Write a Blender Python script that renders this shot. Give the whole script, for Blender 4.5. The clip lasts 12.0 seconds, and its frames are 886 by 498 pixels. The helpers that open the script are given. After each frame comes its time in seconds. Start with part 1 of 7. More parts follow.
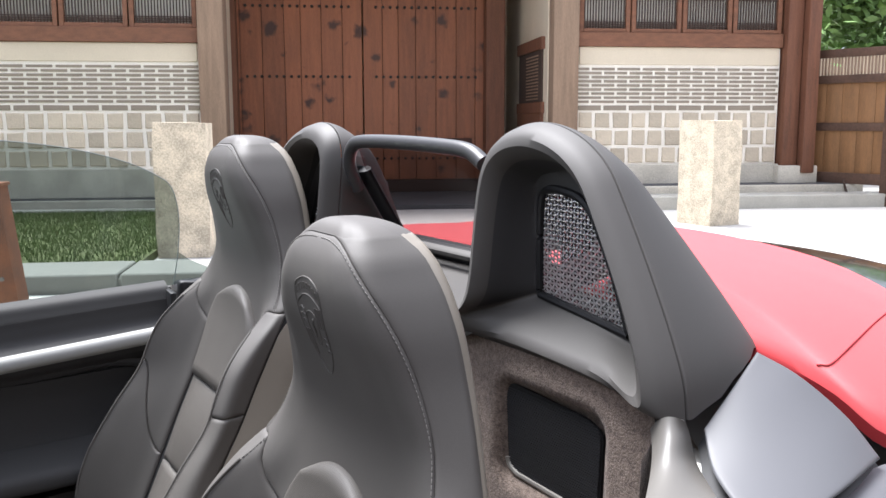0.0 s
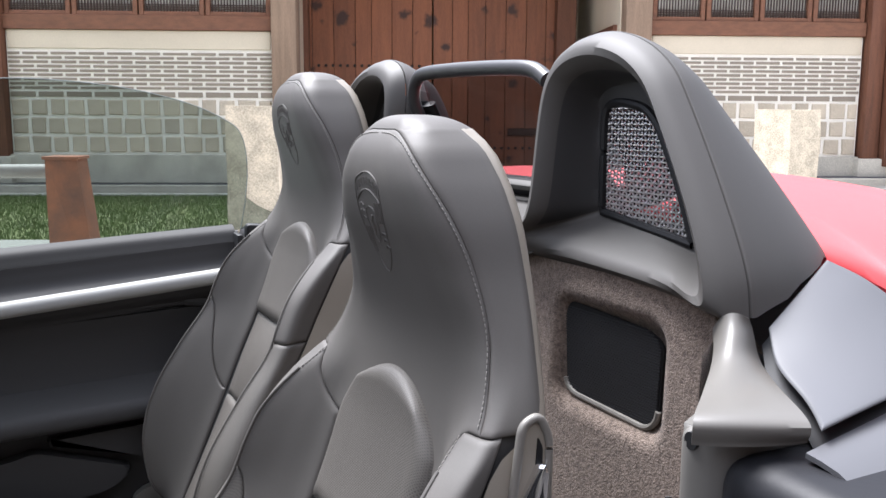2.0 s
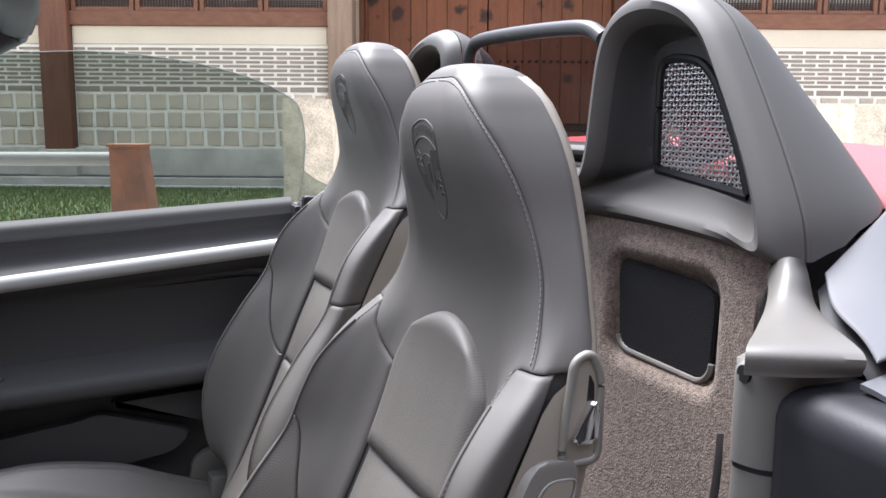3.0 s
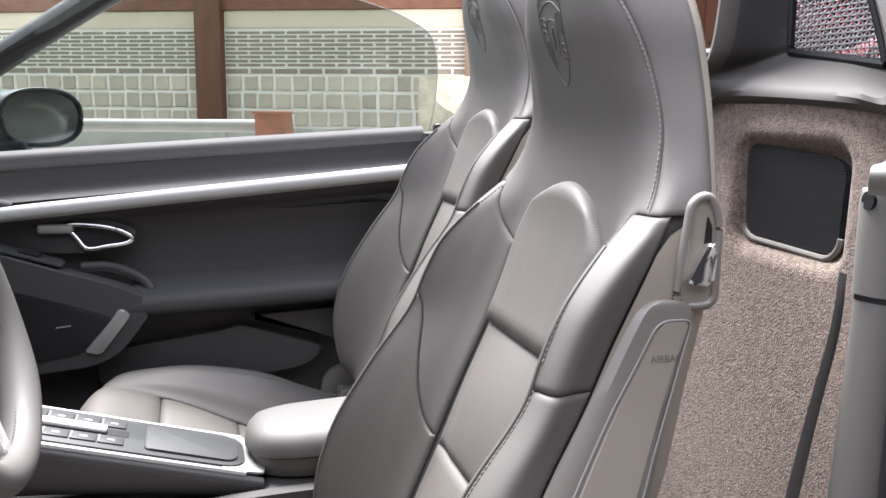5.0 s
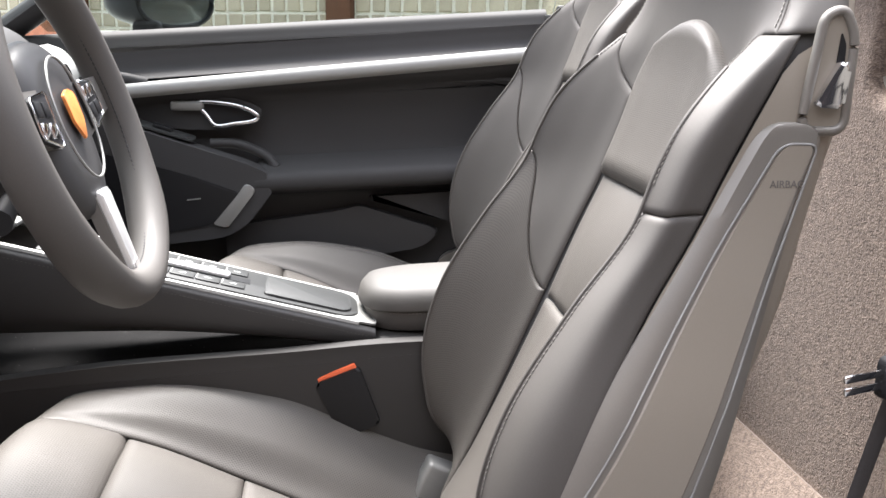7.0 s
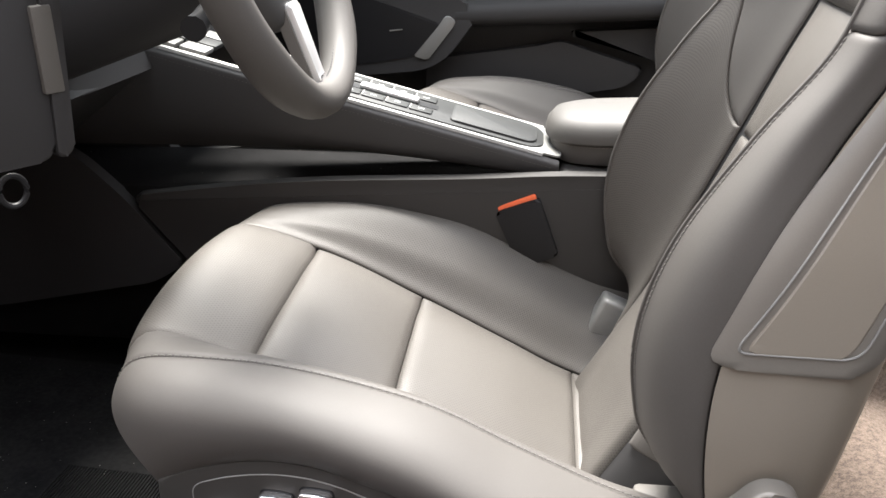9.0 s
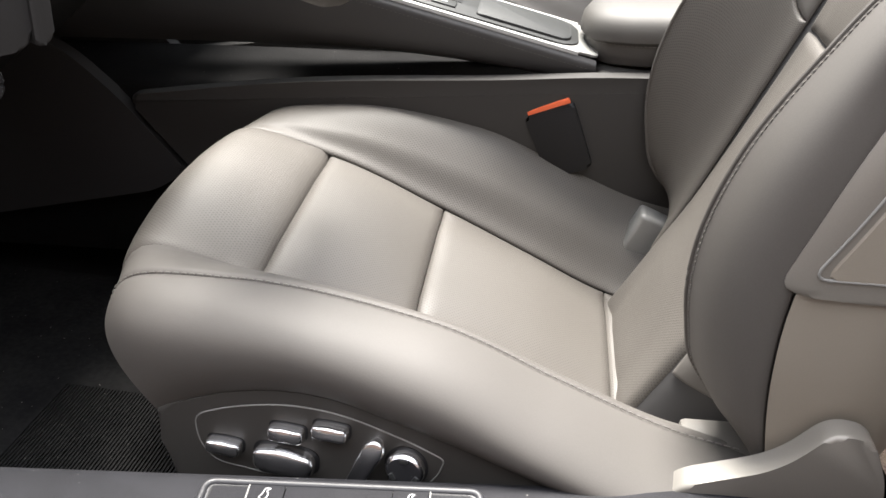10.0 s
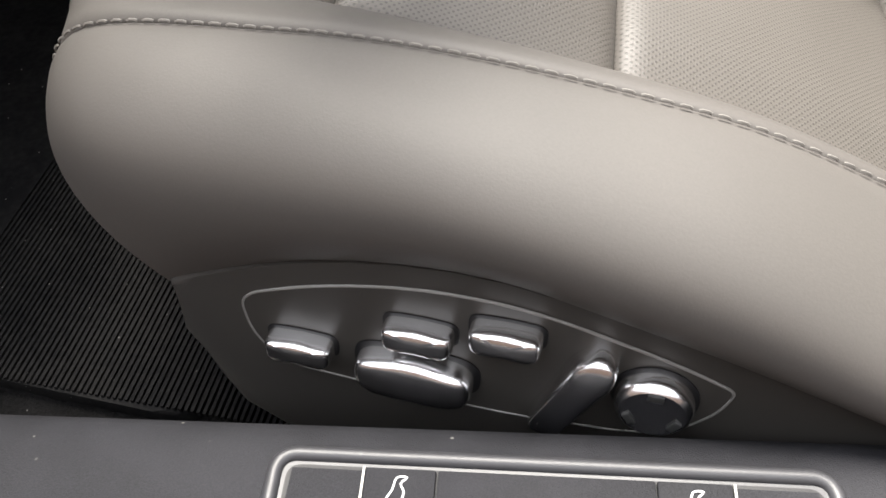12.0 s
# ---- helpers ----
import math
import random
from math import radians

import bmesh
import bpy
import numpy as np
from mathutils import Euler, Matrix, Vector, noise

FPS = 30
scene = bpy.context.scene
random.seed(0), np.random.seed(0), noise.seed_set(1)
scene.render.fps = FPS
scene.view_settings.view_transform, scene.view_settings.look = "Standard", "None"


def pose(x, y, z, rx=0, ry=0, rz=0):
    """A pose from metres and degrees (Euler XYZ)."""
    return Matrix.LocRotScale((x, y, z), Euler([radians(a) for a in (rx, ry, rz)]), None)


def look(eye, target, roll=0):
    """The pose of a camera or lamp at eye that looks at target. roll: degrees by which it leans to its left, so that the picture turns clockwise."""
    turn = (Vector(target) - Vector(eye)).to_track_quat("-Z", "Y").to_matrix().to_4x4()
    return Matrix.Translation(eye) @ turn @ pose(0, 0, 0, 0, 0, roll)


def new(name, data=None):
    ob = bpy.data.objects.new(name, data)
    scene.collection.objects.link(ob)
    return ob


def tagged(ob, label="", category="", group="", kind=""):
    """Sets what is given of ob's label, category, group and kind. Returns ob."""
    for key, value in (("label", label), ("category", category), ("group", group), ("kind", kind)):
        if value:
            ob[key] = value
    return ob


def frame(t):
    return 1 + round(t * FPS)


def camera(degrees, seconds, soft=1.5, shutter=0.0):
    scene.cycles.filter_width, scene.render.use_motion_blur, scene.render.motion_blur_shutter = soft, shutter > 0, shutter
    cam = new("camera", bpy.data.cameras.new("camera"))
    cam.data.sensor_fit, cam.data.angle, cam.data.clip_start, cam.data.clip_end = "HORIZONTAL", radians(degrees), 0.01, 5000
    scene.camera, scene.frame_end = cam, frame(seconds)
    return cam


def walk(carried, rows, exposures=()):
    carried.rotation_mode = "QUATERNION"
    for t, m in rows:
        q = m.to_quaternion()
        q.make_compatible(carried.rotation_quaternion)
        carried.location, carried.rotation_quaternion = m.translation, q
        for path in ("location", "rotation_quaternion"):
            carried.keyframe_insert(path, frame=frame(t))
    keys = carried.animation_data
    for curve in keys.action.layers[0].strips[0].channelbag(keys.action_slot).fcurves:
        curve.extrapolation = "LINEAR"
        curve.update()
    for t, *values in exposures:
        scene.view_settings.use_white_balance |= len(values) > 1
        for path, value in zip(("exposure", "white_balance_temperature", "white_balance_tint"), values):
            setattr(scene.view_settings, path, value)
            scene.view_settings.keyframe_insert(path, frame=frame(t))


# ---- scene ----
cam = camera(53.4, 12.0)
PATH = [
    (0, (0.08, 0.082, 1.232), (1.011, 1.829, 0.945), -0.1),
    (0.5, (0.109, 0.082, 1.224), (0.938, 1.878, 0.934), -0.1),
    (1, (0.111, 0.087, 1.198), (0.918, 1.893, 0.901), -0.1),
    (1.5, (0.097, 0.081, 1.164), (0.899, 1.888, 0.869), 0.1),
    (2, (0.082, 0.069, 1.137), (0.876, 1.88, 0.84), 0.3),
    (2.5, (0.074, 0.061, 1.114), (0.832, 1.888, 0.817), 0.4),
    (3, (0.072, 0.049, 1.089), (0.755, 1.904, 0.787), 0.4),
    (3.2, (0.062, 0.049, 1.079), (0.729, 1.909, 0.77), 0.4),
    (5, (0.072, 0.003, 0.965), (0.466, 1.937, 0.639), 0.5),
    (5.5, (0.077, -0.006, 0.931), (0.426, 1.935, 0.595), 0.6),
    (6, (0.078, -0.014, 0.913), (0.376, 1.933, 0.566), 0.5),
    (6.5, (0.083, -0.013, 0.888), (0.307, 1.93, 0.469), 0.7),
    (7, (0.083, -0.013, 0.871), (0.201, 1.925, 0.39), 0.7),
    (7.5, (0.086, -0.015, 0.868), (0.066, 1.907, 0.316), 0.4),
    (7.7, (0.091, -0.018, 0.865), (-0.009, 1.894, 0.289), 0.5),
    (9.3, (0.121, -0.006, 0.836), (-0.237, 1.773, -0.004), -0.6),
    (9.5, (0.121, -0.002, 0.833), (-0.242, 1.763, -0.034), -0.6),
    (10, (0.087, 0.069, 0.801), (-0.261, 1.778, -0.176), -0.1),
    (10.5, (0.028, 0.168, 0.754), (-0.34, 1.831, -0.294), -0.7),
    (11, (-0.028, 0.25, 0.681), (-0.401, 1.825, -0.494), -1.6),
    (11.5, (-0.061, 0.312, 0.639), (-0.43, 1.742, -0.709), -2.5),
    (12, (-0.069, 0.377, 0.635), (-0.437, 1.6, -0.904), -5.4),
]
walk(cam, [(t, look(eye, target, roll)) for t, eye, target, roll in PATH],
     [(0.0, 1.42, 5900, 12), (3.0, 1.70, 5800, 13), (5.0, 2.32, 6000, 14), (6.0, 2.4, 6150, 13), (7.5, 2.32, 6200, 12), (9.3, 2.28, 6350, 10), (12.0, 2.0, 6500, 10)])

# ---- world and light ----
SUN_EL, SUN_AZ = radians(65), radians(342)
world = bpy.data.worlds.new("sky_world")
scene.world = world
world.use_nodes = True
_wn = world.node_tree.nodes
_sky = _wn.new("ShaderNodeTexSky")
_sky.sky_type = "NISHITA"
_sky.sun_disc = False
_sky.sun_elevation, _sky.sun_rotation = SUN_EL, SUN_AZ
_sky.dust_density = 1.5
_mixw = _wn.new("ShaderNodeMix")
_mixw.data_type = "RGBA"
_mixw.inputs[0].default_value = 0.7
_mixw.inputs[7].default_value = (6.6, 6.4, 6.3, 1)
world.node_tree.links.new(_sky.outputs[0], _mixw.inputs[6])
# an overcast dome is three times as bright overhead as at the horizon
_dir, _sep, _ramp, _dome = _wn.new("ShaderNodeTexCoord"), _wn.new("ShaderNodeSeparateXYZ"), _wn.new("ShaderNodeMapRange"), _wn.new("ShaderNodeVectorMath")
_dome.operation = "SCALE"
_ramp.inputs[3].default_value, _ramp.inputs[4].default_value = 0.32, 1.5
world.node_tree.links.new(_dir.outputs["Generated"], _sep.inputs[0])
world.node_tree.links.new(_sep.outputs["Z"], _ramp.inputs[0])
world.node_tree.links.new(_mixw.outputs[2], _dome.inputs[0])
world.node_tree.links.new(_ramp.outputs[0], _dome.inputs["Scale"])
world.node_tree.links.new(_dome.outputs[0], _wn["Background"].inputs[0])
_wn["Background"].inputs[1].default_value = 0.118
sun = new("sun", bpy.data.lights.new("sun", "SUN"))
sun.data.energy, sun.data.angle, sun.data.color = 4.7, radians(30), (1.0, 0.95, 0.88)
sun.matrix_world = look((0, 0, 30), Vector((0, 0, 30)) - Vector((math.sin(SUN_AZ) * math.cos(SUN_EL), math.cos(SUN_AZ) * math.cos(SUN_EL), math.sin(SUN_EL))))


# ---- materials ----
def material(name, color, rough=0.5, metal=0.0, var=0.12, scale=6.0, grain=60.0, bump=0.15, dist=0.002, spec=0.5,
             perf=0.0, coat=0.0, stain=None, rand=0.0, stretch=None, sheen=0.0, island=False, hard=1.0, dust=0.0, burns=0.0):
    """A surface with slow stains and fine grain, in metres."""
    m = bpy.data.materials.new(name)
    m.use_nodes = True
    nt = m.node_tree
    n, link = nt.nodes, nt.links.new
    b = n["Principled BSDF"]
    b.inputs["Roughness"].default_value, b.inputs["Metallic"].default_value = rough, metal
    b.inputs["Specular IOR Level"].default_value = spec
    b.inputs["Coat Weight"].default_value = coat
    b.inputs["Coat Roughness"].default_value = 0.06
    b.inputs["Sheen Weight"].default_value = sheen
    tc = n.new("ShaderNodeTexCoord")
    src = tc.outputs["Object"]
    if stretch:
        mp = n.new("ShaderNodeMapping")
        mp.inputs["Scale"].default_value = stretch
        link(src, mp.inputs[0])
        src = mp.outputs[0]
    big = n.new("ShaderNodeTexNoise")
    big.inputs["Scale"].default_value, big.inputs["Detail"].default_value = scale, 4
    link(src, big.inputs["Vector"])
    fine = n.new("ShaderNodeTexNoise")
    fine.inputs["Scale"].default_value, fine.inputs["Detail"].default_value = grain, 5
    link(src, fine.inputs["Vector"])
    add = n.new("ShaderNodeMath")
    add.operation = "ADD"
    link(big.outputs[0], add.inputs[0])
    link(fine.outputs[0], add.inputs[1])
    val = add.outputs[0]
    if rand:
        oi = n.new("ShaderNodeNewGeometry") if island else n.new("ShaderNodeObjectInfo")
        ra = n.new("ShaderNodeMath")
        ra.operation = "MULTIPLY_ADD"
        ra.inputs[1].default_value = rand
        link(oi.outputs["Random Per Island" if island else "Random"], ra.inputs[0])
        link(val, ra.inputs[2])
        val = ra.outputs[0]
    mr = n.new("ShaderNodeMapRange")
    mr.inputs[1].default_value, mr.inputs[2].default_value = 1 - 0.4 / hard, 1 + 0.4 / hard + rand
    link(val, mr.inputs[0])
    mix = n.new("ShaderNodeMix")
    mix.data_type = "RGBA"
    dark = stain or tuple(c * (1 - var) for c in color)
    lite = tuple(min(1, c * (1 + var)) for c in color)
    mix.inputs[6].default_value, mix.inputs[7].default_value = (*dark, 1), (*lite, 1)
    link(mr.outputs[0], mix.inputs[0])
    col, height = mix.outputs[2], fine.outputs[0]
    if perf:
        # rows of punched holes, perf metres apart
        vo = n.new("ShaderNodeTexVoronoi")
        vo.voronoi_dimensions = "2D"
        vo.inputs["Scale"].default_value = 1.0 / perf
        vo.inputs["Randomness"].default_value = 0.0
        turn = n.new("ShaderNodeMapping")
        turn.inputs["Rotation"].default_value = (0, 0, radians(45))
        link(tc.outputs["UV"], turn.inputs[0])
        link(turn.outputs[0], vo.inputs["Vector"])
        hole = n.new("ShaderNodeMapRange")
        hole.inputs[1].default_value, hole.inputs[2].default_value = 0.17, 0.30
        link(vo.outputs["Distance"], hole.inputs[0])
        mul = n.new("ShaderNodeMix")
        mul.data_type = "RGBA"
        mul.inputs[6].default_value = (*(c * 0.55 for c in color), 1)
        link(hole.outputs[0], mul.inputs[0])
        link(col, mul.inputs[7])
        col = mul.outputs[2]
        h2 = n.new("ShaderNodeMath")
        h2.operation = "MULTIPLY_ADD"
        h2.inputs[1].default_value = 1.2
        link(hole.outputs[0], h2.inputs[0])
        link(height, h2.inputs[2])
        height = h2.outputs[0]
    if burns:
        # soft-edged scorch marks round knots, about burns metres apart
        warp, spread = n.new("ShaderNodeTexNoise"), n.new("ShaderNodeVectorMath")
        warp.inputs["Scale"].default_value, warp.inputs["Detail"].default_value = 7.0, 3
        link(tc.outputs["Object"], warp.inputs["Vector"])
        spread.operation = "MULTIPLY_ADD"
        spread.inputs[1].default_value = (0.22, 0.22, 0.22)
        link(warp.outputs["Color"], spread.inputs[0])
        link(tc.outputs["Object"], spread.inputs[2])
        cell = n.new("ShaderNodeTexVoronoi")
        cell.inputs["Scale"].default_value = 1.0 / burns
        link(spread.outputs[0], cell.inputs["Vector"])
        size, spot, mask, shade = n.new("ShaderNodeSeparateColor"), n.new("ShaderNodeMath"), n.new("ShaderNodeMapRange"), n.new("ShaderNodeMix")
        link(cell.outputs["Color"], size.inputs[0])
        spot.operation = "MULTIPLY_ADD"
        spot.inputs[1].default_value = -0.42
        link(size.outputs[0], spot.inputs[0])
        link(cell.outputs["Distance"], spot.inputs[2])
        mask.inputs[1].default_value, mask.inputs[2].default_value = 0.02, -0.16
        mask.inputs[4].default_value = 0.88
        link(spot.outputs[0], mask.inputs[0])
        shade.data_type = "RGBA"
        shade.inputs[7].default_value = (0.030, 0.015, 0.013, 1)
        link(mask.outputs[0], shade.inputs[0])
        link(col, shade.inputs[6])
        col = shade.outputs[2]
    if dust:
        # scattered pale grains of dust, about dust metres apart
        sp = n.new("ShaderNodeTexVoronoi")
        sp.inputs["Scale"].default_value = 1.0 / dust
        link(tc.outputs["Object"], sp.inputs["Vector"])
        near, few, both = n.new("ShaderNodeMapRange"), n.new("ShaderNodeMapRange"), n.new("ShaderNodeMath")
        near.inputs[1].default_value, near.inputs[2].default_value = 0.10, 0.04
        few.inputs[1].default_value, few.inputs[2].default_value = 0.70, 0.95
        both.operation = "MULTIPLY"
        chan = n.new("ShaderNodeSeparateColor")
        link(sp.outputs["Distance"], near.inputs[0])
        link(sp.outputs["Color"], chan.inputs[0])
        link(chan.outputs[0], few.inputs[0])
        link(near.outputs[0], both.inputs[0])
        link(few.outputs[0], both.inputs[1])
        dm = n.new("ShaderNodeMix")
        dm.data_type = "RGBA"
        dm.inputs[7].default_value = (0.30, 0.29, 0.27, 1)
        link(both.outputs[0], dm.inputs[0])
        link(col, dm.inputs[6])
        col = dm.outputs[2]
    link(col, b.inputs["Base Color"])
    rr = n.new("ShaderNodeMapRange")
    rr.inputs[3].default_value, rr.inputs[4].default_value = max(0.02, rough - 0.06), min(1, rough + 0.06)
    link(big.outputs[0], rr.inputs[0])
    link(rr.outputs[0], b.inputs["Roughness"])
    if bump:
        bp = n.new("ShaderNodeBump")
        bp.inputs["Strength"].default_value, bp.inputs["Distance"].default_value = bump, dist
        link(height, bp.inputs["Height"])
        link(bp.outputs[0], b.inputs["Normal"])
    return m


def glass_material(name, color, alpha_mix, rough=0.0):
    """Thin tinted sheet glass: light passes straight through it, and the sky shines on it."""
    m = bpy.data.materials.new(name)
    m.use_nodes = True
    n, link = m.node_tree.nodes, m.node_tree.links.new
    n.remove(n["Principled BSDF"])
    tr, gl, mx = n.new("ShaderNodeBsdfTransparent"), n.new("ShaderNodeBsdfGlossy"), n.new("ShaderNodeMixShader")
    tr.inputs[0].default_value = (*color, 1)
    gl.inputs["Roughness"].default_value = rough
    mx.inputs[0].default_value = alpha_mix
    link(tr.outputs[0], mx.inputs[1])
    link(gl.outputs[0], mx.inputs[2])
    link(mx.outputs[0], n["Material Output"].inputs[0])
    return m


LEATHER = (0.085, 0.0785, 0.0715)
M_leather = material("leather", LEATHER, 0.58, var=0.08, scale=5, grain=900, bump=0.10, dist=0.0005, spec=0.4)
M_perf = material("perforated_leather", (0.091, 0.083, 0.0735), 0.52, var=0.06, scale=5, grain=900, bump=0.3, dist=0.0005, perf=0.0027, spec=0.45)
M_shell = material("painted_shell", (0.255, 0.228, 0.188), 0.36, var=0.05, scale=4, grain=1200, bump=0.05, dist=0.0004)
M_trim = material("trim_plastic", (0.125, 0.117, 0.107), 0.5, var=0.05, scale=4, grain=1400, bump=0.12, dist=0.0004)
M_hoop = material("hoop_plastic", (0.068, 0.0635, 0.059), 0.58, spec=0.38, var=0.05, scale=4, grain=1400, bump=0.1, dist=0.0004)
M_bar = material("deflector_bar", (0.034, 0.033, 0.034), 0.42, var=0.05, scale=6, grain=1400, bump=0.08, dist=0.0004)
M_sidetrim = material("side_trim_plastic", (0.047, 0.044, 0.040), 0.4, var=0.05, scale=4, grain=1400, bump=0.1, dist=0.0004)
M_frontkerb = material("grey_kerb", (0.21, 0.205, 0.185), 0.9, var=0.18, scale=3, grain=70, bump=0.4, dist=0.004)
# dark inner plastic with the shade of the recess mixed into its colour
M_shaded_recess = material("shaded_recess_plastic", (0.028, 0.027, 0.027), 0.65, var=0.06, scale=6, grain=1000, bump=0.1, dist=0.0004)
M_glassedge = material("glass_edge", (0.30, 0.33, 0.32), 0.35, var=0.05, bump=0)
M_lighttrim = material("light_trim", (0.112, 0.105, 0.094), 0.42, var=0.05, scale=4, grain=1400, bump=0.06, dist=0.0004)
M_doorleather = material("door_leather", (0.043, 0.042, 0.042), 0.7, spec=0.28, var=0.07, scale=5, grain=900, bump=0.12, dist=0.0006)
M_darkpanel = material("dark_panel", (0.027, 0.026, 0.026), 0.65, var=0.1, scale=6, grain=1000, bump=0.12, dist=0.0005)
M_black = material("black_plastic", (0.012, 0.012, 0.013), 0.5, spec=0.3, var=0.1, scale=10, grain=900, bump=0.08, dist=0.0004)
M_gloss = material("black_rubber", (0.009, 0.009, 0.011), 0.5, spec=0.25, var=0.1, scale=10, grain=300, bump=0.05)
M_silver = material("satin_metal", (0.27, 0.268, 0.255), 0.55, metal=0.45, var=0.05, scale=12, grain=800, bump=0.04, dist=0.0004)
M_satin = material("satin_rim", (0.22, 0.207, 0.185), 0.4, metal=0.3, var=0.05, scale=8, grain=900, bump=0.04, dist=0.0004)
M_chrome = material("chrome", (0.86, 0.86, 0.87), 0.1, metal=1.0, var=0.02, bump=0)
M_buttons = material("galvano_button", (0.90, 0.90, 0.90), 0.2, metal=1.0, var=0.03, bump=0)
M_carpet = material("carpet", (0.185, 0.146, 0.121), 0.95, var=0.36, scale=150, grain=420, bump=0.8, dist=0.0018, hard=1.7, spec=0.1, sheen=0.12)
M_floor = material("footwell_carpet", (0.010, 0.0097, 0.0097), 0.95, var=0.4, stain=(0.006, 0.0059, 0.0059), hard=1.4, scale=16, grain=500, bump=0.8, dist=0.003, spec=0.1, dust=0.010)
M_mat = material("floor_mat", (0.012, 0.0117, 0.0115), 0.9, spec=0.12, var=0.4, stain=(0.007, 0.007, 0.0075), hard=1.6, scale=14, grain=160, bump=0.3, dist=0.002, dust=0.008)
M_grille = material("speaker_cloth", (0.012, 0.012, 0.014), 0.7, var=0.1, grain=900, bump=0.2, dist=0.0006)
M_mesh = material("mesh_metal", (0.72, 0.72, 0.73), 0.28, metal=0.85, var=0.05, bump=0)
M_red = material("red_canvas", (0.48, 0.025, 0.03), 0.75, var=0.07, scale=3, grain=1500, bump=0.25, dist=0.0006, sheen=0.25)
M_paint = material("grey_paint", (0.088, 0.088, 0.093), 0.38, var=0.03, scale=3, grain=2000, bump=0.0, spec=0.35)
M_darkpaint = material("dark_gloss", (0.02, 0.022, 0.024), 0.12, var=0.1, bump=0, coat=0.6)
M_iron = material("iron_stud", (0.03, 0.02, 0.016), 0.6, var=0.3, bump=0)
M_doorpad = material("door_pad", (0.043, 0.042, 0.041), 0.72, spec=0.25, var=0.06, scale=5, grain=900, bump=0.12, dist=0.0006)
M_doorstrip = material("door_strip_metal", (0.33, 0.33, 0.315), 0.7, metal=0.2, var=0.04, scale=12, grain=800, bump=0.04, dist=0.0004)
M_frame = material("switch_frame", (0.034, 0.034, 0.037), 0.42, var=0.1, grain=900, bump=0.15, dist=0.0004)
M_asphalt = material("asphalt", (0.052, 0.052, 0.052), 0.9, var=0.25, scale=1.5, grain=120, bump=0.4, dist=0.004)
M_spoke = material("bright_spoke", (0.80, 0.80, 0.79), 0.38, metal=0.6, var=0.03, bump=0)
M_slate = material("dark_slate", (0.075, 0.075, 0.078), 0.8, var=0.25, scale=3, grain=80, bump=0.3, dist=0.003)
M_hub = material("hub_leather", (0.045, 0.044, 0.044), 0.5, var=0.06, scale=5, grain=900, bump=0.12, dist=0.0006)
M_tunnel = material("tunnel_trim", (0.036, 0.034, 0.032), 0.6, spec=0.35, var=0.06, scale=5, grain=1200, bump=0.12, dist=0.0004)
M_golden = material("golden_planks", (0.21, 0.105, 0.042), 0.75, var=0.55, scale=2.2, grain=26, bump=0.4, dist=0.004, stretch=(6, 6, 0.7), rand=0.5)
M_oldrail = material("dark_rail_wood", (0.085, 0.046, 0.030), 0.8, var=0.4, scale=3, grain=30, bump=0.4, dist=0.004)
M_liner = material("liner_plastic", (0.02, 0.02, 0.021), 0.6, var=0.1, grain=900, bump=0.08, dist=0.0004)
M_redseam = material("red_seam", (0.30, 0.015, 0.02), 0.8, var=0.1, bump=0)
M_pillar = material("pillar_plastic", (0.12, 0.114, 0.104), 0.45, var=0.05, scale=4, grain=1400, bump=0.1, dist=0.0004)
M_sill = material("sill_plastic", (0.018, 0.018, 0.0205), 0.7, spec=0.2, var=0.45, scale=25, grain=1500, bump=0.5, dist=0.0007, dust=0.009)
M_thread = material("pale_thread", (0.17, 0.16, 0.145), 0.7, var=0.05, bump=0)
M_orange = material("orange_button", (0.85, 0.16, 0.06), 0.4, var=0.05, bump=0)
M_belt = material("belt_webbing", (0.09, 0.085, 0.085), 0.7, var=0.1, grain=1500, bump=0.4, dist=0.0006)
M_mirror = material("mirror_glass", (0.8, 0.82, 0.84), 0.02, metal=1.0, var=0.0, bump=0)
M_white = material("icon_white", (0.75, 0.75, 0.75), 0.5, var=0.02, bump=0)
M_crest = material("orange_crest", (0.75, 0.26, 0.07), 0.35, var=0.2, scale=60, grain=300, bump=0.3, dist=0.0008)
M_consoleface = material("console_face", (0.036, 0.037, 0.036), 0.55, spec=0.3, var=0.06, scale=8, grain=900, bump=0.04, dist=0.0004)
M_armrest = material("armrest_leather", (0.072, 0.067, 0.060), 0.6, var=0.05, scale=5, grain=900, bump=0.12, dist=0.0006)
G_window = glass_material("window_glass", (0.655, 0.70, 0.685), 0.03)
G_deflector = glass_material("deflector_glass", (0.62, 0.60, 0.60), 0.03)
# outside
M_mortar = material("white_mortar", (0.86, 0.82, 0.74), 0.9, var=0.08, scale=3, grain=80, bump=0.3, dist=0.004)
M_plaster = material("plaster", (0.62, 0.54, 0.415), 0.9, var=0.08, scale=2, grain=60, bump=0.2, dist=0.004)
M_brick = material("grey_brick", (0.275, 0.232, 0.182), 0.9, var=0.14, scale=6, grain=90, bump=0.4, dist=0.004, rand=0.5)
M_block = material("granite_block", (0.52, 0.45, 0.35), 0.9, var=0.30, scale=7, grain=50, bump=0.8, dist=0.008, rand=0.9)
M_granite = material("granite", (0.52, 0.485, 0.41), 0.85, var=0.24, scale=2.2, grain=70, hard=1.6, bump=0.35, dist=0.004)
M_stonepost = material("stone_post", (0.50, 0.435, 0.335), 0.9, var=0.32, scale=6, grain=60, hard=1.6, bump=0.8, dist=0.006)
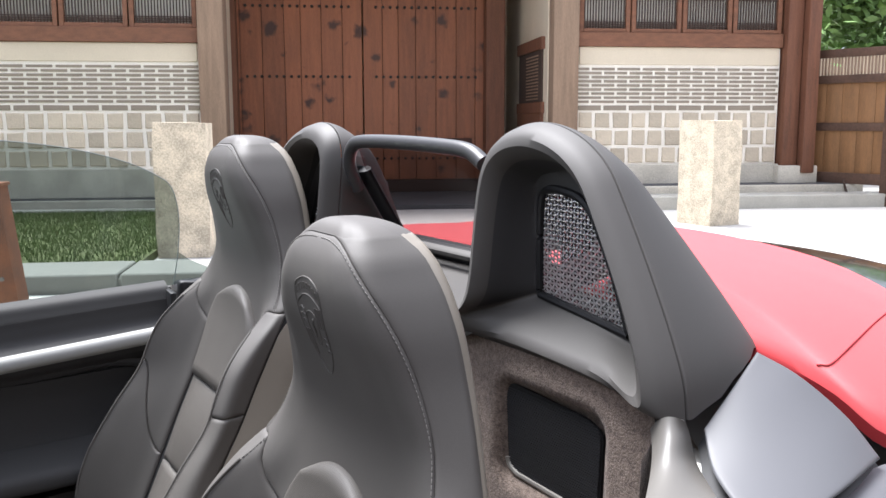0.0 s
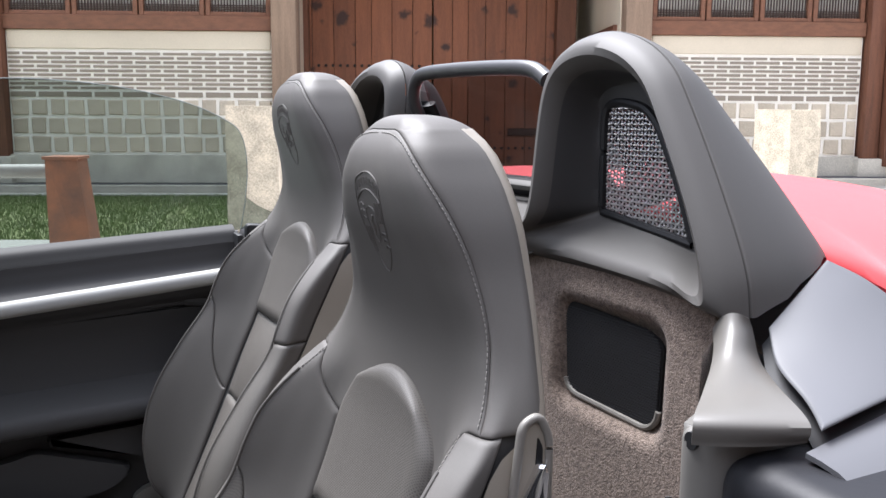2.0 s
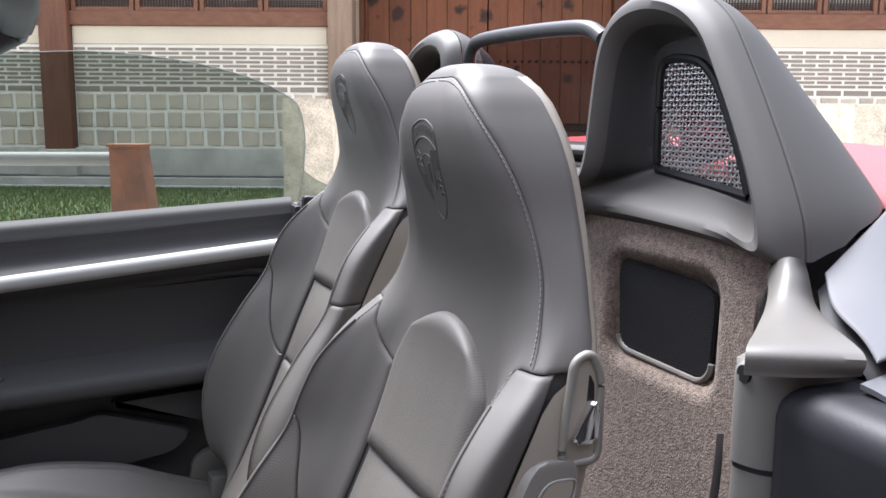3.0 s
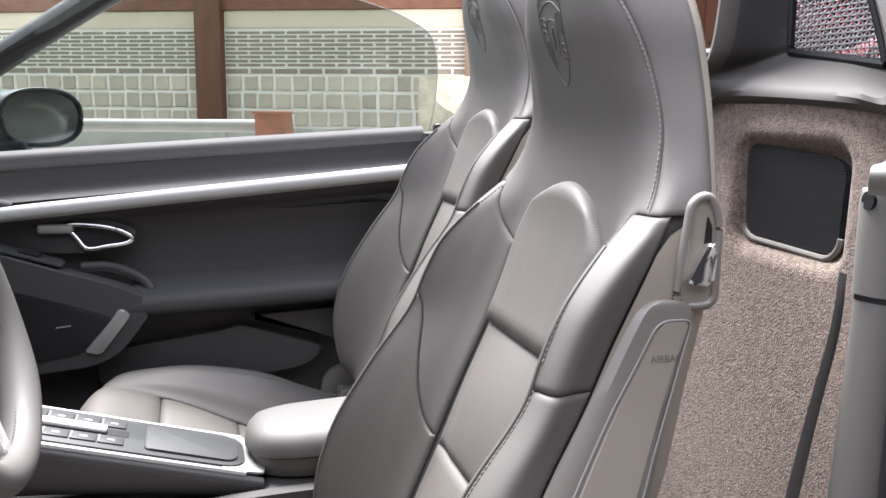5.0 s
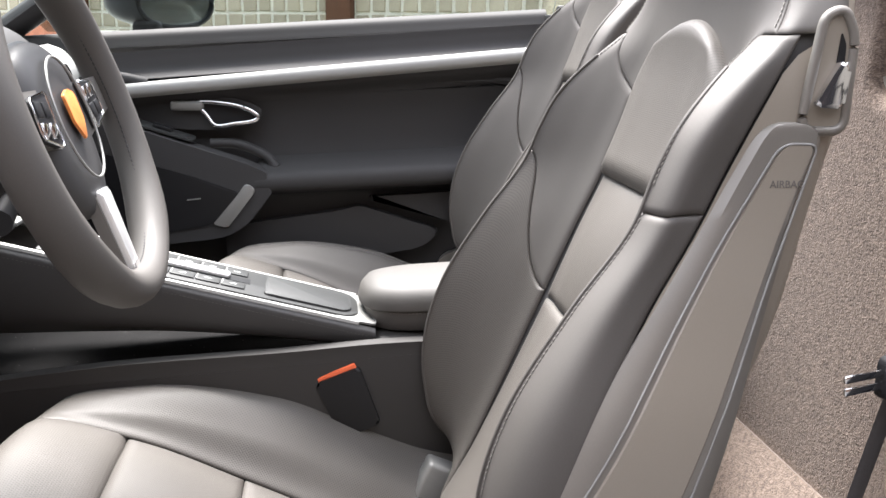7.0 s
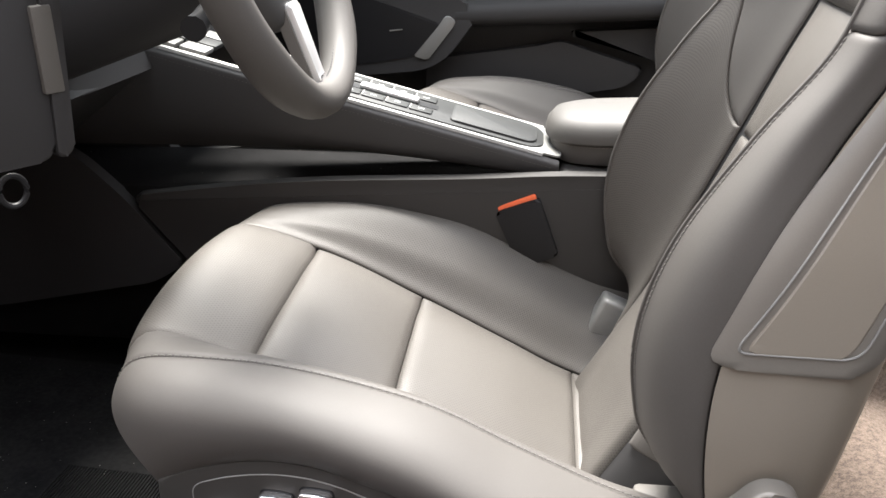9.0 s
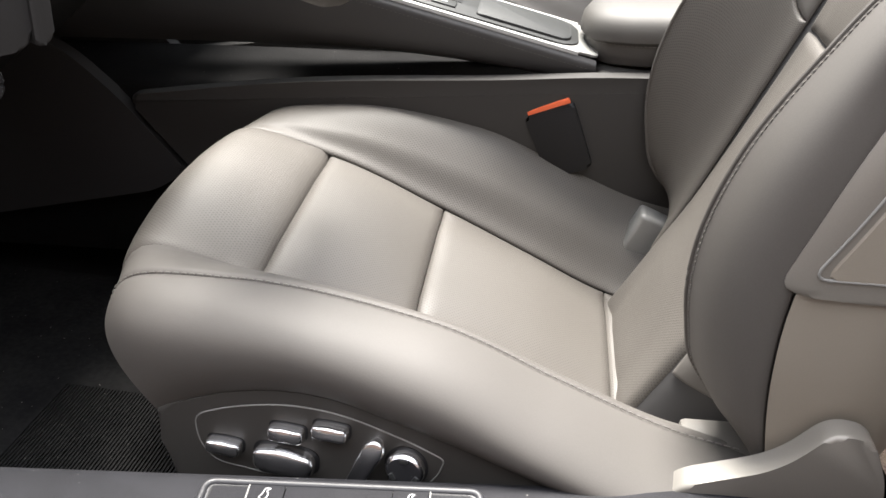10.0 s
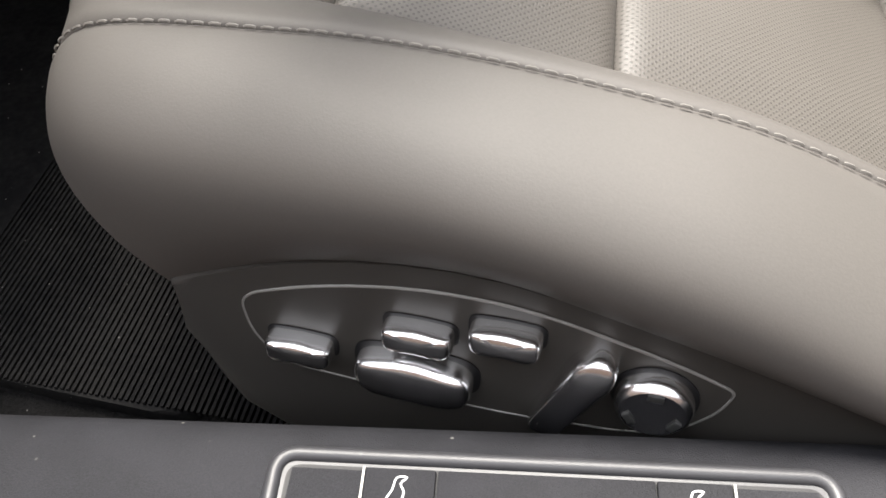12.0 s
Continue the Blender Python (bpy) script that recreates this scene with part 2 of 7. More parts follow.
M_wood = material("red_brown_wood", (0.145, 0.058, 0.030), 0.7, var=0.45, scale=2, grain=30, bump=0.4, dist=0.004, stretch=(9, 9, 0.8))
M_beam = material("beam_wood", (0.175, 0.075, 0.040), 0.7, var=0.4, scale=2, grain=30, bump=0.4, dist=0.004, stretch=(0.8, 9, 9))
M_oldwood = material("weathered_wood", (0.25, 0.17, 0.115), 0.8, var=0.3, scale=2, grain=30, bump=0.5, dist=0.005, stretch=(9, 9, 0.8))
M_gate = material("gate_planks", (0.25, 0.090, 0.040), 0.6, var=0.45, burns=0.33, scale=2.2, grain=26, bump=0.4, dist=0.004, stretch=(7, 7, 0.7), rand=0.5)
M_burn = material("burnt_knot", (0.055, 0.024, 0.015), 0.8, var=0.4, scale=8, grain=60, bump=0.3)
M_paper = material("window_paper", (0.62, 0.60, 0.54), 0.9, var=0.06, bump=0)
M_rust = material("rusty_steel", (0.215, 0.080, 0.038), 0.85, var=0.5, scale=9, grain=120, bump=0.5, dist=0.003, stain=(0.10, 0.055, 0.04))
M_rail = material("grey_rail", (0.22, 0.20, 0.18), 0.6, var=0.2, scale=8, grain=100, bump=0.2)
M_pave = material("concrete_paving", (0.52, 0.505, 0.47), 0.9, var=0.1, scale=1.2, grain=40, bump=0.2, dist=0.004)
M_kerb = material("kerb_stone", (0.43, 0.415, 0.365), 0.9, var=0.18, scale=3, grain=70, bump=0.4, dist=0.004)
M_soil = material("lawn_soil", (0.092, 0.108, 0.038), 0.95, var=0.4, scale=2.5, grain=60, bump=0.5, dist=0.01, hard=1.6)
M_grass = material("grass", (0.100, 0.145, 0.042), 0.8, var=0.4, scale=2, grain=20, bump=0, rand=0.6, island=True)
M_leaf = material("leaf", (0.15, 0.25, 0.07), 0.55, var=0.3, scale=3, grain=20, bump=0, rand=0.8, island=True)
M_bark = material("bark", (0.10, 0.075, 0.055), 0.9, var=0.3, scale=6, grain=40, bump=0.6, dist=0.01)
M_fence = material("pale_planks", (0.45, 0.36, 0.26), 0.85, var=0.25, scale=2, grain=30, bump=0.4, dist=0.004, stretch=(9, 9, 0.8), rand=0.5)
# brown with deep shade put into its colour: gate backing, lattice, drain
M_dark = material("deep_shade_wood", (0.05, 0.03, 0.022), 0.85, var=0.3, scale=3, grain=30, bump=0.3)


# ---- mesh tools ----
def empty(name, at, label="", category="", group="", kind=""):
    ob = new(name)
    ob.empty_display_size = 0.1
    ob.matrix_world = Matrix.Translation(at)
    ob.matrix_basis = Matrix.Translation(at)
    return tagged(ob, label, category, group, kind)


def world_of(ob):
    m = ob.matrix_basis.copy()
    while ob.parent:
        m = ob.parent.matrix_basis @ ob.matrix_parent_inverse @ m
        ob = ob.parent
    return m


def part(name, bm, mat, parent=None, label="", smooth=True, mats=None):
    """Links a bmesh, drawn in world metres, as one mesh under a thing or a part."""
    me = bpy.data.meshes.new(name)
    bmesh.ops.recalc_face_normals(bm, faces=bm.faces)
    bm.to_mesh(me)
    bm.free()
    for mm in (mats or [mat]):
        me.materials.append(mm)
    if smooth:
        me.shade_smooth()
        me.set_sharp_from_angle(angle=radians(38))
    ob = new(name, me)
    if parent:
        ob.parent = parent
        ob.matrix_parent_inverse = world_of(parent).inverted()
    if label:
        tagged(ob, label)
    return ob


def thing(name, bm, mat, label, category, group="", kind="", smooth=True):
    return tagged(part(name, bm, mat, None, "", smooth), label, category, group, kind)


def keys(xs, ys):
    """A smooth curve through a few design values."""
    xs, ys = np.array(xs, float), np.array(ys, float)
    d = np.diff(ys) / np.diff(xs)
    tang = np.empty_like(ys)
    tang[0], tang[-1] = d[0], d[-1]
    h = np.diff(xs)
    tang[1:-1] = (d[:-1] * h[1:] + d[1:] * h[:-1]) / (h[:-1] + h[1:])

    def f(x):
        i = int(min(max(np.searchsorted(xs, x) - 1, 0), len(xs) - 2))
        t = min(max((x - xs[i]) / h[i], 0.0), 1.0)
        return ((2 * t**3 - 3 * t**2 + 1) * ys[i] + (t**3 - 2 * t**2 + t) * h[i] * tang[i]
                + (-2 * t**3 + 3 * t**2) * ys[i + 1] + (t**3 - t**2) * h[i] * tang[i + 1])
    return f


def spline(pts, n, closed=False):
    """Points evenly stepped along a smooth curve through pts."""
    pts = [Vector(p) for p in pts]
    out, m = [], len(pts)
    last = m if closed else m - 1
    for i in range(last):
        if closed:
            p0, p1, p2, p3 = (pts[(i + k) % m] for k in (-1, 0, 1, 2))
        else:
            p1, p2 = pts[i], pts[i + 1]
            p0 = pts[i - 1] if i else p1 * 2 - p2
            p3 = pts[i + 2] if i + 2 < m else p2 * 2 - p1
        for k in range(n):
            t = k / n
            out.append(0.5 * ((2 * p1) + (p2 - p0) * t + (2 * p0 - 5 * p1 + 4 * p2 - p3) * t**2 + (3 * p1 - p0 - 3 * p2 + p3) * t**3))
    if not closed:
        out.append(pts[-1])
    return out


def ladder(n, e):
    """n even steps over 0..1 with finer ones within e of either end."""
    ends = [e * k for k in (0, 0.08, 0.22, 0.45, 0.72)]
    mid = [e + (1 - 2 * e) * k / n for k in range(n + 1)]
    return ends + mid + [1 - x for x in reversed(ends)]


def patch(fn, na, nb, edge=0.012, depth=0.005, seams=(1, 1, 1, 1), crown=0.0, bm=None, core=None):
    """A padded panel on the surface fn(a, b): its seamed borders roll down into a groove."""
    def pt(a, b):
        return Vector(fn(a, b))
    la = sum((pt((i + 1) / 8, 0.5) - pt(i / 8, 0.5)).length for i in range(8))
    lb = sum((pt(0.5, (i + 1) / 8) - pt(0.5, i / 8)).length for i in range(8))
    A, B = ladder(na, min(0.3, edge / max(la, 1e-4))), ladder(nb, min(0.3, edge / max(lb, 1e-4)))
    bm = bm or bmesh.new()
    uv = bm.loops.layers.uv.new("metres")
    grid, flatmap = [], {}

    def roll(d):
        x = min(1.0, d / edge)
        return depth * (1 - math.sqrt(max(0.0, 1 - (1 - x) ** 2)))
    for a in A:
        row = []
        for b in B:
            p = pt(a, b)
            h = 1e-3
            da = pt(min(1, a + h), b) - pt(max(0, a - h), b)
            db = pt(a, min(1, b + h)) - pt(a, max(0, b - h))
            nrm = da.cross(db)
            nrm = nrm.normalized() if nrm.length > 1e-12 else Vector((0, 0, 0))
            if core:
                nrm = nrm * core
            drop = 0.0
            for on, d in zip(seams, (a * la, (1 - a) * la, b * lb, (1 - b) * lb)):
                if on:
                    drop = max(drop, roll(d))
            up = crown * (1 - (2 * a - 1) ** 2) * (1 - (2 * b - 1) ** 2)
            row.append(bm.verts.new(p + nrm * (up - drop)))
            flatmap[row[-1]] = (a * la, b * lb)
        grid.append(row)
    for i in range(len(A) - 1):
        for j in range(len(B) - 1):
            f = bm.faces.new((grid[i][j], grid[i + 1][j], grid[i + 1][j + 1], grid[i][j + 1]))
            for lp in f.loops:
                lp[uv].uv = flatmap[lp.vert]
    return bm


def dome(outline, depth, m, bm=None, crown=0.3):
    """A button: upright sides that roll over into a slightly raised face."""
    bm = bm or bmesh.new()
    c = sum((Vector((p[0], p[1])) for p in outline), Vector((0, 0))) / len(outline)
    r = min((Vector((p[0], p[1])) - c).length for p in outline)
    rings = []
    for inset, h in ((0, 0), (0, 0.55), (0.06, 0.78), (0.18, 0.92), (0.38, 1.0), (0.65, 1.0 + crown * 0.12), (0.9, 1.0 + crown * 0.16)):
        ring = []
        for p in outline:
            q = Vector((p[0], p[1])) - c
            q = c + q * max(0.0, 1 - inset * r / max(q.length, r)) if inset < 0.5 else c + q * (1 - inset)
            ring.append(bm.verts.new(m @ Vector((q.x, q.y, h * depth))))
        rings.append(ring)
    n = len(outline)
    for a, b in zip(rings, rings[1:]):
        for k in range(n):
            bm.faces.new((a[k], a[(k + 1) % n], b[(k + 1) % n], b[k]))
    bm.faces.new(rings[-1])
    bm.faces.new(rings[0][::-1])
    return bm


def surface(fn, na, nb, bm=None, thick=0.0):
    bm = bm or bmesh.new()
    grid = [[bm.verts.new(fn(i / na, j / nb)) for j in range(nb + 1)] for i in range(na + 1)]
    fs = [bm.faces.new((grid[i][j], grid[i + 1][j], grid[i + 1][j + 1], grid[i][j + 1])) for i in range(na) for j in range(nb)]
    if thick:
        bmesh.ops.recalc_face_normals(bm, faces=fs)
        bmesh.ops.solidify(bm, geom=fs, thickness=thick)
    return bm


def tube(path, r, seg=10, closed=False, bm=None, flat=1.0, up=Vector((0, 0, 1))):
    """A round bar along a path; r may be a list; flat squeezes it along its up side."""
    bm = bm or bmesh.new()
    path = [Vector(p) for p in path]
    n, rings = len(path), []
    for i, p in enumerate(path):
        a, b = path[(i - 1) % n if closed else max(i - 1, 0)], path[(i + 1) % n if closed else min(i + 1, n - 1)]
        t = (b - a).normalized()
        s = t.cross(up)
        s = s.normalized() if s.length > 1e-4 else t.cross(Vector((0, 1, 0))).normalized()
        w = s.cross(t)
        rr = r[i] if isinstance(r, (list, tuple)) else r
        rings.append([bm.verts.new(p + s * rr * math.cos(k * 2 * math.pi / seg) + w * rr * flat * math.sin(k * 2 * math.pi / seg)) for k in range(seg)])
    for i in range(n if closed else n - 1):
        q = rings[(i + 1) % n]
        for k in range(seg):
            bm.faces.new((rings[i][k], rings[i][(k + 1) % seg], q[(k + 1) % seg], q[k]))
    if not closed:
        bm.faces.new(rings[0][::-1])
        bm.faces.new(rings[-1])
    return bm


def fillet(poly, r, n=5):
    """Rounds the corners of a flat outline; r may be a list, one for each corner."""
    out, m = [], len(poly)
    for i in range(m):
        p0, p, p1 = Vector(poly[i - 1]), Vector(poly[i]), Vector(poly[(i + 1) % m])
        rr = r[i] if isinstance(r, (list, tuple)) else r
        a, b = (p0 - p), (p1 - p)
        d = min(rr, a.length * 0.48, b.length * 0.48)
        s, e = p + a.normalized() * d, p + b.normalized() * d
        for k in range(n + 1):
            t = k / n
            out.append((1 - t) ** 2 * s + 2 * t * (1 - t) * p + t**2 * e)
    return out


def plane(origin, u, v):
    """Maps flat outlines into the world: across along u, up along v, out along their cross product."""
    u, v, o = Vector(u).normalized(), Vector(v), Vector(origin)
    v = (v - u * v.dot(u)).normalized()
    w = u.cross(v)
    return Matrix(((u.x, v.x, w.x, o.x), (u.y, v.y, w.y, o.y), (u.z, v.z, w.z, o.z), (0, 0, 0, 1)))


def prism(outline, depth, bevel=0.0, m=None, seg=2, bm=None):
    """A flat outline with a thickness and softened edges, from 0 to depth along the third axis."""
    bm2 = bmesh.new()
    lo = [bm2.verts.new((p[0], p[1], 0)) for p in outline]
    hi = [bm2.verts.new((p[0], p[1], depth)) for p in outline]
    n = len(outline)
    top = bm2.faces.new(hi)
    bm2.faces.new(lo[::-1])
    for i in range(n):
        bm2.faces.new((lo[i], lo[(i + 1) % n], hi[(i + 1) % n], hi[i]))
    if bevel:
        bmesh.ops.bevel(bm2, geom=[e for e in top.edges], offset=bevel, segments=seg, profile=0.5, affect="EDGES")
    if m:
        bmesh.ops.transform(bm2, matrix=m, verts=bm2.verts)
    return merge(bm2, bm)


def merge(b, into=None):
    if into is None:
        return b
    me = bpy.data.meshes.new("tmp")
    b.to_mesh(me)
    b.free()
    into.from_mesh(me)
    bpy.data.meshes.remove(me)
    return into


def box(x0, x1, y0, y1, z0, z1, bevel=0.0, m=None, seg=2, bm=None):
    b = bmesh.new()
    bmesh.ops.create_cube(b, size=1)
    bmesh.ops.transform(b, matrix=Matrix.Translation(((x0 + x1) / 2, (y0 + y1) / 2, (z0 + z1) / 2)) @ Matrix.Diagonal((x1 - x0, y1 - y0, z1 - z0, 1)), verts=b.verts)
    if bevel:
        bmesh.ops.bevel(b, geom=list(b.edges), offset=bevel, segments=seg, profile=0.5, affect="EDGES")
    if m:
        bmesh.ops.transform(b, matrix=m, verts=b.verts)
    return merge(b, bm)


def lathe(profile, m, seg=24, bm=None):
    """Turns (radius, height) pairs round the third axis of m."""
    bm = bm or bmesh.new()
    rings = [[bm.verts.new(m @ Vector((r * math.cos(k * 2 * math.pi / seg), r * math.sin(k * 2 * math.pi / seg), h))) for k in range(seg)] for r, h in profile]
    for a, b in zip(rings, rings[1:]):
        for k in range(seg):
            bm.faces.new((a[k], a[(k + 1) % seg], b[(k + 1) % seg], b[k]))
    bm.faces.new(rings[0][::-1])
    bm.faces.new(rings[-1])
    return bm


def stitches(path, normals, pitch=0.0052, length=0.0036, r=0.00055, bm=None):
    """Short threads sunk into a seam along a path."""
    bm = bm or bmesh.new()
    path = [Vector(p) for p in path]
    run = [0.0]
    for a, b in zip(path, path[1:]):
        run.append(run[-1] + (b - a).length)
    s = 0.0
    while s + length < run[-1]:
        ends = []
        for q in (s, s + length):
            i = min(int(np.searchsorted(run, q)), len(path) - 1)
            i = max(i, 1)
            t = (q - run[i - 1]) / max(run[i] - run[i - 1], 1e-9)
            ends.append((path[i - 1].lerp(path[i], t), normals[i]))
        (a, na), (b, nb) = ends
        tube([a + na * 0.0001, a.lerp(b, 0.25) + na * 0.0006, a.lerp(b, 0.75) + nb * 0.0006, b + nb * 0.0001], r, 5, bm=bm)
        s += pitch
    return bm

# ---- car: seats ----
# The car's nose points to -x and its passenger side to +y; the middle of the car is MID.
MID = 1.203
SKEW = 4.5


def askew_frame(x, y):
    """The turn to the car's own heading, about the upright through (x, y)."""
    return Matrix.Translation((x, y, 0)) @ pose(0, 0, 0, 0, 0, SKEW) @ Matrix.Translation((-x, -y, 0))


def askew(ob, x, y):
    """Turns a finished thing of the car to the car's own heading."""
    ob.matrix_basis = askew_frame(x, y) @ ob.matrix_basis
    return ob


_Z = (0.22, 0.31, 0.325, 0.345, 0.37, 0.42, 0.48, 0.56, 0.65, 0.72, 0.76, 0.80, 0.84, 0.87, 0.93, 0.995, 1.05, 1.088, 1.117, 1.132, 1.139)
back_xc = keys(_Z, (0.10, 0.152, 0.160, 0.172, 0.186, 0.210, 0.237, 0.272, 0.310, 0.341, 0.357, 0.371, 0.383, 0.389, 0.394, 0.379, 0.361, 0.358, 0.369, 0.386, 0.402))
crest_x = keys(_Z, (0.26, 0.225, 0.205, 0.177, 0.157, 0.143, 0.141, 0.163, 0.217, 0.267, 0.283, 0.304, 0.340, 0.374, 0.398, 0.389, 0.374, 0.371, 0.380, 0.393, 0.404))
back_hr = keys(_Z, (0.190, 0.198, 0.199, 0.200, 0.201, 0.203, 0.205, 0.206, 0.204, 0.201, 0.198, 0.194, 0.182, 0.168, 0.145, 0.121, 0.103, 0.085, 0.064, 0.040, 0.008))
back_hs = keys(_Z, (0.262, 0.267, 0.267, 0.268, 0.268, 0.268, 0.264, 0.254, 0.232, 0.216, 0.210, 0.207, 0.203, 0.195, 0.164, 0.133, 0.112, 0.091, 0.068, 0.042, 0.009))
back_xw = keys(_Z, (0.215, 0.212, 0.208, 0.202, 0.198, 0.194, 0.198, 0.224, 0.269, 0.314, 0.335, 0.356, 0.378, 0.396, 0.432, 0.442, 0.438, 0.432, 0.426, 0.420, 0.414))
back_xb = keys(_Z, (0.270, 0.287, 0.290, 0.295, 0.302, 0.312, 0.325, 0.346, 0.390, 0.415, 0.428, 0.440, 0.448, 0.454, 0.468, 0.476, 0.474, 0.468, 0.456, 0.440, 0.422))
VI = 0.116


def back_bp(z):
    """How far the bolster stands out from the pads."""
    return back_xc(z) - crest_x(z)


def back_section(z):
    xc, bp, hr, hs, xw, xb = (f(z) for f in (back_xc, back_bp, back_hr, back_hs, back_xw, back_xb))
    vi = min(VI, hr * 0.62)
    lean = 0.004 + 0.008 * max(0.0, min(1.0, bp / 0.03))
    return [(xc, 0), (xc, vi * 0.5), (xc - 0.15 * bp * 0.2, vi), (xc - 0.46 * bp, vi + 0.50 * (hr - vi)), (xc - bp, hr - lean * 0.5),
            (xc - bp + 0.3 * (xw - xc + bp), hr + 0.5 * (hs - hr) + lean), (xw, hs), (xb - 0.018, hs - 0.004), (xb, hs * 0.8), (xb + 0.008, 0)]


def along(ctrl, s, crease=0.0):
    """A smooth run through the control points of half a section; s from -9 to 9, minus on the other side. crease sharpens the fourth point."""
    side, s = (1, s) if s >= 0 else (-1, -s)
    n = len(ctrl) - 1
    i = min(int(s), n - 1)
    t = s - i
    p1, p2 = ctrl[i], ctrl[i + 1]
    p0 = ctrl[i - 1] if i else (ctrl[1][0], -ctrl[1][1])
    p3 = ctrl[i + 2] if i + 2 <= n else (ctrl[n - 1][0], -ctrl[n - 1][1])
    if crease and i == 3:
        p3 = tuple(c + crease * (2 * b - a - c) for a, b, c in zip(p1, p2, p3))
    if crease and i == 4:
        p0 = tuple(c + crease * (2 * a - b - c) for a, b, c in zip(p1, p2, p0))
    r = [0.5 * (2 * b + (c - a) * t + (2 * a - 5 * b + 4 * c - d) * t * t + (3 * b - a - 3 * c + d) * t**3) for a, b, c, d in zip(p0, p1, p2, p3)]
    return r[0], side * r[1]


# the cushion's middle line, from under its nose to its back
_P = (0.0, 0.08, 0.16, 0.25, 0.36, 0.52, 0.68, 0.84, 1.0)
cush_x = keys(_P, (-0.300, -0.336, -0.357, -0.325, -0.220, -0.084, 0.014, 0.108, 0.20))
cush_z = keys(_P, (0.255, 0.305, 0.372, 0.424, 0.401, 0.343, 0.295, 0.250, 0.228))
cush_bh = keys(_P, (0.0, -0.006, -0.014, -0.008, 0.032, 0.072, 0.080, 0.088, 0.086))
cush_w = keys(_P, (0.140, 0.140, 0.140, 0.139, 0.136, 0.126, 0.120, 0.115, 0.112))
cush_hr = keys(_P, (0.165, 0.172, 0.178, 0.188, 0.200, 0.210, 0.218, 0.226, 0.226))
cush_hs = keys(_P, (0.225, 0.238, 0.25, 0.268, 0.282, 0.290, 0.290, 0.285, 0.27))


def cush_point(s, p):
    x, z, bh, hr, hs = (f(p) for f in (cush_x, cush_z, cush_bh, cush_hr, cush_hs))
    h = 0.004
    t = Vector((cush_x(min(1, p + h)) - cush_x(max(0, p - h)), 0, cush_z(min(1, p + h)) - cush_z(max(0, p - h)))).normalized()
    n = Vector((-t.z, 0, t.x))
    back = max(0.0, min(1.0, (0.30 - p) / 0.22))
    # how far the nose is swept back towards its corners
    low = 0.060 + 0.045 * p
    w = cush_w(p)
    ctrl = [(0, 0), (0, w * 0.5), (-0.002, w), (0.50 * bh, w + 0.42 * (hr - w)), (bh, hr), (bh - 0.011, hr + 0.66 * (hs - hr)),
            (bh - 0.038, hs), (bh - low - 0.015, hs - 0.030), (bh - low - 0.07, hs - 0.06)]
    hgt, v = along(ctrl, s)
    q = Vector((x, 0, z))
    sweep = back * 0.045 * (abs(v) / hs) ** 3
    if hgt < 0:
        up = n.lerp(Vector((0.0, 0, 1)), 1.0)
        q = q + up * hgt
    else:
        q = q + n * hgt
    q.x += sweep + back * 0.035 * min(1, max(0, -hgt) / 0.1)
    q.z = max(q.z, 0.245 + 0.10 * min(1.0, 2 * back))
    return q, v


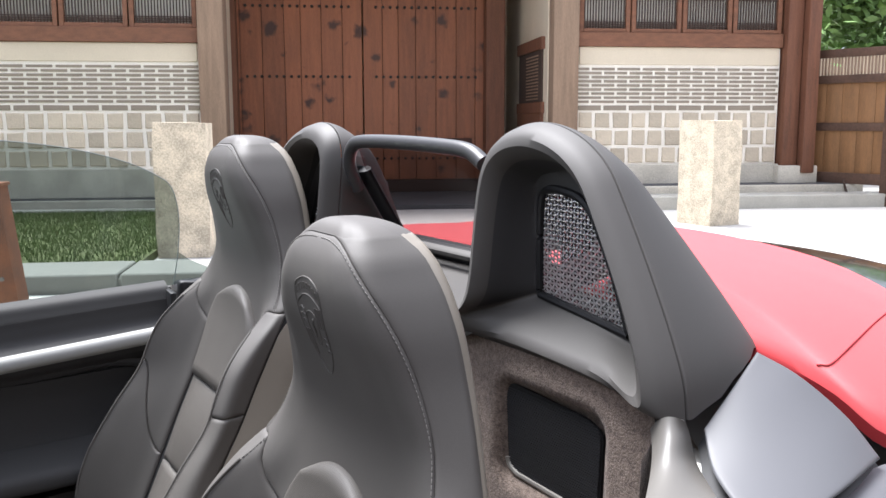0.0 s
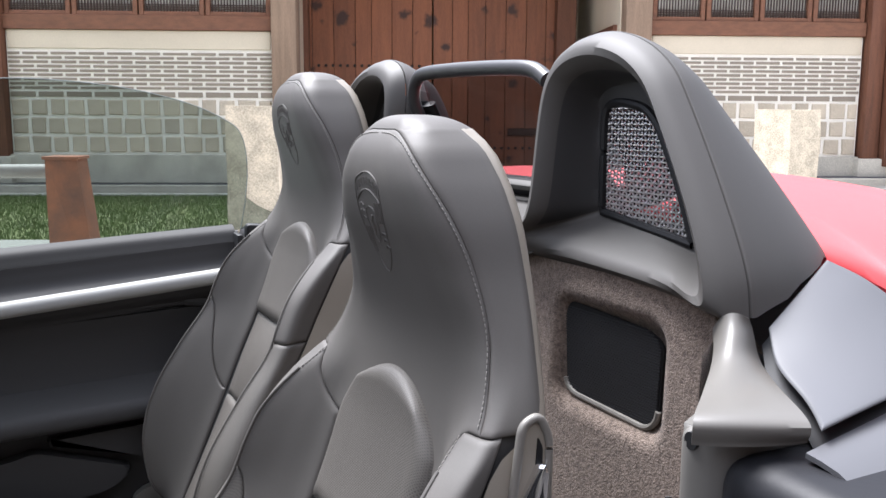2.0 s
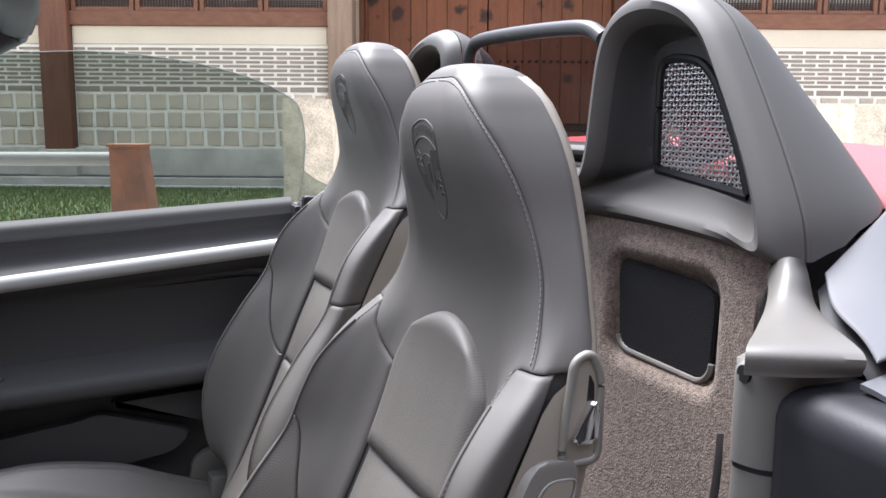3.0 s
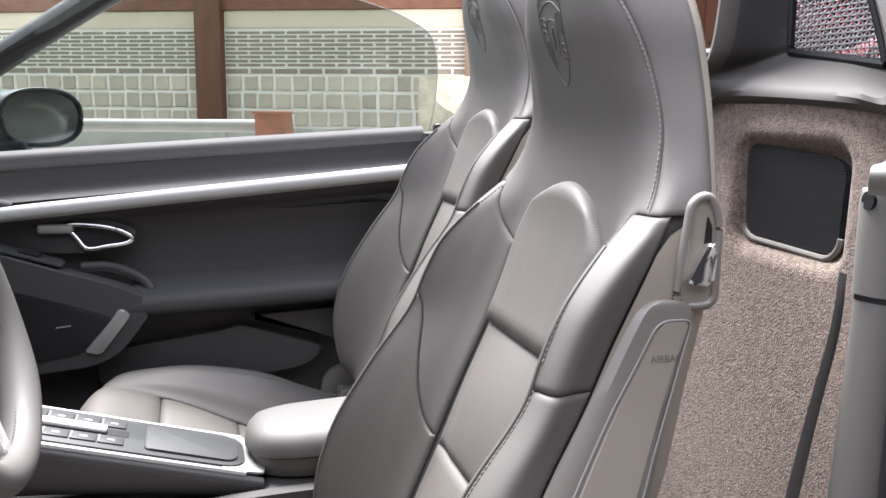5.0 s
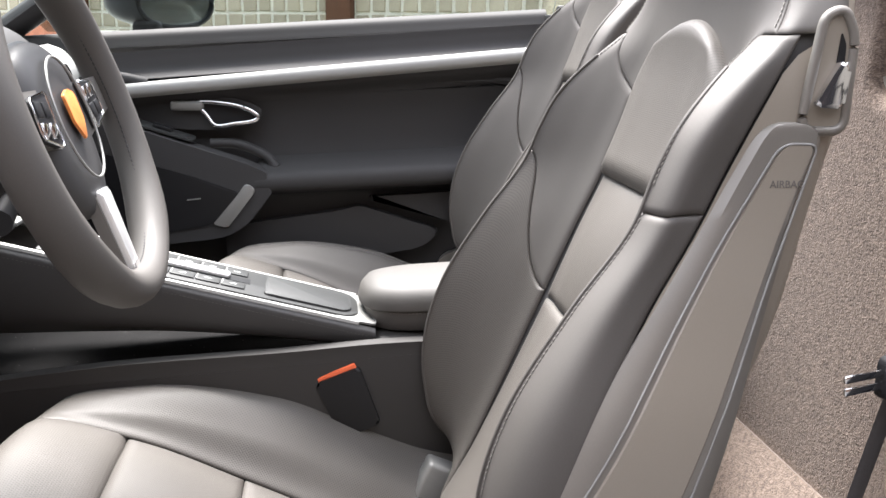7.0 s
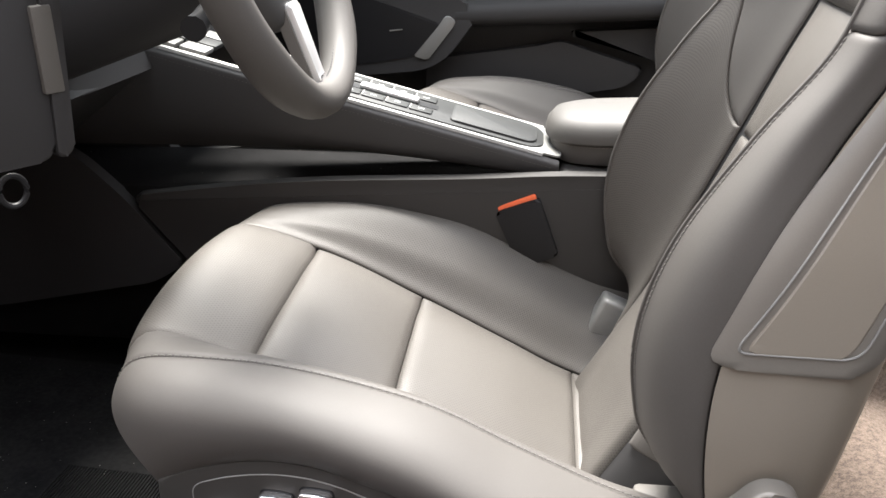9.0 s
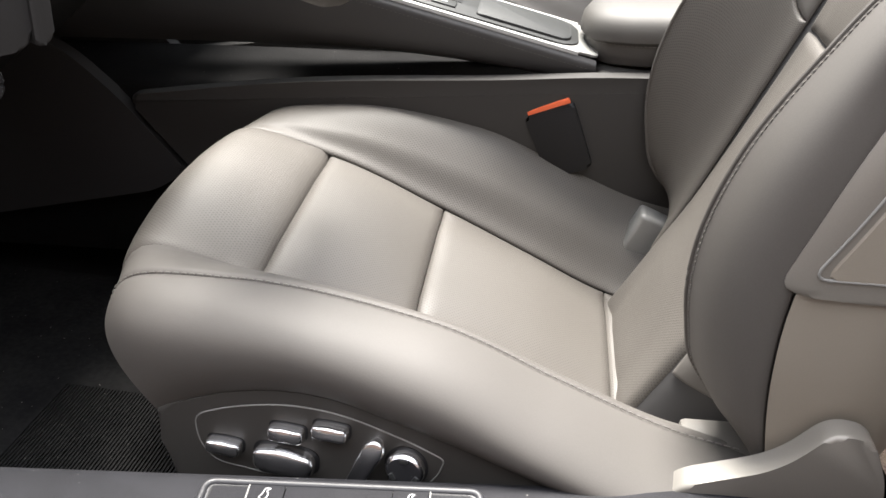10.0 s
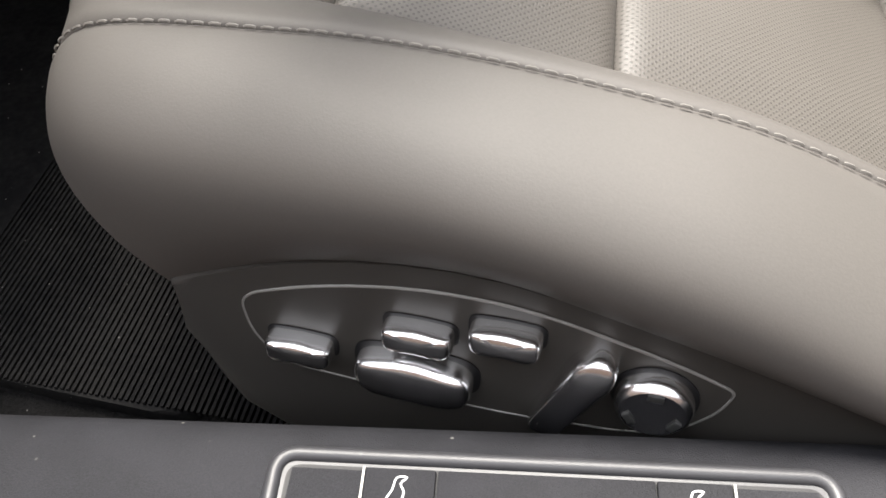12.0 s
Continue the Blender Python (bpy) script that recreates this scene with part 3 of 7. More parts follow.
def build_seat(name, at, out, label, driver, drop=(0, 0, 0)):
    """A sports seat with one-piece headrest. at: shift from the driver's seat; out: which way its door is (-1 or 1)."""
    yc = 0.858
    sh = Vector(at)

    def B(s, z):
        x, v = along(back_section(z), s, 0.9 * max(0.0, min(1.0, (0.90 - z) / 0.06)))
        return Vector((x, yc + v, z)) + sh

    def C(s, p):
        q, v = cush_point(s, p)
        return Vector((q.x, yc + v, q.z)) + sh + Vector(drop)

    def normal(f, a, b, da=0.02, db=0.004):
        n = (f(a + da, b) - f(a - da, b)).cross(f(a, b + db) - f(a, b - db))
        return n.normalized()

    def edge_of(z):
        """Where the leather ends and the shell begins: further back round the headrest."""
        t = max(0.0, min(1.0, (z - 0.845) / 0.05))
        return 6 + 1.05 * t * t * (3 - 2 * t)

    seat = empty(name, sh + Vector((0, yc, 0.14)), label, "seat", "car seats")
    # the plane of the switch trim, and the line of its upper edge along it
    trim_face = askew_frame(0.05, yc).inverted() @ plane((-0.117, 0.5715, 0.329), (1, -0.035, 0), (0, 0.12, 1))
    trim_top = keys((-0.142, -0.109, -0.076, -0.032, 0.0125, 0.056, 0.099, 0.157, 0.25, 0.33), (0.0045, 0.019, 0.031, 0.040, 0.040, 0.030, 0.019, 0.003, -0.022, -0.045))
    trim_u = keys((0, 0.12, 0.3, 0.5, 1.0), (-0.142, -0.095, 0.035, 0.125, 0.33))
    back = part("backrest", patch(lambda a, b: B(9 - (9 - edge_of(0.24 + 0.886 * b)) * a, 0.24 + 0.886 * b), 8, 60, seams=(0, 0, 0, 0), core=1), M_shell, seat, "painted seat back shell")
    part("shell_side", patch(lambda a, b: B(-9 + (9 - edge_of(0.24 + 0.886 * b)) * a, 0.24 + 0.886 * b), 8, 60, seams=(0, 0, 0, 0), core=-1), M_shell, back)
    # inner foam closes the joints between the pads
    def foam(a, b):
        s, z = -6.5 + 13 * a, 0.235 + 0.875 * b
        return B(s, z) + normal(B, s, z) * 0.006
    part("foam", surface(foam, 60, 50), M_darkpanel, back)

    def foam2(a, b):
        s, p = -3.7 + 7.4 * a, 0.05 + 0.94 * b
        return C(s, p) + normal(C, s, p) * 0.012
    part("foam", surface(foam2, 40, 40), M_darkpanel, back)
    # headrest: front pad, sides, and the shoulder it grows out of
    SE = 3.0

    def seam(z):
        """The sewn edge of the front pad: further back towards the top."""
        t = max(0.0, min(1.0, (z - 0.89) / 0.10))
        return 4.7 + 0.38 * t * t * (3 - 2 * t)

    def smax(z):
        t = min(1.0, max(0.0, (z - 0.99) / 0.136))
        return seam(z) * (1 - t ** SE) ** (1 / SE)

    def front(a, b):
        z = low(-4.7 + 9.4 * a) + (1.126 - low(-4.7 + 9.4 * a)) * b
        return B((2 * a - 1) * smax(z), z)

    def low(s):
        return 0.805 + 0.034 * max(0, min(2, abs(s) - 2))
    head = part("headrest", patch(front, 30, 30, seams=(1, 1, 1, 1), edge=0.007, depth=0.002, core=-1), M_leather, seat, "smooth leather headrest with embossed crest")
    for k in (-1, 1):
        def flank(a, b):
            z = low(4) + (1.126 - low(4)) * b
            return B(k * (smax(z) + (edge_of(z) - smax(z)) * a), z)
        part("headrest_side", patch(flank, 14, 30, seams=(1, 0, 1, 0), edge=0.007, depth=0.002, core=-k), M_leather, head)
        path = [B(k * (seam(z) - 0.13), z) for z in (low(4) + 0.004 + (0.986 - low(4)) * t / 40 for t in range(41))]
        path += [B(k * (seam(0.99) - 0.13) * math.cos(t / 50 * 1.5707) ** (2 / SE), 0.99 + 0.1315 * math.sin(t / 50 * 1.5708) ** (2 / SE)) for t in range(51)]
        nn = [normal(B, k * 4.5, min(p.z - sh.z, 1.128)) for p in path]
        nn = [n if n.dot(Vector((-1, k * 0.6, 0))) > 0 else -n for n in nn]
        part("stitching", stitches(path, nn), M_thread, head)
    ring = [B(-9 + 18 * k / 60, 1.1255) for k in range(61)]
    top = sum(ring[:60], Vector((0, 0, 0))) / 60
    bm = surface(lambda a, b: top + (ring[round(a * 60)] - top) * (1 - b) + Vector((0, 0, 0.0135 * (1 - (1 - b) ** 3))), 60, 14)
    bmesh.ops.remove_doubles(bm, verts=bm.verts, dist=1e-5)
    part("headrest_crown", bm, M_leather, head)
    # embossed crest on the headrest
    bm = bmesh.new()
    def onhead(v, z, up=0.0001):
        s = 4 * v / (back_hr(z) - 0.002)
        p = B(s, z)
        n = normal(B, s, z)
        return p + (n if n.x < 0 else -n) * up
    cz, cw, ch = 1.034, 0.0215, 0.050
    rim = [(-1, 0.75), (-0.5, 0.95), (0, 1.0), (0.5, 0.95), (1, 0.75), (0.98, 0.1), (0.7, -0.55), (0, -1.0), (-0.7, -0.55), (-0.98, 0.1)]
    ring = spline([(a, b, 0) for a, b in rim], 4, True)
    def line(pts, r=0.0007):
        tube([onhead(x * cw, cz + y * ch) for x, y in pts], r * 1.5, 6, bm=bm)
    tube([onhead(p.x * cw, cz + p.y * ch) for p in ring], 0.0009, 6, True, bm)
    line([(p.x, p.y) for p in spline([(-1, 0.42, 0), (-0.5, 0.60, 0), (0, 0.66, 0), (0.5, 0.60, 0), (1, 0.42, 0)], 5)])
    for k in range(8):
        x = -0.84 + 0.24 * k
        y = 0.63 + 0.20 * (1 - x * x)
        line([(x, y - 0.07), (x + 0.03, y + 0.07)])
        line([(x + 0.10, y - 0.06), (x + 0.12, y + 0.06)], 0.0006)
    tube([onhead(p.x * cw * 0.38, cz - 0.04 * ch + p.y * ch * 0.36) for p in ring], 0.0007, 6, True, bm)
    line([(-0.12, 0.16), (0.02, 0.04), (-0.04, -0.1), (0.1, -0.24)], 0.0009)
    for sx, y0, y1 in ((-1, 0.02, 0.42), (1, -0.62, -0.10)):
        for k in range(3):
            x = sx * (0.50 + 0.17 * k)
            line([(x, y0 + 0.1 * k * (sx > 0)), (x, y1)], 0.0008)
    for sx, y0 in ((1, 0.06), (-1, -0.48)):
        for k in range(3):
            line([(sx * 0.48, y0 + 0.13 * k), (sx * 0.62, y0 + 0.06 + 0.13 * k), (sx * 0.85, y0 + 0.02 + 0.13 * k)], 0.0007)
    part("crest", bm, M_leather, head, "embossed shield in the leather")
    # rounded upper pad
    def upper(a, b):
        u = 2 * a - 1
        v = max(0.0, (b - 0.45) / 0.55)
        w = 0.107 * math.sqrt(1 - 0.5 * v * v)
        z = 0.716 + 0.086 * min(1, b / 0.45) + 0.086 * v * math.sqrt(1 - 0.5 * u * u)
        p = B(2 * u * w / VI, z)
        p.x -= 0.014
        return p
    part("upper_pad", patch(upper, 34, 36, edge=0.020, depth=0.019, core=-1), M_perf, seat, "perforated leather upper pad")
    part("middle_pad", patch(lambda a, b: B(-1.9 + 3.8 * a, 0.566 + 0.150 * b), 22, 14, depth=0.010, crown=0.010, edge=0.014, core=-1), M_perf, seat, "perforated leather pad")
    part("lower_pad", patch(lambda a, b: B(-1.9 + 3.8 * a, 0.225 + 0.341 * b), 22, 22, depth=0.010, crown=0.012, edge=0.014, core=-1), M_perf, seat, "perforated leather pad")
    for k in (-1, 1):
        # wings: a smooth upper half over a perforated lower one
        wm = M_perf if k != out else M_leather
        def seam(a):
            t = max(0.0, min(1.0, (4 * a) / 2.1))
            return 0.572 + 0.158 * t * t * (3 - 2 * t)
        up = part("wing", patch(lambda a, b: B(k * (2 + 4 * a), seam(a) + (low(2 + 4 * a) - seam(a)) * b), 26, 14, depth=0.0045, edge=0.009, core=-k), M_leather, seat)
        lo = part("wing", patch(lambda a, b: B(k * (2 + 4 * a), 0.305 + (seam(a) - 0.305) * b), 26, 34, depth=0.0045, edge=0.009, core=-k), wm, seat)
        part("piping", tube([B(k * 4.0, 0.345 + 0.50 * t / 60) for t in range(61)], 0.0019, 8), M_leather, lo)
        path = [B(k * 4.12, 0.36 + (0.725 - 0.36) * t / 70) for t in range(71)]
        nn = [normal(B, k * 4.12, p.z - sh.z) for p in path]
        nn = [n if n.dot(Vector((-0.5, k, 0))) > 0 else -n for n in nn]
        part("stitching", stitches(path, nn), M_thread, lo)
        path = [B(k * (4.12 - 0.2 * (t / 30)), 0.752 + (low(4) - 0.756) * t / 30) for t in range(31)]
        nn = [normal(B, k * 4.1, p.z - sh.z) for p in path]
        part("stitching", stitches(path, [n if n.dot(Vector((-0.5, k, 0))) > 0 else -n for n in nn]), M_thread, up)
    # cushion
    cu = part("cushion", patch(lambda a, b: C(-2 + 4 * a, 0.36 + 0.16 * b), 22, 14, depth=0.009, crown=0.009, edge=0.016, core=-1), M_perf, seat, "perforated leather seat pad")
    part("front_pad", patch(lambda a, b: C(-2 - 0.15 + 4.3 * a, 0.0 + 0.36 * b), 26, 30, depth=0.010, crown=0.012, edge=0.020, seams=(1, 1, 0, 1), core=-1), M_perf, cu)
    part("middle_pad", patch(lambda a, b: C(-2 + 4 * a, 0.52 + 0.32 * b), 22, 18, depth=0.008, crown=0.010, edge=0.015, core=-1), M_perf, cu)
    part("rear_pad", patch(lambda a, b: C(-2 + 4 * a, 0.84 + 0.16 * b), 20, 10, depth=0.008, edge=0.014, core=-1), M_perf, cu)
    for k in (-1, 1):
        top_s = 4.0 if k == out else 4.6
        part("bolster", patch(lambda a, b: C(k * (2 + (top_s - 2) * a), b), 24, 54, depth=0.004, edge=0.009, seams=(1, 1, 0, 0), core=-k), M_perf if k != out else M_leather, cu)
        if driver and k == out:
            # the side rolls from the seam down to the trim, and closes round the nose
            def side_point(a, b):
                p0 = C(k * 4.0, 0.205 + 0.795 * b)
                u = trim_u(b)
                p1 = trim_face @ Vector((u, trim_top(u) - 0.003, -0.004))
                dy, dz = p1.y - p0.y, p1.z - p0.z
                t0 = Vector((0.2 * (p1.x - p0.x), (2.5 + 1.0 * min(1.0, b / 0.25)) * dy, (0.1 - 0.4 * min(1.0, b / 0.25)) * dz))
                t1 = Vector((0.6 * (p1.x - p0.x), -(1.2 + 0.8 * b) * dy * min(1.0, 0.25 + 4 * b), (1.6 - 0.5 * b) * dz))
                return p0 * (2 * a**3 - 3 * a**2 + 1) + t0 * (a**3 - 2 * a**2 + a) + p1 * (3 * a**2 - 2 * a**3) + t1 * (a**3 - a**2)
            part("bolster_side", patch(side_point, 30, 60, depth=0.004, edge=0.008, seams=(1, 0, 0, 0), core=-k), M_leather, cu, "smooth leather side of the cushion")

            def under(a, b):
                e, f = side_point(a, 0), C(k * 4.0, 0.205 * (1 - a))
                f.z = min(f.z, e.z + 0.004)
                return e.lerp(f, b) + Vector((-0.003 * math.sin(math.pi * b) * a * (1 - a) * 4, 0, 0))
            part("nose_side", surface(under, 24, 10), M_leather, cu)
            path = [side_point(0.016, 0.004 + 0.95 * t / 200) for t in range(201)]
            nn = [normal(side_point, 0.016, 0.004 + 0.95 * t / 200, 0.01, 0.003) for t in range(201)]
            part("stitching", stitches(path, [n if n.z > 0 else -n for n in nn], 0.0074, 0.0050, 0.0006), M_thread, cu)
        else:
            part("bolster_side", patch(lambda a, b: C(k * (top_s + (7.2 - top_s) * a), b), 16, 50, depth=0.004, edge=0.008, seams=(1, 0, 0, 0), core=-k), M_leather, cu, "smooth leather side of the cushion")
            path = [C(k * (top_s + 0.1), 0.235 + 0.74 * t / 140) for t in range(141)]
            nn = [normal(C, k * (top_s + 0.1), 0.235 + 0.74 * t / 140) for t in range(141)]
            part("stitching", stitches(path, [n if n.z > 0 else -n for n in nn], 0.007, 0.0046, 0.00045), M_thread, cu)
    # side: airbag panel, release lever, hinge cover
    o = out
    def side_plane(x, z):
        return Vector((x, yc + o * back_hs(z), z))
    across = (side_plane(0.380, 0.62) - side_plane(0.30, 0.62))
    sg = 1 if o < 0 else -1

    def on_side(b):
        for v in b.verts:
            x, z, d = v.co
            v.co = Vector((x, yc + o * (back_hs(z) + d), z)) + sh
        return b
    rimline = fillet([(0.185, 0.486), (0.312, 0.480), (0.362, 0.632), (0.419, 0.800), (0.366, 0.806), (0.297, 0.687), (0.232, 0.595)], [0.018, 0.025, 0.05, 0.02, 0.022, 0.1, 0.1], 6)

    def sheet(outline, depth, lip, nz=40, nx=10):
        """A curved panel inside an outline of (x, z), with edges that roll down."""
        zs = [p.y for p in outline]
        z0, z1 = min(zs) + 1e-4, max(zs) - 1e-4
        bm, grid = bmesh.new(), []
        for i in range(nz + 1):
            t = 0.5 - 0.5 * math.cos(math.pi * i / nz)
            z = z0 + (z1 - z0) * t
            xs = [a.x + (b.x - a.x) * (z - a.y) / (b.y - a.y) for a, b in zip(outline, outline[1:] + outline[:1]) if (a.y > z) != (b.y > z)]
            xl, xr = min(xs), max(xs)
            row = []
            for u in [0, 0] + [j / nx for j in range(nx + 1)] + [1, 1]:
                k = len(row)
                x = xl + (xr - xl) * u
                near = min(x - xl, xr - x, (z - z0) + 0.002, (z1 - z) + 0.002)
                d = depth * math.sqrt(max(0.0, 1 - (1 - min(1.0, near / lip)) ** 2))
                row.append(bm.verts.new((x, z, -0.002 if k in (0, nx + 4) or i in (0, nz) else d)))
            grid.append(row)
        for a, b in zip(grid, grid[1:]):
            for j in range(len(a) - 1):
                bm.faces.new((a[j], a[j + 1], b[j + 1], b[j]))
        return bm
    panel = part("airbag_panel", on_side(sheet(rimline, 0.0055, 0.006)), M_satin, seat, "satin rim round the side panel")
    inner = fillet([(0.205, 0.500), (0.298, 0.498), (0.350, 0.628), (0.410, 0.786), (0.378, 0.787), (0.301, 0.664), (0.237, 0.550)], [0.012, 0.016, 0.05, 0.010, 0.012, 0.1, 0.1], 6)
    part("airbag_cover", on_side(sheet(inner, 0.0068, 0.003)), M_shell, panel)
    ridge = bmesh.new()
    tube([(p.x, p.y, 0.0062) for p in inner], 0.0011, 8, True, ridge, up=Vector((0, 0, 1)))
    part("panel_line", on_side(ridge), M_silver, panel, "thin bright line round the cover")
    if driver:
        fc = bpy.data.curves.new("airbag_lettering", "FONT")
        fc.body, fc.size, fc.extrude, fc.align_x = "AIRBAG", 0.0085, 0.0003, "CENTER"
        fo = new("airbag_lettering", fc)
        me = bpy.data.meshes.new_from_object(fo)
        bpy.data.objects.remove(fo)
        bmt = bmesh.new()
        bmt.from_mesh(me)
        bpy.data.meshes.remove(me)
        bmesh.ops.transform(bmt, matrix=Matrix.Translation((0.384, 0.752, 0.0069)), verts=bmt.verts)
        part("airbag_lettering", on_side(bmt), M_trim, panel, "embossed letters", smooth=False)
    ml = plane(side_plane(0.417, 0.842) + sh, across if o < 0 else -across, Vector((0.028, 0, 0.10)))
    loop = fillet([(-0.022, -0.046), (0.016, -0.046), (0.017, 0.030), (0.006, 0.050), (-0.010, 0.044)], [0.014, 0.012, 0.02, 0.008, 0.014], 7)
    lev = part("release_bezel", tube([ml @ Vector((p.x, p.y, 0.004)) for p in loop], 0.0042, 10, True), M_satin, seat, "satin bezel of the backrest release")
    part("bezel_floor", prism(loop, 0.0045, 0.0, ml), M_shell, lev)
    part("recess", prism(fillet([(0.002, -0.012), (0.010, -0.012), (0.010, 0.022), (0.005, 0.032)], 0.003, 4), 0.0055, 0, ml), M_black, lev)
    tab = fillet([(-0.015, -0.026), (0.010, -0.028), (0.013, 0.006), (0.005, 0.011)], [0.006, 0.005, 0.005, 0.005], 5)
    part("release_lever", prism(tab, 0.012, 0.004, ml, 4), M_chrome, lev, "bright release lever")
    hinge = fillet([(-0.12, -0.12), (0.052, -0.12), (0.044, 0.012), (0.028, 0.052), (0.000, 0.056), (-0.030, 0.020), (-0.105, -0.006)], [0.02, 0.02, 0.018, 0.013, 0.014, 0.04, 0.02], 6)
    mh = plane(Vector((0.235, yc + o * 0.276, 0.338)) + sh, (1, 0, 0) if o < 0 else (-1, 0, 0), (0, 0, 1))
    if sg < 0:
        hinge = [Vector((-p.x, p.y)) for p in hinge][::-1]
    part("hinge_cover", prism(hinge, 0.020, 0.004, mh, 3), M_satin, seat, "rounded plastic hinge cover")
    part("hinge_arm", box(-0.027, 0.027, -0.017, 0.017, -0.040, 0.030, 0.006, Matrix.Translation(sh) @ pose(0.158, yc - o * 0.172, 0.292, 0, 24, 0), 3), M_silver, seat)
    part("hinge_arm", box(0.150, 0.215, yc + o * 0.215 - 0.022, yc + o * 0.215 + 0.022, 0.25, 0.318, 0.006, Matrix.Translation(sh)), M_lighttrim, seat)
    # base
    part("seat_base", box(-0.26, 0.26, yc - 0.22, yc + 0.22, 0.15, 0.205, 0.015, Matrix.Translation(sh)), M_black, seat, "black seat base on its rails")
    for k in (-1, 1):
        part("seat_rail", box(-0.30, 0.32, yc + k * 0.19 - 0.02, yc + k * 0.19 + 0.02, 0.13, 0.152, 0.003, Matrix.Translation(sh)), M_black, seat)
    if not driver:
        return seat
    # trim with the seat switches
    edge_u = (-0.142, -0.125, -0.109, -0.092, -0.076, -0.054, -0.032, -0.010, 0.0125, 0.034, 0.056, 0.078, 0.099, 0.128, 0.157, 0.20, 0.25, 0.33)
    trim = [(u, trim_top(u)) for u in edge_u[::-1]] + [(-0.1385, -0.025), (-0.131, -0.056), (-0.121, -0.078), (-0.10, -0.092), (0.33, -0.10)]
    tr = part("side_trim", prism(trim, 0.009, 0.007, trim_face @ Matrix.Translation((0, 0, -0.009)), 4), M_sidetrim, seat, "grey plastic side trim with switches")
    pan = [(-0.105, 0.0025), (-0.099, 0.0090), (-0.075, 0.0185), (-0.047, 0.0255), (-0.020, 0.0295), (0.012, 0.0290), (0.036, 0.0245), (0.080, 0.0115), (0.1035, 0.0015), (0.099, -0.013),
           (0.083, -0.0320), (0.063, -0.0375), (0.014, -0.0410), (-0.038, -0.0395), (-0.090, -0.0350), (-0.1035, -0.018)]
    pf = fillet(pan, [0.006, 0.01] + [0.02] * 6 + [0.004] + [0.015] * 6 + [0.02], 4)
    part("switch_panel", prism(pf, 0.0006, 0.0, trim_face), M_sidetrim, tr)
    part("switch_rim", tube([trim_face @ Vector((p.x, p.y, 0.0004)) for p in pf], 0.0007, 8, True, up=trim_face.to_3x3() @ Vector((0, 0, 1))), M_silver, tr, "thin satin rim")

    def knob(x, z, w, h, d, rot=0.0, lab="", waist=0.42):
        f = fillet([(-w / 2, -h * waist), (0, -h * 0.52), (w / 2, -h * waist), (w / 2, h * waist), (0, h * 0.5), (-w / 2, h * waist)], [h * 0.3, h, h * 0.3, h * 0.3, h, h * 0.3], 5)
        at_ = trim_face @ Matrix.Translation((x, z + 0.0035, 0.0005)) @ pose(0, 0, 0, 0, 0, rot)
        kb = part("switch", dome(f, d, at_), M_buttons, tr, lab)
        part("switch_gap", prism([(p.x * 1.09, p.y * 1.14) for p in f], 0.0006, 0, at_), M_black, kb)
    knob(-0.0785, -0.0195, 0.0305, 0.0140, 0.011, -1, "silver seat switch")
    knob(-0.0235, 0.0025, 0.0300, 0.0140, 0.011, -1)
    knob(0.0130, 0.0105, 0.0295, 0.0140, 0.011, -1)
    knob(-0.0265, -0.0235, 0.0520, 0.0270, 0.013, -2, waist=0.34)
    lever = fillet([(-0.007, -0.028), (0.007, -0.028), (0.0095, 0.020), (0.005, 0.030), (-0.005, 0.030), (-0.0095, 0.020)], [0.006, 0.006, 0.01, 0.006, 0.006, 0.01], 5)
    part("switch", dome(lever, 0.012, trim_face @ Matrix.Translation((0.0405, -0.0120, 0.0005)) @ pose(0, 0, 0, 0, 0, -26)), M_buttons, tr, "slim silver backrest switch")
    hub = trim_face @ Matrix.Translation((0.0735, -0.0090, 0.0005))
    part("lumbar_dial", lathe([(0.0160, 0), (0.0160, 0.0055), (0.0152, 0.0082), (0.0132, 0.0100), (0.0085, 0.0094), (0.0, 0.0088)], hub, 32), M_buttons, tr, "round silver lumbar switch")
    part("dial_gap", lathe([(0.0176, 0), (0.0176, 0.0008), (0.0, 0.0008)], hub, 32), M_black, tr)
    for ang in (90, 210, 330):
        part("dial_mark", box(-0.0032, 0.0032, 0.0085, 0.0120, 0.0, 0.0012, 0.0005, hub @ Matrix.Translation((0, 0, 0.0095)) @ pose(0, 0, 0, 0, 0, ang - 90)), M_consoleface, tr)
    return seat


askew(build_seat("sports_seat", (0, 0, 0), -1, "grey-brown leather driver's sports seat with perforated pads and switches", True), 0.05, 0.858)
askew(build_seat("sports_seat", (0.078, 0.665, 0.071), 1, "grey-brown leather passenger sports seat beside the door", False, (0.03, 0, -0.045)), 0.128, 1.523)

# ---- car: door on the passenger side ----
def rail(profile, x0, x1, slope, n=24, bend=None):
    """A run along the car with one outline (y, z) in section; z rises with x by slope."""
    def f(a, b):
        x = x0 + (x1 - x0) * a
        k = b * (len(profile) - 1)
        i = min(int(k), len(profile) - 2)
        t = k - i
        y = profile[i][0] * (1 - t) + profile[i + 1][0] * t
        z = profile[i][1] * (1 - t) + profile[i + 1][1] * t
        return Vector((x, y + (bend(x) if bend else 0), z + slope * x))
    return surface(f, n, len(profile) - 1)


def smooth_profile(pts, n=5):
    return [(p.x, p.y) for p in spline([(a, b, 0) for a, b in pts], n)]


def tuck(x):
    return -0.030 * max(0.0, (-x - 0.10) / 0.6) ** 2


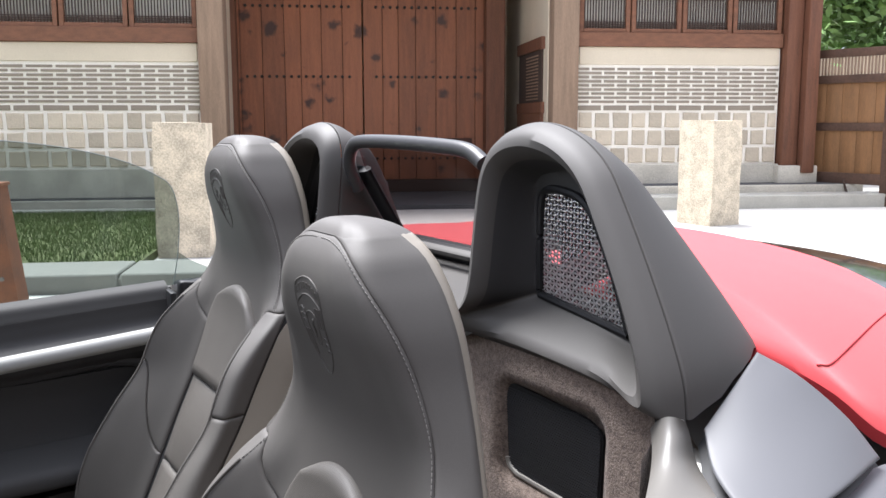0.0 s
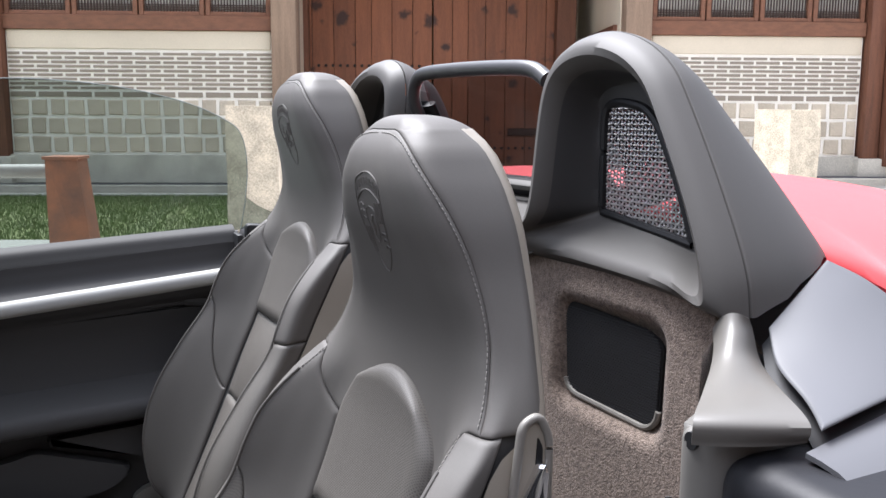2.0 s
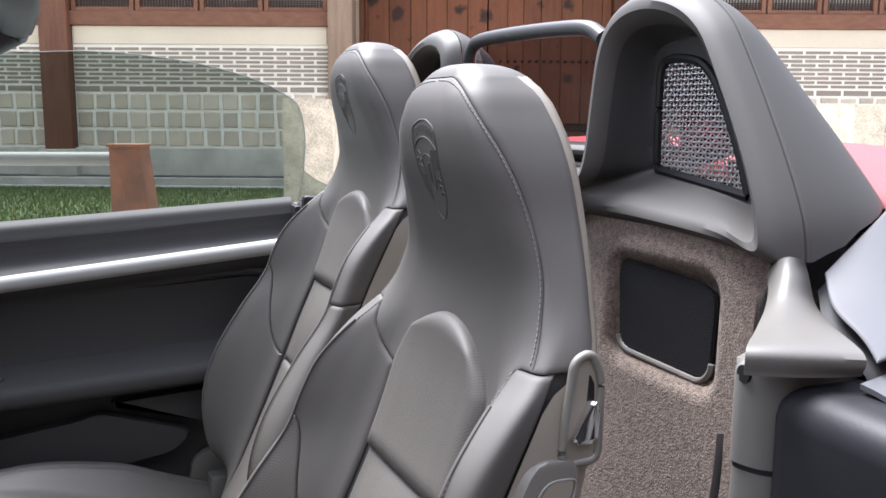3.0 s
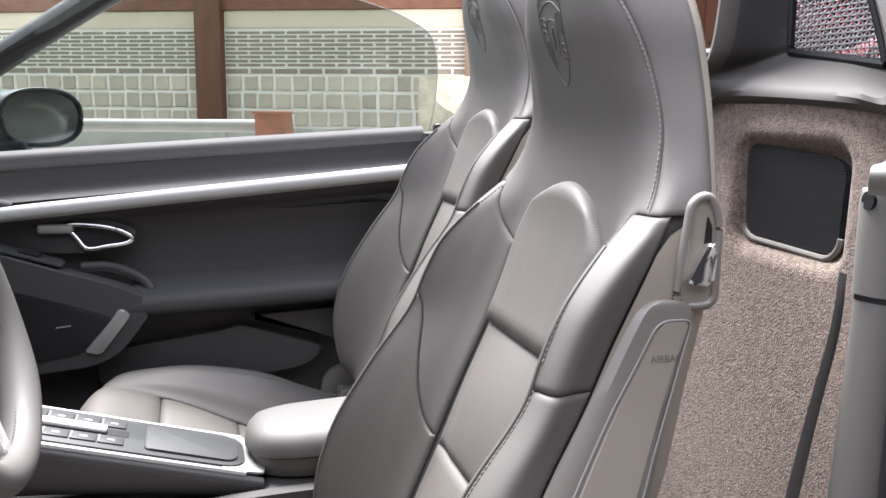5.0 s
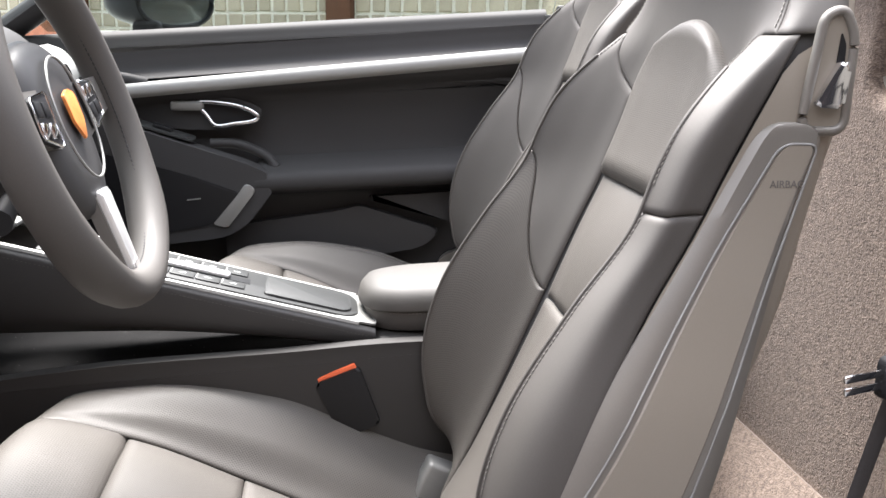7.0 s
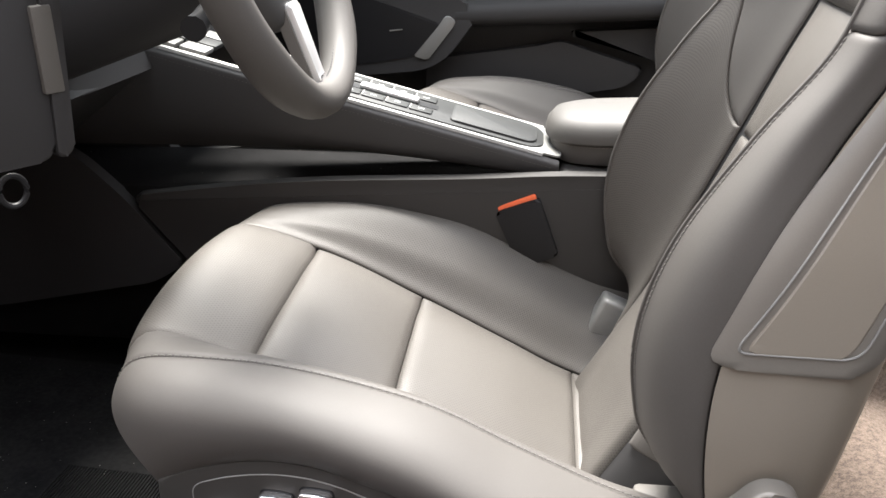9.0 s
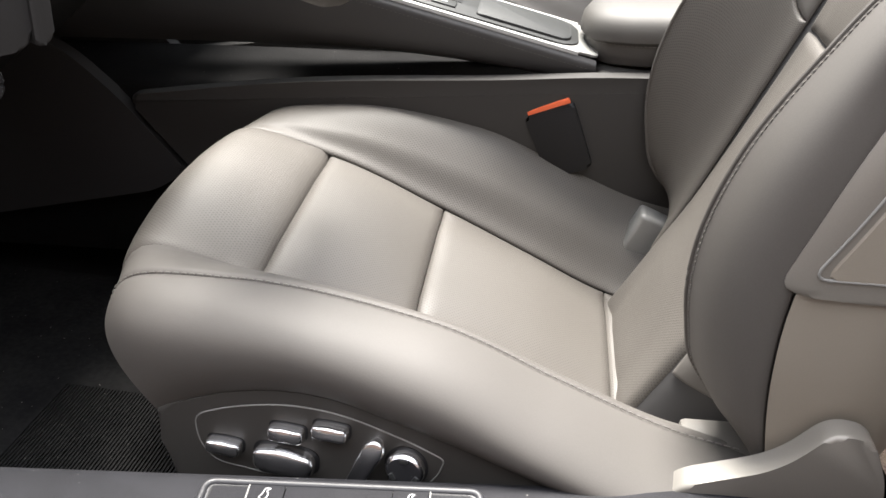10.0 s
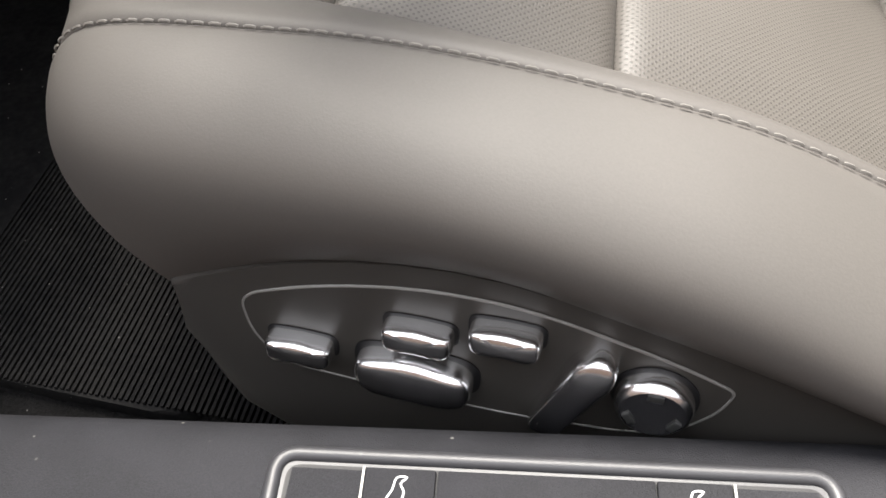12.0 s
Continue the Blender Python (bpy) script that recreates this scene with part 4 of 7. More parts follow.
def build_door():
    door = empty("passenger_door", (0, 1.9, 0.25), "closed passenger door with dark leather trim and satin strip", "car door")
    X0, X1 = -0.95, 0.404
    part("outer_skin", rail(smooth_profile([(1.90, 0.868), (1.965, 0.845), (2.02, 0.72), (2.03, 0.55), (2.0, 0.35), (1.97, 0.22)]), X0, 0.42, 0.055), M_paint, door, "grey painted outer skin")
    top = part("top_pad", rail(smooth_profile([(1.905, 0.872), (1.893, 0.889), (1.872, 0.892), (1.851, 0.885), (1.842, 0.868), (1.838, 0.858)]), X0, X1, 0.0625, bend=tuck), M_doorpad, door, "soft leather window ledge")
    part("upper_band", rail(smooth_profile([(1.838, 0.857), (1.837, 0.84), (1.831, 0.818), (1.806, 0.803)]), X0, X1, 0.078, bend=tuck), M_doorleather, door)
    part("stitching", stitches([Vector((X0 + (X1 - X0) * t / 200, 1.8385 + tuck(X0 + (X1 - X0) * t / 200), 0.862 + 0.064 * (X0 + (X1 - X0) * t / 200))) for t in range(201)], [Vector((0, -1, 0.2))] * 201, 0.006, 0.004, 0.0004), M_darkpanel, top)
    part("satin_strip", rail(smooth_profile([(1.806, 0.805), (1.796, 0.803), (1.790, 0.794), (1.791, 0.783), (1.799, 0.776), (1.806, 0.775)]), X0, X1, 0.097, bend=tuck), M_doorstrip, door, "satin aluminium trim strip")
    part("middle_band", rail(smooth_profile([(1.806, 0.778), (1.815, 0.765), (1.830, 0.752), (1.836, 0.742)]), X0, X1, 0.085, bend=tuck), M_doorleather, door)
    # dark hollow behind the armrest
    part("inset_panel", rail(smooth_profile([(1.836, 0.744), (1.848, 0.70), (1.850, 0.64), (1.840, 0.600)]), X0, X1, 0.055, bend=tuck), M_doorleather, door, "dark leather inset")
    # the inset closes in an arch at its rear end
    arch = [(0.30, 0.775), (0.345, 0.765), (0.37, 0.73), (0.385, 0.66), (0.392, 0.60)]
    part("rear_border", tube(spline([(x, 1.838, z) for x, z in arch], 6), 0.010, 8), M_doorleather, door)
    part("inset_line", tube(spline([(-0.30, 1.833, 0.722), (-0.16, 1.833, 0.742), (0.05, 1.834, 0.760), (0.2, 1.834, 0.768), (0.30, 1.834, 0.772)], 6), 0.004, 8), M_doorleather, door)
    arm = rail(smooth_profile([(1.842, 0.622), (1.815, 0.612), (1.78, 0.602), (1.762, 0.594), (1.755, 0.580), (1.760, 0.562), (1.785, 0.552), (1.82, 0.548)]), -0.19, 0.404, 0.055)
    part("armrest", arm, M_doorleather, door, "padded leather armrest")
    part("lower_trim", rail(smooth_profile([(1.82, 0.55), (1.835, 0.53), (1.838, 0.45), (1.825, 0.32), (1.80, 0.16)]), X0, X1, 0.03), M_darkpanel, door)
    flap = fillet([(-0.26, 0.470), (-0.02, 0.505), (0.015, 0.516), (0.19, 0.462), (0.15, 0.425), (0.0, 0.400), (-0.26, 0.400)], [0.01, 0.02, 0.02, 0.02, 0.04, 0.05, 0.01], 5)
    mdoor = plane((0, 1.828, 0), (1, 0, 0), (0, 0, 1))
    part("door_pocket", prism(flap, 0.03, 0.006, mdoor, 3), M_darkpanel, door, "folding pocket lid")
    upper = fillet([(0.03, 0.532), (0.22, 0.545), (0.33, 0.552), (0.33, 0.45), (0.20, 0.482)], [0.015, 0.02, 0.01, 0.01, 0.01], 5)
    part("pocket_box", prism(upper, 0.026, 0.010, mdoor, 3), M_darkpanel, door)
    # pull: a wedge-shaped frame that runs forward from the armrest
    pull = fillet([(-0.66, 0.748), (-0.45, 0.688), (-0.33, 0.648), (-0.20, 0.607), (-0.138, 0.575), (-0.205, 0.484), (-0.255, 0.456), (-0.40, 0.440), (-0.66, 0.412)], [0.01, 0.1, 0.1, 0.06, 0.032, 0.06, 0.04, 0.1, 0.01], 7)
    part("pull_handle", prism(pull, 0.052, 0.016, plane((0, 1.808, 0), (1, 0, 0), (0, 0, 1)), 5), M_doorleather, door, "leather-covered door pull")
    part("pull_trim", prism(fillet([(-0.208, 0.571), (-0.186, 0.556), (-0.247, 0.478), (-0.276, 0.486), (-0.222, 0.549)], [0.012, 0.014, 0.006, 0.004, 0.012], 5), 0.006, 0.003, plane((0, 1.757, 0), (1, 0, 0), (0, 0, 1)), 3), M_silver, door, "satin trim on the door pull")
    part("speaker_panel", prism(fillet([(-0.66, 0.672), (-0.34, 0.592), (-0.218, 0.550), (-0.276, 0.484), (-0.40, 0.462), (-0.66, 0.440)], [0.01, 0.05, 0.012, 0.02, 0.05, 0.01], 5), 0.004, 0.002, plane((0, 1.7575, 0), (1, 0, 0), (0, 0, 1))), M_black, door)
    part("badge", prism(fillet([(-0.325, 0.534), (-0.298, 0.537), (-0.298, 0.5395), (-0.325, 0.5365)], 0.001, 2), 0.002, 0, plane((0, 1.7535, 0), (1, 0, 0), (0, 0, 1))), M_silver, door)
    # window switch plate on top of the pull, with a hollow behind it
    msw = plane((-0.37, 1.790, 0.668), (1, 0, -0.30), (0, 1, 0.1))
    sw = part("switch_plate", prism(fillet([(-0.09, -0.02), (0.06, -0.02), (0.06, 0.022), (-0.09, 0.022)], 0.008, 4), 0.004, 0.0015, msw), M_consoleface, door)
    part("window_switch", box(-0.02, 0.02, -0.008, 0.008, 0.0, 0.009, 0.003, msw @ Matrix.Translation((-0.005, 0, 0.003))), M_black, sw)
    part("grip_hollow", tube(spline([(-0.285, 1.812, 0.642), (-0.23, 1.818, 0.640), (-0.175, 1.812, 0.618), (-0.150, 1.800, 0.594)], 6), 0.010, 10), M_darkpanel, door)
    # inner handle
    mh = plane((0, 1.828, 0), (1, 0, 0), (0, 0, 1))
    part("handle_bowl", prism([(p.x, p.y) for p in spline([(-0.46, 0.712, 0), (-0.38, 0.738, 0), (-0.27, 0.738, 0), (-0.185, 0.715, 0), (-0.20, 0.682, 0), (-0.29, 0.668, 0), (-0.40, 0.678, 0)], 6, True)], 0.005, 0.003, mh), M_darkpanel, door)
    ring = spline([(-0.308, 1.818, 0.724), (-0.26, 1.812, 0.724), (-0.215, 1.812, 0.715), (-0.188, 1.815, 0.699), (-0.196, 1.814, 0.688), (-0.235, 1.812, 0.682), (-0.272, 1.814, 0.678), (-0.292, 1.817, 0.700)], 6, True)
    hd = part("door_handle", tube(ring, 0.0052, 10, True), M_chrome, door, "bright inner door handle")
    part("handle_stub", box(-0.362, -0.296, 1.808, 1.828, 0.708, 0.727, 0.006, seg=3), M_silver, hd)
    part("handle_fill", prism([(p.x, p.z) for p in ring], 0.004, 0, plane((0, 1.826, 0), (1, 0, 0), (0, 0, 1))), M_black, hd)
    # front speaker swell of the upper band
    part("tweeter_swell", tube(spline([(-0.62, 1.79, 0.765), (-0.52, 1.80, 0.782), (-0.45, 1.803, 0.772), (-0.40, 1.803, 0.762)], 6), 0.012, 10), M_doorleather, door)
    # glass, lowered a little from its seal, with a rounded rear corner
    gl = [(-0.62, 0.86), (0.424, 0.905), (0.436, 0.97), (0.441, 1.04), (0.430, 1.10), (0.40, 1.128), (0.33, 1.160), (0.22, 1.187), (0.08, 1.202), (-0.05, 1.200), (-0.16, 1.182), (-0.40, 1.06)]
    gw = part("window_glass", prism([(p.x, p.y) for p in spline([(x, z, 0) for x, z in gl], 4, True)], 0.004, 0.0015, plane((0, 1.893, 0), (1, 0, 0), (0, 0, 1))), G_window, door, "tinted frameless side window", smooth=False)
    gw.visible_shadow = False
    part("window_edge", tube(spline([(x, 1.891, z) for x, z in gl[1:]], 5), 0.0010, 6), M_glassedge, door)
    part("seal", tube([(X0, 1.902, 0.870 + 0.0625 * X0), (0.42, 1.902, 0.870 + 0.0625 * 0.42)], 0.006, 8), M_black, door)
    part("door_end", box(0.400, 0.412, 1.80, 1.895, 0.62, 0.905, 0.003), M_black, door)
    # mirror on the door
    mir = empty("wing_mirror", (-0.40, 1.98, 0.85), "grey painted wing mirror on the passenger door", "mirror")
    mm = plane((-0.376, 1.975, 0.929), (0.78, 0.62, 0), (0, 0, 1))
    def shell(a, b):
        th, ph = a * 2 * math.pi, b * math.pi / 2
        r = math.cos(ph) ** 0.55 if b < 1 else 0
        return mm @ Vector((0.087 * r * math.copysign(abs(math.cos(th)) ** 0.85, math.cos(th)), 0.060 * r * math.copysign(abs(math.sin(th)) ** 0.85, math.sin(th)), 0)) + Vector((-0.118, 0.03, -0.004)) * math.sin(ph)
    part("housing", surface(shell, 40, 14), M_paint, mir, "grey painted mirror housing")
    oval = [(0.081 * math.copysign(abs(math.cos(t)) ** 0.8, math.cos(t)), 0.054 * math.copysign(abs(math.sin(t)) ** 0.8, math.sin(t))) for t in (k * 2 * math.pi / 40 for k in range(40))]
    part("rim", tube([mm @ Vector((x * 1.04, y * 1.05, 0.001)) for x, y in oval], 0.0055, 8, True), M_black, mir)
    part("mirror_glass", prism(oval, 0.003, 0, mm @ Matrix.Translation((0, 0, -0.004))), M_mirror, mir, "mirror glass", smooth=False)
    part("foot", box(-0.46, -0.40, 1.925, 1.99, 0.83, 0.885, 0.012, seg=3), M_black, mir)


build_door()


# ---- car: middle console ----
def build_console():
    con = empty("centre_console", (-0.1, MID, 0.2), "leather-sided centre console with satin rails and a button panel", "console")
    k = 0.265
    def top(x, y, up=0.0):
        """The console's sloping face."""
        return Vector((x, y, 0.487 - k * (x - 0.06) + up))
    def face(x0, x1, y0, y1):
        return plane(top(x0, y0), (1, 0, -k), (0, 1, 0))
    c0 = 1.166
    w = 0.066
    body = rail(smooth_profile([(c0 - w, 0.487 + k * 0.06), (c0 - w - 0.004, 0.475 + k * 0.06), (c0 - w + 0.006, 0.44 + k * 0.06), (c0 - w + 0.03, 0.415 + k * 0.06)]), -0.66, 0.062, -k, 30)
    for v in body.verts:
        # the lower edge sweeps forward nearly level
        t = (0.505 - v.co.z - k * v.co.x) / 0.075
        if t > 0.2:
            low = 0.470 + 0.012 * math.sin((v.co.x + 0.6) * 4) - 0.02 * max(0, v.co.x + 0.1)
            v.co.z += (low - v.co.z) * min(1, (t - 0.2) / 0.9)
    part("side_panel", body, M_hub, con, "stitched leather console side")
    part("side_panel", rail(smooth_profile([(c0 + w, 0.487 + k * 0.06), (c0 + w + 0.004, 0.475 + k * 0.06), (c0 + w, 0.40 + k * 0.06)]), -0.66, 0.062, -k), M_leather, con)
    path = [top(-0.60 + 0.655 * t / 120, c0 - w - 0.003, -0.012) for t in range(121)]
    part("stitching", stitches(path, [Vector((0, -1, 0.2))] * 121), M_thread, con)
    for s in (-1, 1):
        part("satin_rail", tube([top(x / 100, c0 + s * (w - 0.004), 0.0) for x in range(-64, 6, 2)], 0.0048, 8), M_silver, con, "satin metal rail")
    m = plane(top(-0.62, c0), (1, 0, -k), (0, 1, 0))
    L = math.sqrt(1 + k * k)
    def X(x):
        return (x + 0.62) * L
    part("end_plate", prism(fillet([(X(0.01), -w), (X(0.064), -w + 0.01), (X(0.064), w - 0.01), (X(0.01), w)], 0.008, 4), 0.003, 0.001, m), M_silver, con)
    fp = part("button_panel", prism(fillet([(X(-0.36), -w + 0.008), (X(0.022), -w + 0.012), (X(0.040), -w + 0.03), (X(0.040), w - 0.03), (X(0.022), w - 0.012), (X(-0.36), w - 0.008)], [0.004, 0.012, 0.012, 0.012, 0.012, 0.004], 4), 0.005, 0.0015, m), M_consoleface, con, "dark grey button panel")
    part("ashtray_lid", prism(fillet([(X(-0.085), -0.042), (X(0.020), -0.042), (X(0.030), -0.03), (X(0.030), 0.035), (X(-0.085), 0.040)], 0.008, 4), 0.008, 0.002, m), M_consoleface, fp, "grey lid of the tray")
    # gear gate: a slot, a bright selector, and rows of small keys
    part("gear_slot", box(X(-0.245), X(-0.105), -0.010, 0.010, 0.004, 0.0056, 0, m), M_black, fp)
    part("selector", box(X(-0.212), X(-0.132), -0.009, 0.009, 0.005, 0.012, 0.003, m, 3), M_spoke, fp, "bright selector")
    for i in range(4):
        for s in (-1, 1):
            x = -0.235 + 0.032 * i
            kb = part("console_button", box(X(x), X(x + 0.029), s * 0.029 - 0.012, s * 0.029 + 0.012, 0.005, 0.0072, 0.001, m), M_consoleface, fp)
            part("button_mark", box(X(x + 0.010), X(x + 0.018), s * 0.029 - 0.0012, s * 0.029 + 0.0012, 0.0072, 0.0074, 0, m), M_white, kb)
            part("button_edge", box(X(x - 0.001), X(x + 0.0005), s * 0.029 - 0.011, s * 0.029 + 0.011, 0.0052, 0.0076, 0, m), M_silver, kb)
    part("console_button", box(X(-0.290), X(-0.258), -0.028, 0.010, 0.005, 0.0095, 0.002, m), M_consoleface, fp)
    part("button_mark", box(X(-0.282), X(-0.266), -0.016, -0.005, 0.0095, 0.0098, 0, m), M_white, fp)
    part("ignition_dial", lathe([(0.030, 0), (0.030, 0.006), (0.025, 0.009), (0.021, 0.0095), (0.0, 0.0095)], m @ Matrix.Translation((X(-0.335), 0.012, 0.004)), 30), M_silver, fp, "round satin selector dial")
    for i in range(5):
        for s in (-1, 0, 1):
            part("climate_button", box(X(-0.60 + 0.04 * i), X(-0.565 + 0.04 * i), s * 0.040 - 0.017, s * 0.040 + 0.017, 0.002, 0.009, 0.002, m), M_silver if s else M_consoleface, con)
    # armrest lid
    def pod(x0, x1, w0, w1):
        """A long pad with a rounded nose."""
        ring = [(x1, -w1), (x0 + 0.10, -(w0 + w1) / 2), (x0 + 0.045, -w0), (x0 + 0.012, -w0 * 0.72), (x0, -w0 * 0.25), (x0, w0 * 0.25), (x0 + 0.012, w0 * 0.72), (x0 + 0.045, w0), (x0 + 0.10, (w0 + w1) / 2), (x1, w1)]
        return [(p.x, p.y) for p in spline([(a, b, 0) for a, b in ring], 5)]

    def cushiony(outline, layers, m):
        bm = bmesh.new()
        rows = [[bm.verts.new(m @ Vector((x + (0.2 - x) * ins, y * (1 - ins * 2.2), z))) for x, y in outline] for ins, z in layers]
        n = len(outline)
        for a, b in zip(rows, rows[1:]):
            for k in range(n):
                bm.faces.new((a[k], a[(k + 1) % n], b[(k + 1) % n], b[k]))
        bm.faces.new(rows[-1])
        bm.faces.new(rows[0][::-1])
        return bm
    ca = c0 + 0.012
    ma = plane((0, ca, 0.468), (1, 0.0, 0.03), (0, 1, 0))
    base = pod(0.052, 0.36, 0.066, 0.080)
    part("armrest_base", cushiony(base, [(0.10, 0.0), (0.03, 0.006), (0.0, 0.020), (0.0, 0.038)], ma), M_leather, con)
    lidline = pod(0.046, 0.36, 0.070, 0.084)
    lid = part("armrest_lid", cushiony(lidline, [(0.02, 0.032), (0.0, 0.036), (0.0, 0.042), (0.02, 0.054), (0.07, 0.063), (0.16, 0.068), (0.28, 0.070)], ma), M_armrest, con, "pale grey padded armrest lid")
    path = [ma @ Vector((p[0], p[1] * 1.005, 0.031)) for p in base[:26]]
    part("stitching", stitches(path, [Vector((0, -1, 0.3))] * len(path)), M_thread, lid)
    # tunnel below
    tn = empty("transmission_tunnel", (0, MID, 0.16), "dark grey trim of the tunnel between the seats", "tunnel", kind="structure")
    for s in (-1, 1):
        yb = 1.070 if s < 0 else 1.270
        side = part("tunnel_side", prism(fillet([(-0.445, 0.335), (-0.52, 0.43), (-0.30, 0.458), (-0.05, 0.468), (0.06, 0.476), (0.34, 0.480), (0.34, 0.19), (-0.38, 0.19)], [0.01, 0.02, 0.1, 0.1, 0.1, 0.01, 0.01, 0.02], 5), 0.02, 0.008, plane((0, yb + 0.02, 0), (1, 0, 0), (0, 0, 1)), 3), M_tunnel, tn)
        part("front_trim", prism(fillet([(-0.452, 0.330), (-0.528, 0.428), (-0.60, 0.50), (-0.70, 0.52), (-0.95, 0.30), (-0.80, 0.24), (-0.50, 0.30)], [0.01, 0.02, 0.05, 0.02, 0.01, 0.1, 0.02], 5), 0.022, 0.008, plane((0, yb + 0.022, 0), (1, 0, 0), (0, 0, 1)), 3), M_darkpanel, tn)
    part("tunnel_top", box(-0.90, 0.34, 1.09, 1.275, 0.19, 0.440, 0.01), M_floor, tn)
    part("tunnel_back", box(0.06, 0.50, 1.085, 1.275, 0.19, 0.472, 0.012), M_tunnel, tn)
    askew(con, 0.06, 1.10)
    askew(tn, 0.06, 1.10)


build_console()


def build_buckle(at, label):
    x, y, z = at
    b = empty("belt_buckle", (x + 0.05, y, z - 0.1), label, "buckle", "belt buckles")
    m = plane((x, y, z), (0.9, 0, 0.36), (-0.35, 0, 1))
    part("housing", prism(fillet([(-0.020, -0.085), (0.036, -0.085), (0.040, 0), (-0.022, 0)], 0.006, 4), 0.026, 0.005, m, 3), M_black, b)
    part("press_button", box(-0.018, 0.036, -0.004, 0.006, 0.002, 0.024, 0.002, m), M_orange, b, "orange press button")
    part("slot", box(-0.012, 0.036, 0.002, 0.006, 0.002, 0.006, 0, m), M_thread, b)
    part("strap", box(-0.004, 0.030, -0.17, -0.08, 0.008, 0.014, 0.001, m), M_black, b)


build_buckle((0.004, 1.088, 0.432), "black belt buckle with orange button beside the driver's seat")
build_buckle((0.16, 1.345, 0.40), "black belt buckle with orange button beside the passenger seat")


# ---- car: steering wheel and dashboard ----
def build_wheel():
    c = Vector((-0.222, 0.858, 0.785))
    tilt = radians(18)
    m = plane(c, (0, 1, 0), (-math.sin(tilt), 0, math.cos(tilt)))
    wh = empty("steering_wheel", c, "grey-brown leather steering wheel with satin spokes", "steering wheel")
    R = 0.176
    ring = [m @ Vector((R * math.cos(t), R * math.sin(t) * 0.985, 0)) for t in (k * 2 * math.pi / 72 for k in range(72))]
    part("rim", tube(ring, [0.0178 + 0.0018 * (abs(math.sin(k * 2 * math.pi / 72 * 2)) ** 6) for k in range(72)], 14, True, up=m.to_3x3() @ Vector((0, 0, 1)), flat=1.15), M_leather, wh, "smooth leather rim")
    inner = [m @ Vector(((R - 0.017) * math.cos(t), (R - 0.017) * math.sin(t) * 0.985, 0.002)) for t in (k * 2 * math.pi / 300 for k in range(301))]
    part("stitching", stitches(inner, [(c - p).normalized() for p in inner], 0.0058, 0.0044, 0.0009), M_darkpanel, wh)
    hub = [(p.x * 1.28, p.y * 1.2) for p in spline([(-0.058, 0.02, 0), (-0.045, 0.056, 0), (0, 0.068, 0), (0.045, 0.056, 0), (0.058, 0.02, 0), (0.05, -0.04, 0), (0.028, -0.072, 0), (0, -0.08, 0), (-0.028, -0.072, 0), (-0.05, -0.04, 0)], 5, True)]
    hb = part("hub", dome(hub, 0.036, m @ Matrix.Translation((0, 0, -0.038))), M_hub, wh, "round dark airbag cover")
    part("hub_ring", tube([m @ Vector((0.052 * math.cos(t), 0.060 * math.sin(t), 0.0035)) for t in (k * 2 * math.pi / 48 for k in range(48))], 0.0014, 6, True), M_silver, hb)
    crest = fillet([(-0.018, 0.019), (0, 0.024), (0.018, 0.019), (0.016, -0.008), (0, -0.027), (-0.016, -0.008)], 0.004, 4)
    part("crest", prism(crest, 0.003, 0.001, m @ Matrix.Translation((0, 0.004, 0.003))), M_crest, hb, "small orange shield")
    for ang, w in ((-90, 0.017), (6, 0.022), (174, 0.022)):
        d = m @ pose(0, 0, 0, 0, 0, ang)
        part("spoke", prism(fillet([(0.045, -w * 1.3), (0.172, -w * 0.8), (0.172, w * 0.8), (0.045, w * 1.3)], 0.006, 4), 0.012, 0.004, d @ Matrix.Translation((0, 0, -0.016)), 3), M_trim, wh)
        if ang == -90:
            part("spoke_trim", prism(fillet([(0.072, -0.016), (0.164, -0.011), (0.164, 0.011), (0.072, 0.016)], 0.005, 4), 0.006, 0.003, d @ Matrix.Translation((0, 0, -0.004)), 3), M_spoke, wh, "satin lower spoke")
            part("spoke_slot", prism(fillet([(0.150, -0.009), (0.160, -0.008), (0.160, 0.008), (0.150, 0.009)], 0.002, 3), 0.001, 0, d @ Matrix.Translation((0, 0, 0.0022))), M_chrome, wh)
        else:
            kp = part("key_pad", prism(fillet([(0.062, -0.024), (0.108, -0.016), (0.108, 0.020), (0.062, 0.028)], 0.006, 4), 0.008, 0.003, d @ Matrix.Translation((0, 0, -0.006)), 3), M_black, wh)
            for i in range(2):
                for j in range(2):
                    part("key", box(0.066 + 0.020 * i, 0.082 + 0.020 * i, -0.014 + 0.019 * j, 0.001 + 0.019 * j, -0.002, 0.0035, 0.0015, d), M_chrome if j else M_black, kp)
            part("pad_rim", tube([d @ Vector((p.x, p.y, 0.0022)) for p in fillet([(0.062, -0.024), (0.108, -0.016), (0.108, 0.020), (0.062, 0.028)], 0.006, 4)], 0.0011, 6, True), M_chrome, kp)
    askew(wh, -0.222, 0.858)
    col = empty("steering_column", c + Vector((-0.2, 0, -0.05)), "dark steering column with stalks and paddle", "steering column")
    part("cowl", tube([m @ Vector((0, -0.01, -0.04)), m @ Vector((0, -0.015, -0.10)), m @ Vector((0, -0.02, -0.30))], [0.050, 0.054, 0.056], 20), M_liner, col)
    for s in (-1, 1):
        part("shift_paddle", prism(fillet([(s * 0.050, 0.0), (s * 0.130, 0.020), (s * 0.138, 0.06), (s * 0.06, 0.05)] if s > 0 else [(-0.06, 0.05), (-0.138, 0.06), (-0.130, 0.020), (-0.050, 0.0)], 0.01, 4), 0.004, 0.0015, m @ Matrix.Translation((0, 0, -0.035))), M_chrome, col, "bright shift paddle")
